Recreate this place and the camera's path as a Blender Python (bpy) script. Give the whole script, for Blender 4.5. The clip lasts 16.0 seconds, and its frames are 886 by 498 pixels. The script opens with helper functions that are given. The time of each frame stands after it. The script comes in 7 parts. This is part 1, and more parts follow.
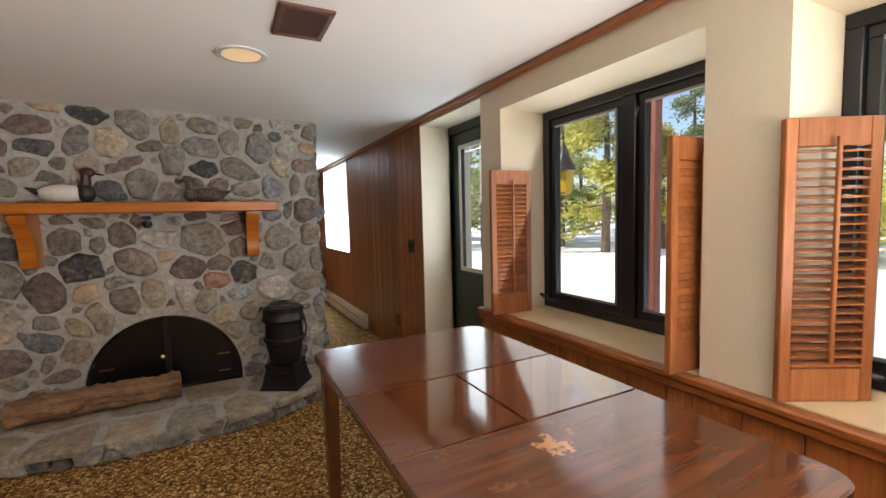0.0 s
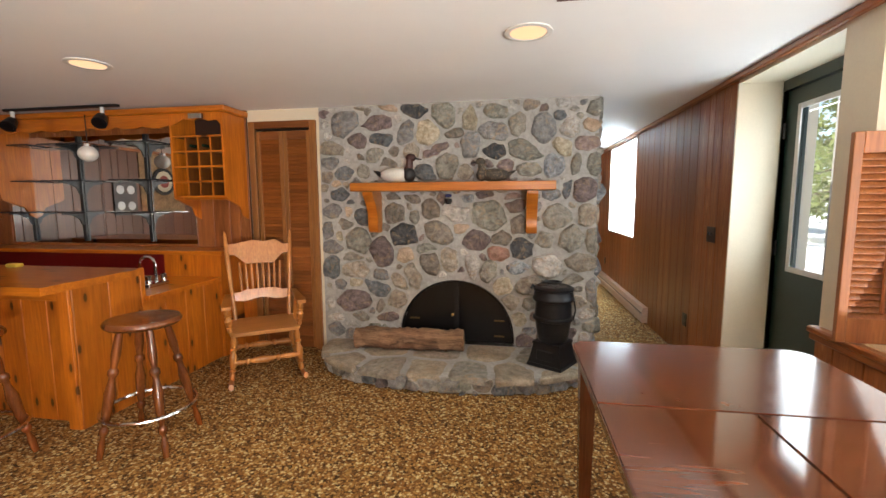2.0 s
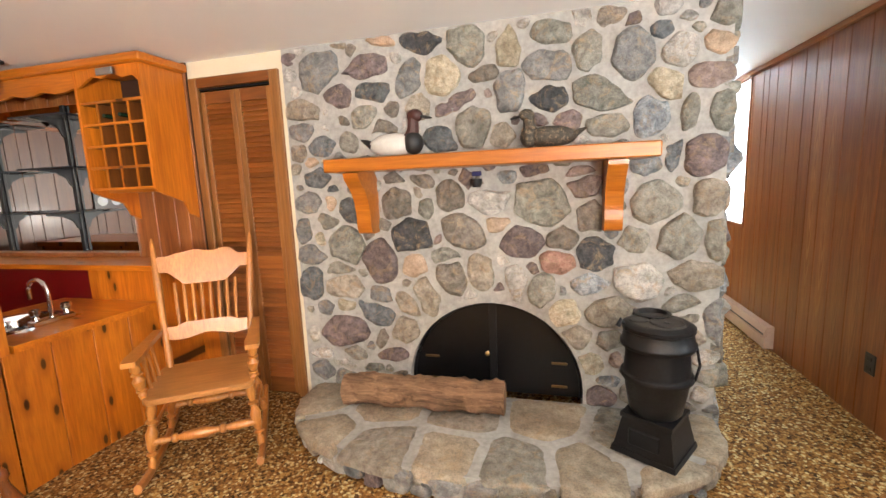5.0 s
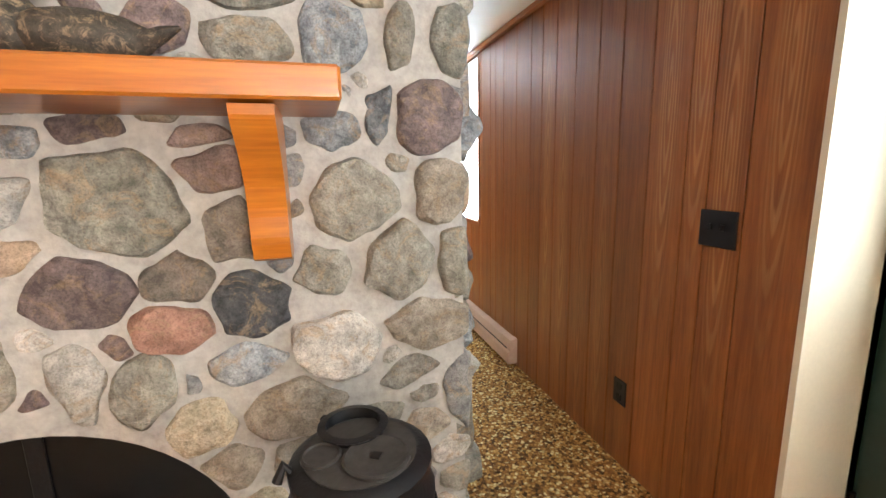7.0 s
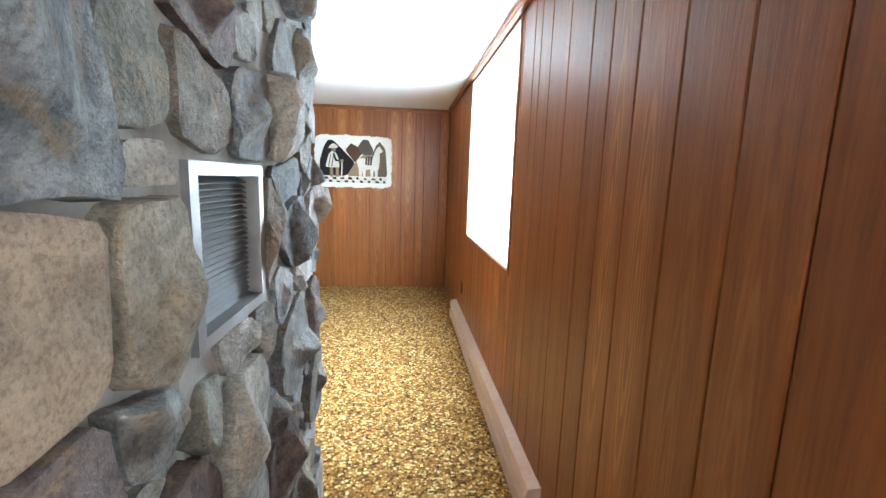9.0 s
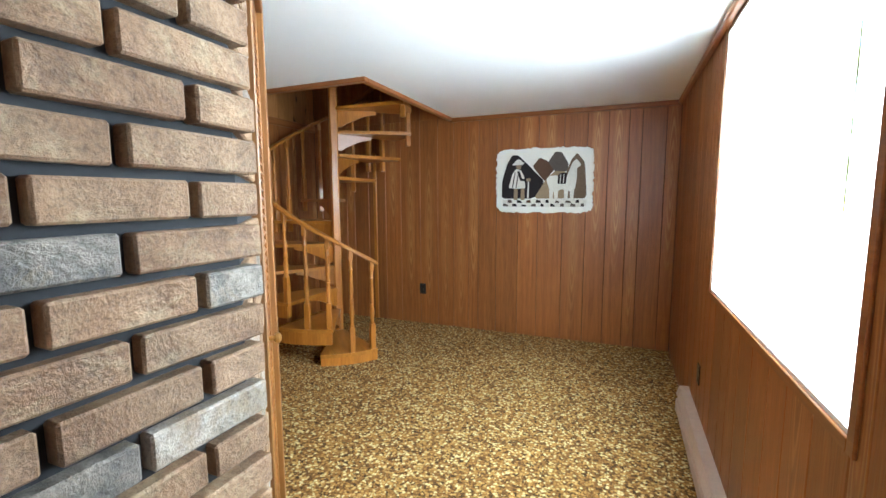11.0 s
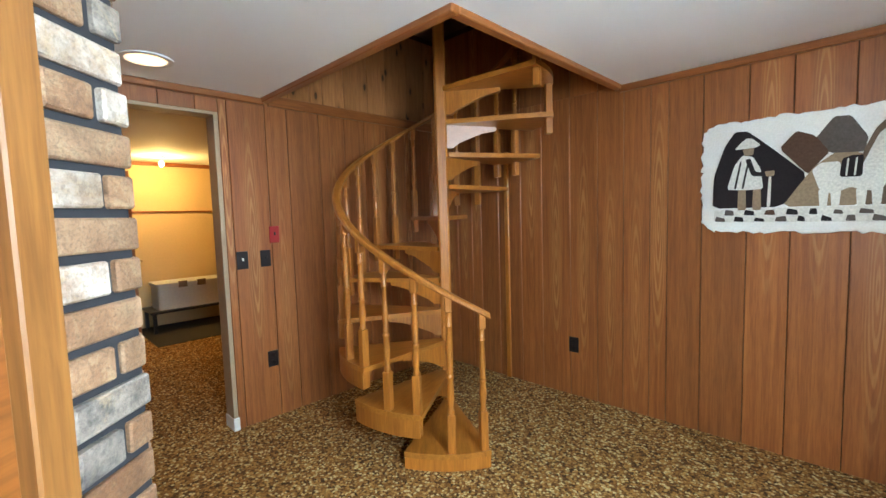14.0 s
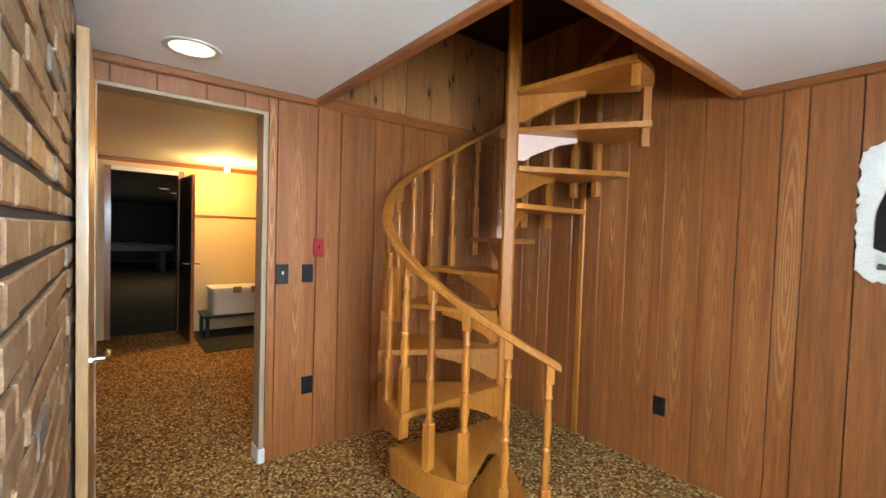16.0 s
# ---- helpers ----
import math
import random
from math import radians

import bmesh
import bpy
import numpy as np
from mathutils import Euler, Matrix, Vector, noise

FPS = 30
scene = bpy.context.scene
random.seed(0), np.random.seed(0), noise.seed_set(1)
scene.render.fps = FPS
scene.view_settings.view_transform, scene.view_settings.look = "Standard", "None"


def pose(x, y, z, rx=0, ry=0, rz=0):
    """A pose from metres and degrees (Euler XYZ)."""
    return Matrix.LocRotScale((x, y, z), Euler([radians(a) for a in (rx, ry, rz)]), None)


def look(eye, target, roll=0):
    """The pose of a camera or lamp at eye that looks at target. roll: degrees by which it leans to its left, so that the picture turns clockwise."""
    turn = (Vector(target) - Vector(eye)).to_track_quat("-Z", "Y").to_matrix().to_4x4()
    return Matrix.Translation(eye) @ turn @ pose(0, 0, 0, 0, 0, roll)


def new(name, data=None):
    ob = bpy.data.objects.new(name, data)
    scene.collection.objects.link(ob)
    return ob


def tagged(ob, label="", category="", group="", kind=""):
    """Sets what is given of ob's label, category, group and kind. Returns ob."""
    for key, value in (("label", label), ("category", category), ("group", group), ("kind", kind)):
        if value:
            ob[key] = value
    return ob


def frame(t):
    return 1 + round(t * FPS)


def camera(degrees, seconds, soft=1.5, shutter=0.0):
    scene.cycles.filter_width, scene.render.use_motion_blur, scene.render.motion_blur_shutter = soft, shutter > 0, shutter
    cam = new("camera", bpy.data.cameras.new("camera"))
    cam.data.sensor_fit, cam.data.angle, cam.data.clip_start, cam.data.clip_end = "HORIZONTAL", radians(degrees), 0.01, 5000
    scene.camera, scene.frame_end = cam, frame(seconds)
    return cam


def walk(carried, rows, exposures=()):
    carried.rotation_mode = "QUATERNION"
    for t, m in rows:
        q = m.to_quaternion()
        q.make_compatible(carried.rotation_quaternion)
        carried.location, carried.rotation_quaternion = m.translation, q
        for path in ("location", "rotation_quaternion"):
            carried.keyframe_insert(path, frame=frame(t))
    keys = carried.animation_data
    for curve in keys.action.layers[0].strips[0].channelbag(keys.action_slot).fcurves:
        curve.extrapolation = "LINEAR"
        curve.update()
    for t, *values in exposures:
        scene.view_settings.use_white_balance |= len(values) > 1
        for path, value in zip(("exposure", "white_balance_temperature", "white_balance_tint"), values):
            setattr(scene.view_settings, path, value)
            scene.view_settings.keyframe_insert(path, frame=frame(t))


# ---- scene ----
cam = camera(91.6, 16.0)
PATH = [
    (0, (0.269, 0.646, 1.382), (1.181, 2.42, 1.229), -1.5),
    (0.5, (0.327, 0.655, 1.388), (0.891, 2.565, 1.203), -0.5),
    (1, (0.349, 0.715, 1.378), (0.601, 2.688, 1.168), 0.1),
    (1.5, (0.349, 0.726, 1.393), (0.302, 2.711, 1.16), -0.2),
    (2, (0.357, 0.772, 1.376), (0.03, 2.732, 1.155), -0.3),
    (2.5, (0.239, 0.874, 1.39), (-0.346, 2.777, 1.202), -0.5),
    (3, (0.197, 1.027, 1.422), (-0.564, 2.866, 1.224), -1.4),
    (3.2, (0.218, 1.12, 1.421), (-0.603, 2.931, 1.209), -1.7),
    (5.3, (0.221, 2.225, 1.371), (-0.192, 4.157, 1.058), -2.7),
    (5.5, (0.254, 2.332, 1.365), (-0.083, 4.277, 1.044), -3.0),
    (6, (0.349, 2.628, 1.361), (0.326, 4.587, 0.959), -3.5),
    (6.5, (0.431, 2.931, 1.321), (0.764, 4.863, 0.926), -2.2),
    (7, (0.605, 3.237, 1.317), (1.144, 5.129, 0.957), -1.2),
    (7.5, (0.756, 3.525, 1.302), (1.436, 5.364, 0.905), 0.4),
    (8, (0.966, 3.785, 1.303), (1.653, 5.628, 0.937), 0.9),
    (8.5, (1.149, 4.016, 1.362), (1.579, 5.93, 0.971), 3.2),
    (9, (1.263, 4.268, 1.364), (1.455, 6.233, 1.048), 1.9),
    (9.5, (1.349, 4.595, 1.378), (1.344, 6.571, 1.07), 0.4),
    (10, (1.447, 4.922, 1.36), (1.115, 6.876, 1.093), 1.3),
    (10.2, (1.443, 5.013, 1.368), (1.022, 6.951, 1.109), 1.1),
    (12.3, (1.264, 6.086, 1.362), (0.107, 7.698, 1.103), -0.5),
    (12.5, (1.242, 6.173, 1.368), (0.057, 7.76, 1.09), -0.2),
    (13, (1.201, 6.421, 1.368), (-0.192, 7.842, 1.162), 0.5),
    (13.5, (1.082, 6.605, 1.369), (-0.396, 7.94, 1.19), -0.9),
    (14, (0.903, 6.733, 1.384), (-0.492, 8.158, 1.227), -1.7),
    (14.5, (0.808, 6.867, 1.396), (-0.569, 8.312, 1.28), 0.4),
    (15, (0.703, 6.946, 1.386), (-0.677, 8.39, 1.291), 1.4),
    (15.5, (0.616, 6.984, 1.384), (-0.768, 8.424, 1.288), 2.2),
    (16, (0.599, 7.002, 1.393), (-0.978, 8.231, 1.325), 1.8),
]
walk(cam, [(t, look(eye, target, roll)) for t, eye, target, roll in PATH],
     exposures=[(0.0, 0.42), (1.5, 0.92), (3.0, 1.5), (5.5, 1.95), (7.0, 1.9), (7.8, 2.1), (8.5, 1.95), (10.0, 1.55), (12.5, 1.05), (14.0, 1.35), (16.0, 1.75)])

# ---- plan ----
CEIL = 2.2                     # ceiling height
FACE = 4.445                   # stone face of the fireplace, looks to -y
BACK = 4.455                   # wall of the bar and the louvred closet
SIDE = 1.82                    # window wall and hall panelling, looks to -x
GLASS = 2.20                   # plane of the windows
LEFT = -2.03                   # left wall of the stair room
FAR = 9.66                     # far wall of the stair room
WEST = -5.45                   # left wall of the bar room
SOUTH = -2.6                   # wall behind the walk's start
CHIM = 1.03                    # stone side of the chimney, looks to +x
BRICK = 0.77                   # brick side of the chimney
SLANT_A, SLANT_B = (0.765, 5.99), (-0.071, 6.912)   # the slanted brick wall with the louvred closet
HEARTH = 0.125

# ---- light ----
world = bpy.data.worlds.new("world")
scene.world = world
world.use_nodes = True
wn = world.node_tree.nodes
sky = wn.new("ShaderNodeTexSky")
sky.sky_type, sky.sun_disc, sky.sun_elevation, sky.sun_rotation = "NISHITA", False, radians(55), radians(-65)
world.node_tree.links.new(sky.outputs[0], wn["Background"].inputs[0])
wn["Background"].inputs[1].default_value = 0.15


def lamp(name, kind, m, power, colour=(1, 1, 1), **more):
    data = bpy.data.lights.new(name, kind)
    data.energy, data.color = power, colour
    for key, value in more.items():
        if key == "size_xy":
            data.shape, data.size, data.size_y = "RECTANGLE", value[0], value[1]
        if key == "radius":
            data.shadow_soft_size = value
        if key == "angle":
            data.angle = radians(value)
        if key == "cone":
            data.spot_size, data.spot_blend = radians(value), 0.6
    ob = new(name, data)
    ob.matrix_world = m
    return ob


lamp("sun", "SUN", look((-15, 7, 23.6), (0, 0, 0)), 5.0, (1.0, 0.93, 0.82), angle=0.6)
DAY = (0.82, 0.93, 1.0)
# daylight in the two window openings, much of it thrown up by the snow;
# the third lamp, at y -1.05, is an added fill standing inside the room
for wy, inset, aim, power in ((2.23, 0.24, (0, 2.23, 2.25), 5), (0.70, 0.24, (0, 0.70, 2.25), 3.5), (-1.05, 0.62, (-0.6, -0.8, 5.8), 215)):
    lamp("daylight_window_fill", "AREA", look((GLASS - inset, wy, 1.4 if wy > 0 else 0.95), aim), power, (1.0, 0.97, 0.92), size_xy=(1.12, 1.1))
lamp("daylight_door", "AREA", look((2.09, 3.56, 1.44), (0, 3.56, 1.6)), 5, DAY, size_xy=(0.5, 0.95))
lamp("daylight_hall", "AREA", look((GLASS - 0.02, 7.17, 1.52), (0, 7.17, -0.1)), 76, (0.64, 0.85, 1.0), size_xy=(1.35, 1.1))
WARM = (1.0, 0.66, 0.36)
CANS = [(0.41, 3.03), (-2.16, 3.06), (-4.57, 3.09), (-1.67, 7.30), (-2.2, -0.4), (0.4, -0.4)]
for cx, cy in CANS[:4]:
    lamp("downlight_lamp", "SPOT", pose(cx, cy, CEIL - 0.02), (4.3 if cx > 0 else 2.8 if cx > -3 else 1.0) if cy < 5 else 6, WARM, radius=0.05, cone=150)
for cx, cy in ((-10.6, 7.98), (-11.9, 8.31)):
    lamp("downlight_lamp", "SPOT", pose(cx, cy, CEIL - 0.02), 20, WARM, radius=0.05, cone=150)
lamp("bulb_lamp", "POINT", pose(-5.25, 8.16, 2.0), 15, (1.0, 0.62, 0.2), radius=0.05)

# ---- materials ----
MATS = {}


def shader(name):
    m = bpy.data.materials.new(name)
    m.use_nodes = True
    MATS[name] = m
    nt = m.node_tree
    return m, nt, nt.nodes["Principled BSDF"]


def ramp(nt, fac, stops):
    r = nt.nodes.new("ShaderNodeValToRGB")
    while len(r.color_ramp.elements) < len(stops):
        r.color_ramp.elements.new(0.5)
    for e, (p, c) in zip(r.color_ramp.elements, stops):
        e.position, e.color = p, (*c, 1)
    nt.links.new(fac, r.inputs[0])
    return r.outputs[0]


def coords(nt, scale, shift=True):
    tc = nt.nodes.new("ShaderNodeTexCoord")
    out = tc.outputs["Object"]
    if shift:
        info = nt.nodes.new("ShaderNodeObjectInfo")
        mul = nt.nodes.new("ShaderNodeMath")
        mul.operation = "MULTIPLY"
        mul.inputs[1].default_value = 37.0
        nt.links.new(info.outputs["Random"], mul.inputs[0])
        add = nt.nodes.new("ShaderNodeVectorMath")
        nt.links.new(out, add.inputs[0])
        nt.links.new(mul.outputs[0], add.inputs[1])
        out = add.outputs[0]
    mp = nt.nodes.new("ShaderNodeMapping")
    mp.inputs["Scale"].default_value = scale
    nt.links.new(out, mp.inputs["Vector"])
    return mp.outputs[0]


def noise_tex(nt, vec, scale, detail=5.0, rough=0.6, distort=0.0):
    n = nt.nodes.new("ShaderNodeTexNoise")
    n.inputs["Scale"].default_value, n.inputs["Detail"].default_value = scale, detail
    n.inputs["Roughness"].default_value, n.inputs["Distortion"].default_value = rough, distort
    nt.links.new(vec, n.inputs["Vector"])
    return n.outputs["Fac"]


def blend(nt, mode, fac, a, b):
    mx = nt.nodes.new("ShaderNodeMix")
    mx.data_type, mx.blend_type = "RGBA", mode
    for sock, v in ((mx.inputs[0], fac), (mx.inputs[6], a), (mx.inputs[7], b)):
        if hasattr(v, "node"):
            nt.links.new(v, sock)
        elif isinstance(v, tuple):
            sock.default_value = (*v, 1)
        else:
            sock.default_value = v
    return mx.outputs[2]


def bump(nt, b, height, strength, distance=0.01):
    bp = nt.nodes.new("ShaderNodeBump")
    bp.inputs["Strength"].default_value, bp.inputs["Distance"].default_value = strength, distance
    nt.links.new(height, bp.inputs["Height"])
    nt.links.new(bp.outputs[0], b.inputs["Normal"])


def finish(b, rough=0.5, metal=0.0, coat=0.0, spec=0.5):
    b.inputs["Roughness"].default_value, b.inputs["Metallic"].default_value = rough, metal
    b.inputs["Coat Weight"].default_value, b.inputs["Coat Roughness"].default_value = coat, 0.08
    b.inputs["Specular IOR Level"].default_value = spec


def vary(nt, col, amount):
    info = nt.nodes.new("ShaderNodeObjectInfo")
    hsv = nt.nodes.new("ShaderNodeHueSaturation")
    mr = nt.nodes.new("ShaderNodeMapRange")
    mr.inputs[3].default_value, mr.inputs[4].default_value = 1 - amount, 1 + amount
    nt.links.new(info.outputs["Random"], mr.inputs[0])
    nt.links.new(mr.outputs[0], hsv.inputs["Value"])
    nt.links.new(col, hsv.inputs["Color"])
    return hsv.outputs[0]


def rock(name, dark, light, scale=14.0, rough=0.8, relief=0.5, amount=0.2, stain=(0.6, 0.6, 0.6), vein_tone=(0.42, 0.3, 0.18)):
    """Mottled mineral or painted surface: fine grain and broad stains."""
    m, nt, b = shader(name)
    v = coords(nt, (1, 1, 1))
    fine = noise_tex(nt, v, scale, 8, 0.72, 0.1)
    speck = noise_tex(nt, v, scale * 7, 3, 0.7)
    vein = noise_tex(nt, v, scale * 0.45, 6, 0.75, 1.5)
    broad = noise_tex(nt, v, scale * 0.16, 3)
    col = ramp(nt, fine, [(0.36, dark), (0.64, light)])
    col = blend(nt, "MULTIPLY", ramp(nt, broad, [(0.42, (0, 0, 0)), (0.7, (1, 1, 1))]), col, stain)
    col = blend(nt, "MIX", ramp(nt, vein, [(0.52, (0, 0, 0)), (0.63, (0.9, 0.9, 0.9))]), col, blend(nt, "MIX", 0.65, col, vein_tone))
    col = blend(nt, "MULTIPLY", 0.6, col, ramp(nt, speck, [(0.36, (0.45, 0.45, 0.45)), (0.52, (1, 1, 1)), (0.66, (1, 1, 1)), (0.72, (1.5, 1.48, 1.45))]))
    crag = noise_tex(nt, v, scale * 0.42, 7, 0.7, 0.4)
    col = blend(nt, "MULTIPLY", 0.55, col, ramp(nt, crag, [(0.34, (0.5, 0.5, 0.5)), (0.5, (1, 1, 1)), (0.68, (1.22, 1.2, 1.16))]))
    nt.links.new(vary(nt, col, amount), b.inputs["Base Color"])
    both = nt.nodes.new("ShaderNodeMath")
    both.operation = "MULTIPLY_ADD"
    both.inputs[1].default_value = 1.6
    nt.links.new(crag, both.inputs[0])
    nt.links.new(fine, both.inputs[2])
    bump(nt, b, both.outputs[0], relief, 0.026)
    finish(b, rough)
    return m


def wood(name, dark, light, grain=(26, 26, 1.6), rough=0.45, coat=0.0, amount=0.12, knots=False, relief=0.15):
    """Streaky wood; grain is the stretch along each axis, the smallest along the fibres."""
    m, nt, b = shader(name)
    v = coords(nt, grain)
    streak = noise_tex(nt, v, 1.0, 6, 0.65, 1.2)
    fine = noise_tex(nt, v, 5.0, 3, 0.6)
    wide = noise_tex(nt, coords(nt, tuple(g * 0.12 for g in grain)), 1.0, 3, 0.5, 0.5)
    col = ramp(nt, streak, [(0.28, dark), (0.5, tuple((p + q) / 2 for p, q in zip(dark, light))), (0.72, light)])
    col = blend(nt, "MULTIPLY", 0.35, col, ramp(nt, fine, [(0.35, (0.45, 0.42, 0.4)), (0.6, (1, 1, 1))]))
    col = blend(nt, "MULTIPLY", 0.5, col, ramp(nt, wide, [(0.3, (0.62, 0.58, 0.55)), (0.65, (1, 1, 1))]))
    if knots:
        # round knots with a pale halo, spread over the face of the board
        split = nt.nodes.new("ShaderNodeSeparateXYZ")
        nt.links.new(coords(nt, (1, 1, 1)), split.inputs[0])
        flat = nt.nodes.new("ShaderNodeCombineXYZ")
        upright = grain[2] < grain[0]
        for sock, axis, size in (("X", "X", 6.5 if upright else 2.6), ("Y", "Z" if upright else "Y", 2.6 if upright else 6.5)):
            mul = nt.nodes.new("ShaderNodeMath")
            mul.operation = "MULTIPLY"
            mul.inputs[1].default_value = size
            nt.links.new(split.outputs[axis], mul.inputs[0])
            nt.links.new(mul.outputs[0], flat.inputs[sock])
        vo = nt.nodes.new("ShaderNodeTexVoronoi")
        vo.voronoi_dimensions = "2D"
        vo.inputs["Scale"].default_value = 1.0
        nt.links.new(flat.outputs[0], vo.inputs["Vector"])
        col = blend(nt, "MIX", ramp(nt, vo.outputs["Distance"], [(0.05, (0.8, 0.8, 0.8)), (0.22, (0, 0, 0))]), col, tuple(c * 0.62 for c in dark))
        col = blend(nt, "MIX", ramp(nt, vo.outputs["Distance"], [(0.055, (0.92, 0.92, 0.92)), (0.085, (0, 0, 0))]), col, tuple(c * 0.1 for c in dark))
    nt.links.new(vary(nt, col, amount), b.inputs["Base Color"])
    bump(nt, b, streak, relief, 0.004)
    finish(b, rough, 0, coat)
    return m


def plain(name, colour, rough=0.5, metal=0.0, coat=0.0, grain=40.0, spread=0.12, relief=0.06):
    m, nt, b = shader(name)
    v = coords(nt, (1, 1, 1))
    n = noise_tex(nt, v, grain, 4)
    big = noise_tex(nt, v, 2.5, 3)
    c = ramp(nt, n, [(0.3, tuple(x * (1 - spread) for x in colour)), (0.7, colour)])
    c = blend(nt, "MULTIPLY", 0.5, c, ramp(nt, big, [(0.35, (1 - spread,) * 3), (0.65, (1, 1, 1))]))
    nt.links.new(c, b.inputs["Base Color"])
    bump(nt, b, n, relief, 0.004)
    finish(b, rough, metal, coat)
    return m



def panelling():
    """Printed plank panelling: fine upright grain with pale cathedral figure in some planks."""
    m, nt, b = shader("panel_wood")
    v = coords(nt, (34, 34, 1.3))
    streak = noise_tex(nt, v, 1.0, 6, 0.62, 0.6)
    fine = noise_tex(nt, coords(nt, (150, 150, 9)), 1.0, 3, 0.6)
    wide = noise_tex(nt, coords(nt, (5, 5, 0.35)), 1.0, 2, 0.5)
    col = ramp(nt, streak, [(0.3, (0.23, 0.07, 0.018)), (0.7, (0.4, 0.137, 0.036))])
    info = nt.nodes.new("ShaderNodeObjectInfo")
    # nested arches about a centre somewhere up the plank
    mul = nt.nodes.new("ShaderNodeMath")
    mul.operation = "MULTIPLY_ADD"
    mul.inputs[1].default_value, mul.inputs[2].default_value = -1.9, -0.1
    nt.links.new(info.outputs["Random"], mul.inputs[0])
    lift = nt.nodes.new("ShaderNodeCombineXYZ")
    nt.links.new(mul.outputs[0], lift.inputs["Z"])
    add = nt.nodes.new("ShaderNodeVectorMath")
    nt.links.new(coords(nt, (1, 1, 1), False), add.inputs[0])
    nt.links.new(lift.outputs[0], add.inputs[1])
    mp = nt.nodes.new("ShaderNodeMapping")
    mp.inputs["Scale"].default_value = (13, 0.0, 0.8)
    nt.links.new(add.outputs[0], mp.inputs["Vector"])
    wave = nt.nodes.new("ShaderNodeTexWave")
    wave.wave_type, wave.rings_direction = "RINGS", "SPHERICAL"
    wave.inputs["Scale"].default_value, wave.inputs["Distortion"].default_value = 2.2, 1.8
    wave.inputs["Detail"].default_value, wave.inputs["Detail Scale"].default_value = 3.0, 1.6
    nt.links.new(mp.outputs[0], wave.inputs["Vector"])
    near = nt.nodes.new("ShaderNodeVectorMath")
    near.operation = "LENGTH"
    nt.links.new(mp.outputs[0], near.inputs[0])
    band = ramp(nt, near.outputs["Value"], [(0.35, (1, 1, 1)), (0.75, (0, 0, 0))])
    some = ramp(nt, info.outputs["Random"], [(0.2, (0.1, 0.1, 0.1)), (0.55, (0.72, 0.72, 0.72))])
    figure = blend(nt, "MULTIPLY", 1.0, blend(nt, "MULTIPLY", 1.0, band, some), ramp(nt, wave.outputs["Fac"], [(0.45, (0.12, 0.12, 0.12)), (0.85, (1, 1, 1))]))
    col = blend(nt, "MIX", figure, col, (0.52, 0.25, 0.09))
    col = blend(nt, "MULTIPLY", 0.4, col, ramp(nt, fine, [(0.36, (0.55, 0.5, 0.46)), (0.58, (1, 1, 1))]))
    col = blend(nt, "MULTIPLY", 0.6, col, ramp(nt, wide, [(0.3, (0.68, 0.64, 0.6)), (0.65, (1, 1, 1))]))
    nt.links.new(vary(nt, col, 0.14), b.inputs["Base Color"])
    bump(nt, b, fine, 0.25, 0.004)
    finish(b, 0.43, 0, 0.04)
    return m


panel_m = panelling()
# darker than panel_wood: the bar wall's dimness is put into the colour
shaded_panel_m = wood("shaded_wall_panel", (0.085, 0.026, 0.009), (0.16, 0.052, 0.016), (34, 34, 1.3), 0.4, 0.05, 0.14)
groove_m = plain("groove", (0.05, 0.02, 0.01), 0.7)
trim_m = wood("trim_wood", (0.23, 0.068, 0.016), (0.4, 0.137, 0.034), (30, 1.6, 30), 0.35, 0.3)
trimx_m = wood("trim_wood_cross", (0.23, 0.068, 0.016), (0.4, 0.137, 0.034), (1.6, 30, 30), 0.35, 0.3)
pine_m = wood("knotty_pine", (0.43, 0.108, 0.006), (0.67, 0.208, 0.013), (20, 20, 1.5), 0.42, 0.12, 0.2, True)
pinex_m = wood("knotty_pine_flat", (0.45, 0.118, 0.007), (0.68, 0.215, 0.014), (1.5, 20, 20), 0.3, 0.4, 0.1, True)
louver_m = wood("louvre_wood", (0.2, 0.058, 0.011), (0.345, 0.115, 0.022), (1.6, 24, 24), 0.42, 0.15, 0.2)
stile_m = wood("louvre_stile", (0.21, 0.08, 0.018), (0.35, 0.148, 0.036), (24, 24, 1.5), 0.5, 0.04, 0.12)
shutter_m = wood("shutter_wood", (0.27, 0.088, 0.025), (0.47, 0.165, 0.05), (24, 24, 1.6), 0.38, 0.25, 0.14)
table_m = wood("table_wood", (0.038, 0.013, 0.007), (0.085, 0.029, 0.014), (2.0, 26, 26), 0.2, 0.2, 0.12, relief=0.05)
stool_m = wood("stool_wood", (0.1, 0.026, 0.007), (0.27, 0.08, 0.018), (22, 22, 2.5), 0.25, 0.35, 0.1)
oak_m = wood("chair_oak", (0.44, 0.155, 0.03), (0.63, 0.265, 0.06), (22, 22, 1.8), 0.33, 0.3, 0.08)
stair_m = wood("stair_oak", (0.35, 0.112, 0.014), (0.56, 0.21, 0.03), (24, 24, 2.0), 0.4, 0.12, 0.14)
mantel_m = wood("mantel_pine", (0.42, 0.118, 0.01), (0.6, 0.205, 0.02), (1.4, 22, 22), 0.3, 0.25, 0.08)
bark_m = wood("log_bark", (0.09, 0.044, 0.022), (0.44, 0.255, 0.14), (5, 30, 30), 0.85, 0, 0.1, relief=1.0)
ceil_m = plain("ceiling_paint", (0.89, 0.89, 0.88), 0.75, grain=220, spread=0.04, relief=0.2)
cream_m = plain("cream_paint", (0.74, 0.66, 0.5), 0.55, grain=90, spread=0.05, relief=0.12)
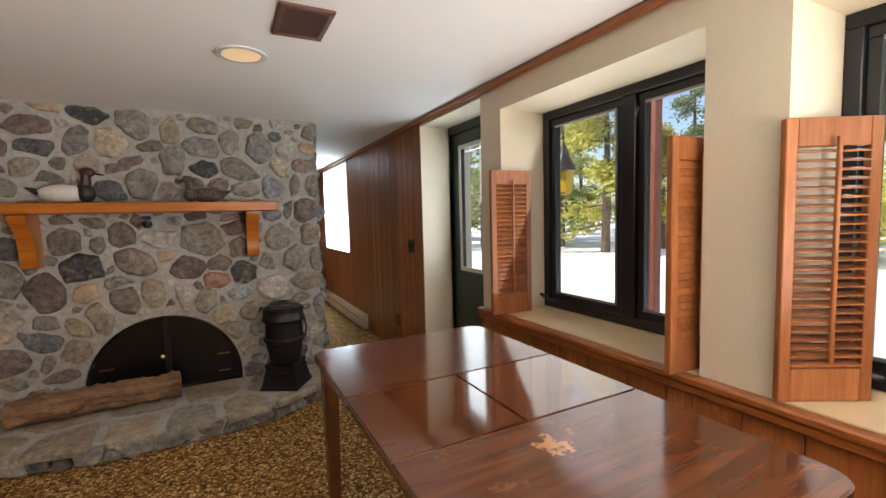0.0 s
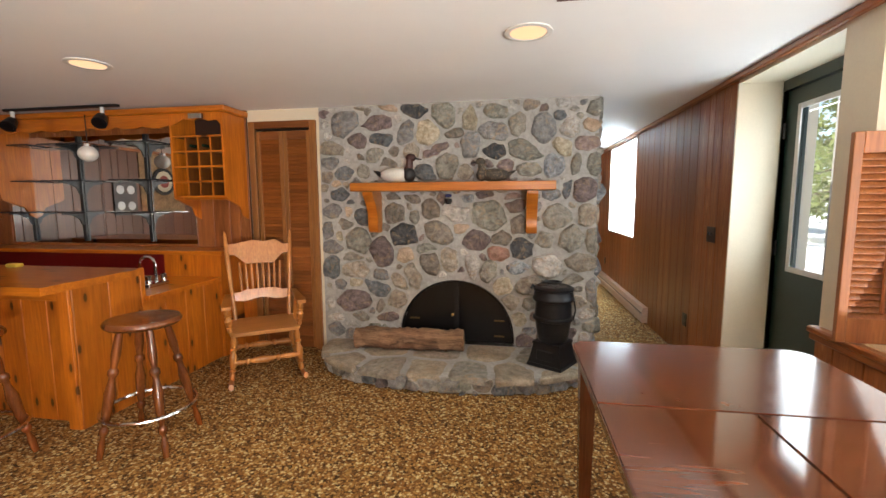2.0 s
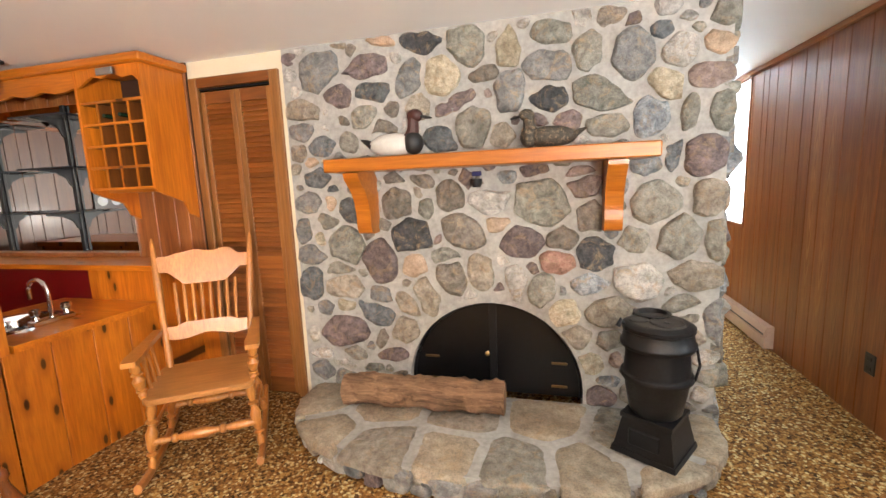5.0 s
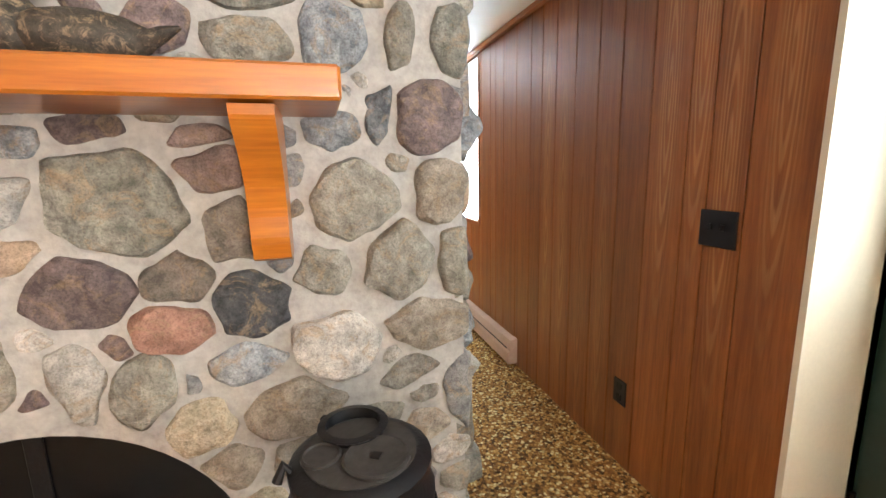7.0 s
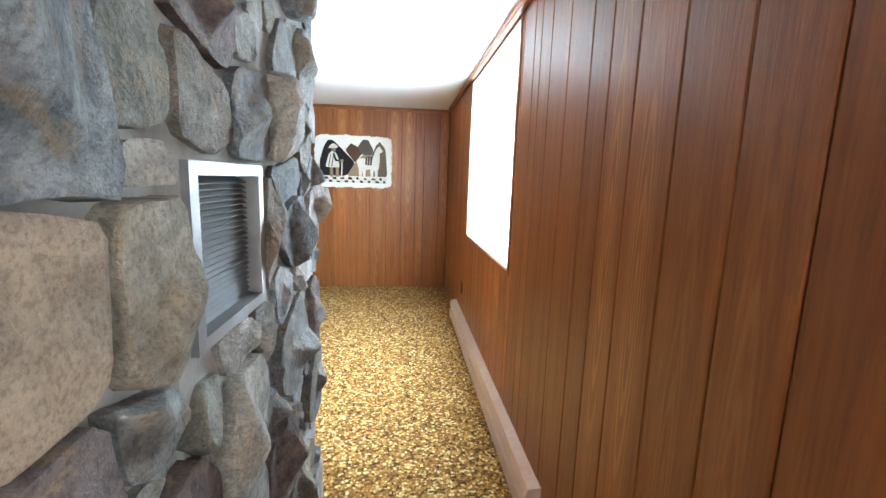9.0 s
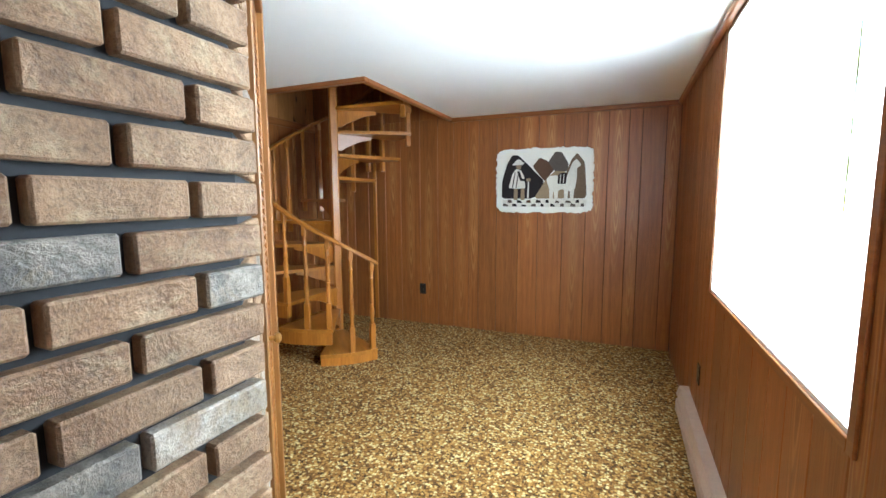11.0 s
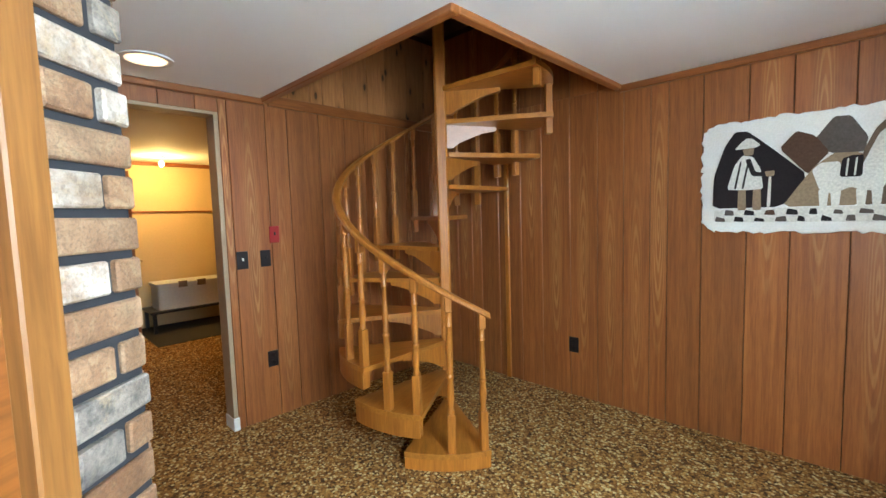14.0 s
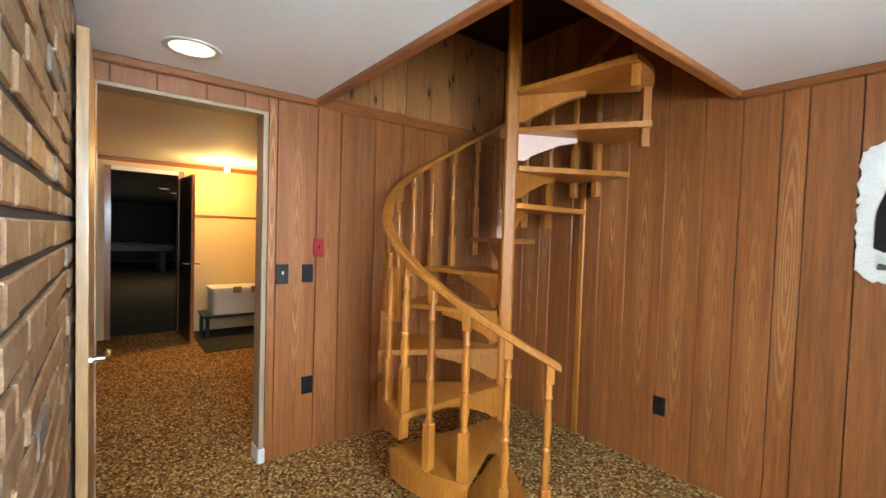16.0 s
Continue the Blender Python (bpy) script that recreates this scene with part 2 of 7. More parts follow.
sill_m = plain("sill_laminate", (0.74, 0.56, 0.34), 0.3, grain=160, spread=0.1)
black_m = plain("black_iron", (0.014, 0.014, 0.016), 0.42, 0.3, grain=90, spread=0.3, relief=0.3)
soot_m = plain("black_steel", (0.006, 0.006, 0.007), 0.28, 0.2)
frame_m = plain("black_window_frame", (0.012, 0.013, 0.018), 0.3)
brass_m = plain("brass", (0.7, 0.5, 0.2), 0.3, 1.0)
chrome_m = plain("chrome", (0.8, 0.81, 0.83), 0.12, 1.0)
white_m = plain("white_plastic", (0.75, 0.75, 0.72), 0.45)
greend_m = plain("dark_green_paint", (0.013, 0.035, 0.028), 0.35, coat=0.2)
dark_m = plain("dark_plate", (0.012, 0.01, 0.012), 0.35)
red_m = plain("red_plastic", (0.34, 0.009, 0.013), 0.4)
maroon_m = plain("maroon_tile", (0.19, 0.008, 0.009), 0.3)
heater_m = plain("heater_enamel", (0.6, 0.45, 0.36), 0.45)
alu_m = plain("aluminium", (0.42, 0.43, 0.44), 0.55, 0.8)
yellow_m = plain("yellow_wall_paint", (0.7, 0.5, 0.25), 0.6, spread=0.06)
snow_m = plain("snow", (0.86, 0.88, 0.92), 0.7, grain=3, spread=0.06, relief=0.4)
blackmortar_m = plain("black_mortar", (0.02, 0.02, 0.024), 0.8)

mortar_m = plain("mortar", (0.5, 0.485, 0.455), 0.95, grain=32, spread=0.3, relief=1.0)
STONE = []
for nm, d, l in (("stone_grey", (0.15, 0.155, 0.16), (0.32, 0.32, 0.315)), ("stone_slate", (0.075, 0.085, 0.095), (0.21, 0.225, 0.235)),
                 ("stone_tan", (0.24, 0.205, 0.16), (0.46, 0.41, 0.34)), ("stone_plum", (0.1, 0.075, 0.075), (0.26, 0.2, 0.195)),
                 ("stone_black", (0.026, 0.028, 0.032), (0.1, 0.105, 0.112)), ("stone_red", (0.32, 0.16, 0.115), (0.5, 0.29, 0.22)),
                 ("stone_green", (0.14, 0.142, 0.12), (0.335, 0.33, 0.285)), ("stone_pale", (0.33, 0.32, 0.3), (0.62, 0.6, 0.56)), ("stone_blue", (0.14, 0.162, 0.185), (0.44, 0.47, 0.5)),
                 ("stone_cream", (0.34, 0.29, 0.2), (0.64, 0.58, 0.45)), ("stone_olive", (0.185, 0.175, 0.145), (0.36, 0.345, 0.3)), ("stone_rose", (0.22, 0.16, 0.14), (0.4, 0.31, 0.28)),
                 ("stone_umber", (0.13, 0.112, 0.092), (0.3, 0.265, 0.225)), ("stone_peach", (0.4, 0.29, 0.2), (0.6, 0.46, 0.34))):
    STONE.append(rock(nm, tuple(c * 1.15 for c in d), tuple(c * 1.18 for c in l), 26, 0.7, 0.75, 0.16, (0.72, 0.7, 0.66)))
flag_m = rock("flagstone", (0.3, 0.25, 0.18), (0.52, 0.45, 0.345), 16, 0.7, 0.4, 0.14, (0.75, 0.7, 0.66))
brick_m = rock("tan_brick", (0.25, 0.135, 0.072), (0.39, 0.235, 0.135), 22, 0.5, 0.5, 0.14, (0.72, 0.6, 0.52))
grey_brick_m = rock("weathered_brick", (0.13, 0.115, 0.105), (0.4, 0.33, 0.27), 15, 0.5, 0.6, 0.16, (0.6, 0.6, 0.62))
white_brick_m = rock("whitewashed_brick", (0.28, 0.18, 0.115), (0.56, 0.5, 0.44), 14, 0.42, 0.5, 0.1, (0.8, 0.72, 0.66))


def carpet():
    m, nt, b = shader("pebble_carpet")
    tc = coords(nt, (1, 1, 1), False)
    vo = nt.nodes.new("ShaderNodeTexVoronoi")
    vo.inputs["Scale"].default_value, vo.inputs["Randomness"].default_value = 78, 1.0
    warp = nt.nodes.new("ShaderNodeVectorMath")
    warp.operation = "MULTIPLY_ADD"
    wob = nt.nodes.new("ShaderNodeTexNoise")
    wob.inputs["Scale"].default_value = 60
    nt.links.new(tc, wob.inputs["Vector"])
    nt.links.new(wob.outputs["Color"], warp.inputs[0])
    warp.inputs[1].default_value = (0.01, 0.01, 0.0)
    nt.links.new(tc, warp.inputs[2])
    nt.links.new(warp.outputs[0], vo.inputs["Vector"])
    sep = nt.nodes.new("ShaderNodeSeparateColor")
    nt.links.new(vo.outputs["Color"], sep.inputs[0])
    col = ramp(nt, sep.outputs[0], [(0.0, (0.07, 0.034, 0.012)), (0.26, (0.26, 0.115, 0.03)), (0.55, (0.44, 0.21, 0.05)), (0.8, (0.61, 0.35, 0.11)), (0.93, (0.85, 0.66, 0.32))])
    edge = ramp(nt, vo.outputs["Distance"], [(0.35, (1, 1, 1)), (0.75, (0.28, 0.22, 0.16))])
    col = blend(nt, "MULTIPLY", 0.6, col, edge)
    pile = noise_tex(nt, tc, 260, 3)
    col = blend(nt, "MULTIPLY", 0.5, col, ramp(nt, pile, [(0.3, (0.4, 0.4, 0.4)), (0.7, (1, 1, 1))]))
    worn = noise_tex(nt, tc, 1.3, 3)
    col = blend(nt, "MULTIPLY", 0.35, col, ramp(nt, worn, [(0.35, (0.7, 0.7, 0.72)), (0.65, (1, 1, 1))]))
    nt.links.new(col, b.inputs["Base Color"])
    bump(nt, b, pile, 0.6, 0.006)
    finish(b, 0.95, spec=0.2)
    return m


carpet_m = carpet()


def glass():
    m, nt, b = shader("window_glass")
    b.inputs["Base Color"].default_value = (1, 1, 1, 1)
    b.inputs["Transmission Weight"].default_value = 1.0
    b.inputs["Roughness"].default_value = 0.0
    b.inputs["IOR"].default_value = 1.45
    return m


glass_m = glass()


def glow(name, colour, strength):
    m, nt, b = shader(name)
    b.inputs["Base Color"].default_value = (*colour, 1)
    b.inputs["Emission Color"].default_value = (*colour, 1)
    b.inputs["Emission Strength"].default_value = strength
    return m


bulb_m = glow("lit_bulb", (1.0, 0.8, 0.5), 3.0)
mirror_m, _nt, _b = shader("mirror_silver")
_b.inputs["Base Color"].default_value = (0.86, 0.87, 0.86, 1)
finish(_b, 0.02, 1.0)


# ---- mesh helpers ----
def mesh_of(name, bm, material, smooth=False):
    me = bpy.data.meshes.new(name)
    bm.normal_update()
    bm.to_mesh(me)
    bm.free()
    for mt in (material if isinstance(material, (list, tuple)) else [material]):
        me.materials.append(mt)
    if smooth:
        me.shade_smooth()
        me.set_sharp_from_angle(angle=radians(40))
    return me


def part(name, bm, material, parent=None, label="", smooth=False):
    """One mesh object from bm, under parent where given."""
    ob = new(name, mesh_of(name, bm, material, smooth))
    if parent is not None:
        ob.parent = parent
    if label:
        tagged(ob, label)
    return ob


def thing(name, label, category, m=None, group=""):
    """An Empty at a thing's base, to hold its parts."""
    ob = new(name)
    ob.empty_display_size = 0.1
    if m is not None:
        ob.matrix_world = m
    return tagged(ob, label, category, group)


def structure(ob, label, category):
    return tagged(ob, label, category, kind="structure")


def box(x0, x1, y0, y1, z0, z1, bevel=0.0, bm=None, m=None):
    """Adds a box to bm (or to a fresh one)."""
    bm = bm or bmesh.new()
    vs = [bm.verts.new((x, y, z)) for x in (x0, x1) for y in (y0, y1) for z in (z0, z1)]
    fs = [bm.faces.new([vs[i] for i in q]) for q in ((0, 1, 3, 2), (4, 6, 7, 5), (0, 4, 5, 1), (2, 3, 7, 6), (0, 2, 6, 4), (1, 5, 7, 3))]
    if bevel:
        es = list({e for f in fs for e in f.edges})
        r = bmesh.ops.bevel(bm, geom=es, offset=bevel, segments=1, affect="EDGES", profile=0.5)
        vs = list({v for f in r["faces"] for v in f.verts} | {v for v in vs if v.is_valid})
    if m is not None:
        bmesh.ops.transform(bm, matrix=m, verts=[v for v in vs if v.is_valid])
    return bm


def lathe(profile, bm=None, m=None, n=16):
    """Turns a list of (radius, z) about z, with closed ends."""
    bm = bm or bmesh.new()
    rings = []
    for r, z in profile:
        rings.append([bm.verts.new((r * math.cos(2 * math.pi * i / n), r * math.sin(2 * math.pi * i / n), z)) for i in range(n)])
    for a, c in zip(rings, rings[1:]):
        for i in range(n):
            bm.faces.new((a[i], a[(i + 1) % n], c[(i + 1) % n], c[i]))
    bm.faces.new(list(reversed(rings[0])))
    bm.faces.new(rings[-1])
    if m is not None:
        bmesh.ops.transform(bm, matrix=m, verts=[v for r in rings for v in r])
    return bm


def tube(points, radius, bm=None, n=8, closed=False, squash=1.0):
    """Sweeps a circle along points; radius may be a list."""
    bm = bm or bmesh.new()
    pts = [Vector(p) for p in points]
    rings = []
    for i, p in enumerate(pts):
        a = pts[i - 1] if (i or closed) else p
        c = pts[(i + 1) % len(pts)] if (i < len(pts) - 1 or closed) else p
        d = (c - a).normalized()
        up = Vector((0, 0, 1)) if abs(d.z) < 0.95 else Vector((1, 0, 0))
        u = d.cross(up).normalized()
        w = u.cross(d)
        r = radius[i] if isinstance(radius, (list, tuple)) else radius
        rings.append([bm.verts.new(p + u * (r * math.cos(2 * math.pi * k / n)) + w * (r * squash * math.sin(2 * math.pi * k / n))) for k in range(n)])
    pairs = list(zip(rings, rings[1:])) + ([(rings[-1], rings[0])] if closed else [])
    for a, c in pairs:
        for i in range(n):
            bm.faces.new((a[i], a[(i + 1) % n], c[(i + 1) % n], c[i]))
    if not closed:
        bm.faces.new(list(reversed(rings[0])))
        bm.faces.new(rings[-1])
    bmesh.ops.recalc_face_normals(bm, faces=bm.faces[:])
    return bm


def slab(outline, t0, t1, m=None, bm=None):
    """Extrudes a plane outline [(u, v)] from height t0 to t1 along its own z; m puts it in place."""
    bm = bm or bmesh.new()
    lo = [bm.verts.new((u, v, t0)) for u, v in outline]
    hi = [bm.verts.new((u, v, t1)) for u, v in outline]
    n = len(outline)
    bm.faces.new(list(reversed(lo)))
    bm.faces.new(hi)
    for i in range(n):
        bm.faces.new((lo[i], lo[(i + 1) % n], hi[(i + 1) % n], hi[i]))
    if m is not None:
        bmesh.ops.transform(bm, matrix=m, verts=lo + hi)
    bmesh.ops.recalc_face_normals(bm, faces=bm.faces[:])
    return bm


UP_XZ = Matrix(((1, 0, 0, 0), (0, 0, -1, 0), (0, 1, 0, 0), (0, 0, 0, 1)))   # u -> x, v -> z, height -> -y
UP_YZ = Matrix(((0, 0, -1, 0), (-1, 0, 0, 0), (0, 1, 0, 0), (0, 0, 0, 1)))  # u -> -y, v -> z, height -> -x
UP_YZR = Matrix(((0, 0, 1, 0), (1, 0, 0, 0), (0, 1, 0, 0), (0, 0, 0, 1)))   # u -> y, v -> z, height -> +x

# ---- setting: floor, ceilings, walls ----
floor = structure(part("floor", box(LEFT - 0.12, GLASS + 0.2, 4.6, FAR + 0.2, -0.12, 0.0, bm=box(WEST - 0.2, GLASS + 0.2, SOUTH - 0.2, 4.6, -0.12, 0.0)), carpet_m), "mottled brown and gold pebble-pattern carpet", "carpet")
# ceiling with the square stair well in its corner
WELL_X, WELL_Y = -0.282, 8.03
bm = box(WEST - 0.2, GLASS + 0.2, SOUTH - 0.2, 4.6, CEIL, CEIL + 0.1)
box(LEFT - 0.12, GLASS + 0.2, 4.6, WELL_Y, CEIL, CEIL + 0.1, bm=bm)
box(WELL_X, GLASS + 0.2, WELL_Y, FAR + 0.2, CEIL, CEIL + 0.1, bm=bm)
structure(part("ceiling", bm, ceil_m), "white painted plaster ceiling", "ceiling")

# window wall: openings for two windows, an unseen added third behind the start, the door and the hall window
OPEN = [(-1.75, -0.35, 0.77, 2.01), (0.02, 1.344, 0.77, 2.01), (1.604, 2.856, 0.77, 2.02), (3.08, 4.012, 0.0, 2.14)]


def wall_x(name, x0, x1, y0, y1, holes, material):
    """A wall across x0..x1 along y with openings (y0, y1, z0, z1)."""
    bm, y = bmesh.new(), y0
    for a, c, z0, z1 in sorted(holes):
        box(x0, x1, y, a, 0, CEIL, bm=bm)
        if z0 > 0:
            box(x0, x1, a, c, 0, z0, bm=bm)
        box(x0, x1, a, c, z1, CEIL, bm=bm)
        y = c
    box(x0, x1, y, y1, 0, CEIL, bm=bm)
    return part(name, bm, material)


wall_side = structure(wall_x("wall_east", SIDE, GLASS + 0.1, SOUTH, 4.03, OPEN, cream_m), "cream painted wall with deep window recesses", "wall")
HALLWIN = (6.44, 7.9, 0.905, 2.15)
wall_hall = structure(wall_x("wall_hall", SIDE + 0.014, GLASS + 0.1, 4.03, FAR + 0.2, [HALLWIN], groove_m), "dark wood-panelled hall wall with a bright window", "wall")
wall_far = structure(part("wall_north", box(LEFT - 0.12, SIDE + 0.014, FAR + 0.014, FAR + 0.15, 0, 3.0), groove_m), "wood-panelled wall of the stair room", "wall")
DOOR2 = (6.96, 7.71, 0.0, 2.05)
bm = bmesh.new()
box(LEFT - 0.12, LEFT - 0.014, DOOR2[1] + 0.012, FAR + 0.014, 0, CEIL, bm=bm)
box(LEFT - 0.12, LEFT - 0.014, DOOR2[0], DOOR2[1] + 0.012, DOOR2[3] + 0.01, CEIL, bm=bm)
box(LEFT - 0.12, LEFT - 0.014, 6.82, DOOR2[0] - 0.01, 0, CEIL, bm=bm)
wall_left = structure(part("wall_stair_west", bm, groove_m), "wood-panelled wall with a doorway", "wall")
wall_west = structure(part("wall_west", box(WEST - 0.15, WEST - 0.014, SOUTH, 4.6, 0, CEIL), groove_m), "wood-panelled wall beside the bar, shade put in its colour", "wall")
structure(part("wall_south", box(WEST - 0.15, GLASS + 0.1, SOUTH - 0.15, SOUTH, 0, CEIL), panel_m), "plain brown panelled wall", "wall")
# wall of the bar and closet, with the closet opening
CL0, CL1, CLZ = -1.985, -1.455, 2.035
bm = box(WEST, CL0, BACK, BACK + 0.12, 0, CEIL)
box(CL0, CL1, BACK, BACK + 0.12, CLZ, CEIL, bm=bm)
box(CL1, -1.30, BACK, BACK + 0.12, 0, CEIL, bm=bm)
structure(part("wall_bar", bm, cream_m), "cream painted wall behind the bar and closet", "wall")
# sheets added behind the slats to keep sunlight out, coloured dark for shade
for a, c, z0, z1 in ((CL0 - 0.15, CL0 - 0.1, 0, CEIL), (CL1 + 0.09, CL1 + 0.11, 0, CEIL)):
    structure(part("closet_side", box(a, c, BACK + 0.12, BACK + 0.55, z0, z1), groove_m), "added dark sheet closing the closet", "wall")
structure(part("closet_back", box(CL0 - 0.1, CL1 + 0.1, BACK + 0.5, BACK + 0.55, 0, CEIL), groove_m), "added dark sheet closing the closet", "wall")
# chimney body in mortar, the brick block behind it and the slanted closet wall
ARCH_X, ARCH_Z, ARCH_R = -0.146, 0.182, 0.508
# stones of the face, course by course from the ceiling down: x, z, half length, half height, tilt, tone
COURSE_CEILING = [(-1, 2.18, 0.13, 0.018, -2, 2), (-0.74, 2.17, 0.102, 0.025, -6, 13), (-1.23, 2.17, 0.044, 0.016, -6, 7), (-0.5, 2.14, 0.115, 0.055, -6, 4), (0.2, 2.11, 0.113, 0.052, -6, 6), (-0.25, 2.1, 0.1, 0.111, 17, 6), (-0.02, 2.06, 0.068, 0.103, -6, 9), (0.71, 2.06, 0.058, 0.041, -6, 1), (-1.12, 2.05, 0.135, 0.106, 29, 0), (-0.82, 2.05, 0.157, 0.062, -6, 3), (0.37, 2, 0.068, 0.092, -20, 10), (0.95, 1.98, 0.063, 0.054, -6, 13), (-0.58, 1.96, 0.066, 0.103, -14, 0), (-0.38, 1.96, 0.089, 0.109, -5, 9), (0.58, 1.96, 0.089, 0.113, 4, 0), (0.79, 1.96, 0.083, 0.073, -6, 7)]
COURSE_BROW = [(0.18, 1.95, 0.128, 0.072, -6, 0), (-0.15, 1.94, 0.086, 0.045, 4, 12), (-1.01, 1.91, 0.095, 0.066, -14, 3), (-0.8, 1.91, 0.125, 0.053, -9, 1), (-0.02, 1.85, 0.074, 0.1, -5, 0), (-1.26, 1.84, 0.128, 0.061, -5, 2), (-0.13, 1.84, 0.022, 0.031, -4, 11), (0.92, 1.84, 0.102, 0.058, -5, 11), (0.73, 1.81, 0.092, 0.066, -24, 9), (-0.32, 1.8, 0.138, 0.045, 19, 3), (-0.68, 1.8, 0.047, 0.045, -4, 12), (-0.52, 1.8, 0.063, 0.066, -5, 2), (0.18, 1.79, 0.093, 0.062, -5, 4), (0.43, 1.79, 0.151, 0.078, -19, 6), (-0.85, 1.78, 0.096, 0.063, 22, 10), (-1.08, 1.73, 0.088, 0.025, -4, 7)]
COURSE_SHELF = [(-1.27, 1.72, 0.078, 0.051, -4, 0), (-0.74, 1.71, 0.105, 0.041, -4, 12), (-0.22, 1.67, 0.105, 0.104, -4, 10), (0.84, 1.67, 0.042, 0.086, -5, 10), (0.98, 1.67, 0.057, 0.089, -5, 6), (0.28, 1.66, 0.064, 0.06, -4, 3), (0.66, 1.66, 0.077, 0.097, -4, 8), (-0.96, 1.63, 0.062, 0.056, -4, 10), (0.46, 1.63, 0.105, 0.055, -4, 10), (-1.14, 1.62, 0.087, 0.057, -4, 1), (-0.4, 1.62, 0.113, 0.065, -23, 1), (-0.07, 1.62, 0.068, 0.065, -4, 2), (-1.3, 1.59, 0.059, 0.052, -4, 12), (0.77, 1.47, 0.034, 0.08, -14, 1), (0.92, 1.46, 0.089, 0.098, -4, 3), (-1.18, 1.44, 0.147, 0.053, -3, 1)]
COURSE_UNDER = [(0.65, 1.43, 0.081, 0.043, -4, 8), (0.09, 1.43, 0.094, 0.037, -3, 3), (-0.7, 1.42, 0.076, 0.034, -3, 12), (0.34, 1.41, 0.091, 0.036, -3, 11), (-0.51, 1.4, 0.088, 0.034, -12, 12), (-0.27, 1.4, 0.04, 0.05, -3, 3), (-0.04, 1.4, 0.096, 0.032, -3, 8), (-1.1, 1.37, 0.065, 0.021, -3, 1), (0.36, 1.34, 0.083, 0.066, -3, 11), (-0.36, 1.31, 0.087, 0.079, -12, 12), (-1.26, 1.29, 0.087, 0.061, -3, 0), (-1.11, 1.29, 0.033, 0.054, -2, 13), (-0.68, 1.27, 0.098, 0.092, -3, 12), (-0.14, 1.27, 0.124, 0.075, -3, 7), (0.14, 1.25, 0.149, 0.111, -17, 6), (0.94, 1.25, 0.076, 0.091, -3, 2)]
COURSE_CHEST = [(-0.98, 1.24, 0.065, 0.082, 16, 1), (-0.51, 1.24, 0.048, 0.055, -2, 6), (0.7, 1.24, 0.116, 0.096, 3, 10), (0.4, 1.18, 0.076, 0.078, -2, 12), (-1.14, 1.17, 0.073, 0.049, -2, 10), (-0.1, 1.14, 0.071, 0.048, -2, 13), (-1.31, 1.12, 0.048, 0.078, -2, 0), (-0.3, 1.1, 0.159, 0.088, -22, 12), (-0.61, 1.08, 0.126, 0.109, -2, 4), (-1.2, 1.06, 0.034, 0.043, -2, 9), (-0.44, 1.06, 0.024, 0.029, -1, 11), (0.25, 1.06, 0.076, 0.061, -2, 12), (0.82, 1.06, 0.094, 0.101, -2, 10), (0.61, 1.05, 0.074, 0.065, -2, 10), (0.98, 1.05, 0.048, 0.11, -2, 10), (0.02, 1.04, 0.118, 0.082, -1, 3)]
COURSE_MIDDLE = [(-1.02, 1.03, 0.104, 0.102, -37, 6), (0.42, 0.98, 0.09, 0.086, -1, 4), (-1.28, 0.97, 0.116, 0.057, -1, 0), (-0.4, 0.97, 0.1, 0.044, 4, 6), (-0.81, 0.93, 0.098, 0.133, 12, 3), (0.22, 0.93, 0.09, 0.063, -1, 5), (-0.59, 0.91, 0.081, 0.073, -1, 13), (-1.07, 0.88, 0.134, 0.038, 2, 10), (0.91, 0.87, 0.113, 0.071, -1, 2), (-0.2, 0.86, 0.071, 0.109, 7, 2), (-0.37, 0.83, 0.08, 0.098, 17, 12), (0.63, 0.83, 0.109, 0.1, -1, 7), (-0, 0.82, 0.06, 0.109, 0, 7), (0.38, 0.81, 0.108, 0.049, -1, 8), (-1.28, 0.78, 0.077, 0.098, 0, 1), (0.78, 0.78, 0.026, 0.025, 0, 7)]
COURSE_ARCH = [(-1.05, 0.77, 0.142, 0.07, 4, 2), (0.14, 0.77, 0.073, 0.096, -11, 10), (-0.82, 0.72, 0.072, 0.054, 0, 0), (-0.53, 0.72, 0.064, 0.126, 28, 2), (0.83, 0.72, 0.113, 0.044, 5, 10), (-0.65, 0.66, 0.05, 0.121, 38, 2), (0.52, 0.66, 0.146, 0.078, 0, 2), (-1.05, 0.65, 0.061, 0.039, 0, 9), (0.26, 0.64, 0.084, 0.076, -37, 9), (-1.2, 0.62, 0.066, 0.05, 0, 0), (1, 0.62, 0.05, 0.128, 0, 0), (-0.84, 0.6, 0.125, 0.068, -25, 1), (-0.67, 0.51, 0.091, 0.077, 1, 2), (0.32, 0.51, 0.078, 0.066, 1, 2), (0.5, 0.5, 0.068, 0.053, 1, 10), (-1.07, 0.48, 0.161, 0.093, -9, 3)]
COURSE_FOOT = [(-1.3, 0.45, 0.036, 0.052, 1, 7), (-0.83, 0.44, 0.038, 0.068, -19, 12), (0.96, 0.43, 0.061, 0.049, 1, 7), (0.53, 0.39, 0.038, 0.048, 2, 11), (0.4, 0.36, 0.061, 0.067, 1, 9), (-1.03, 0.34, 0.128, 0.045, -7, 10), (-0.77, 0.34, 0.113, 0.04, 2, 3), (0.99, 0.33, 0.064, 0.05, 2, 10), (-1.26, 0.32, 0.079, 0.035, 1, 7), (0.49, 0.27, 0.083, 0.036, 2, 8), (-1.09, 0.26, 0.105, 0.031, 2, 7), (-0.9, 0.25, 0.068, 0.031, 2, 6)]
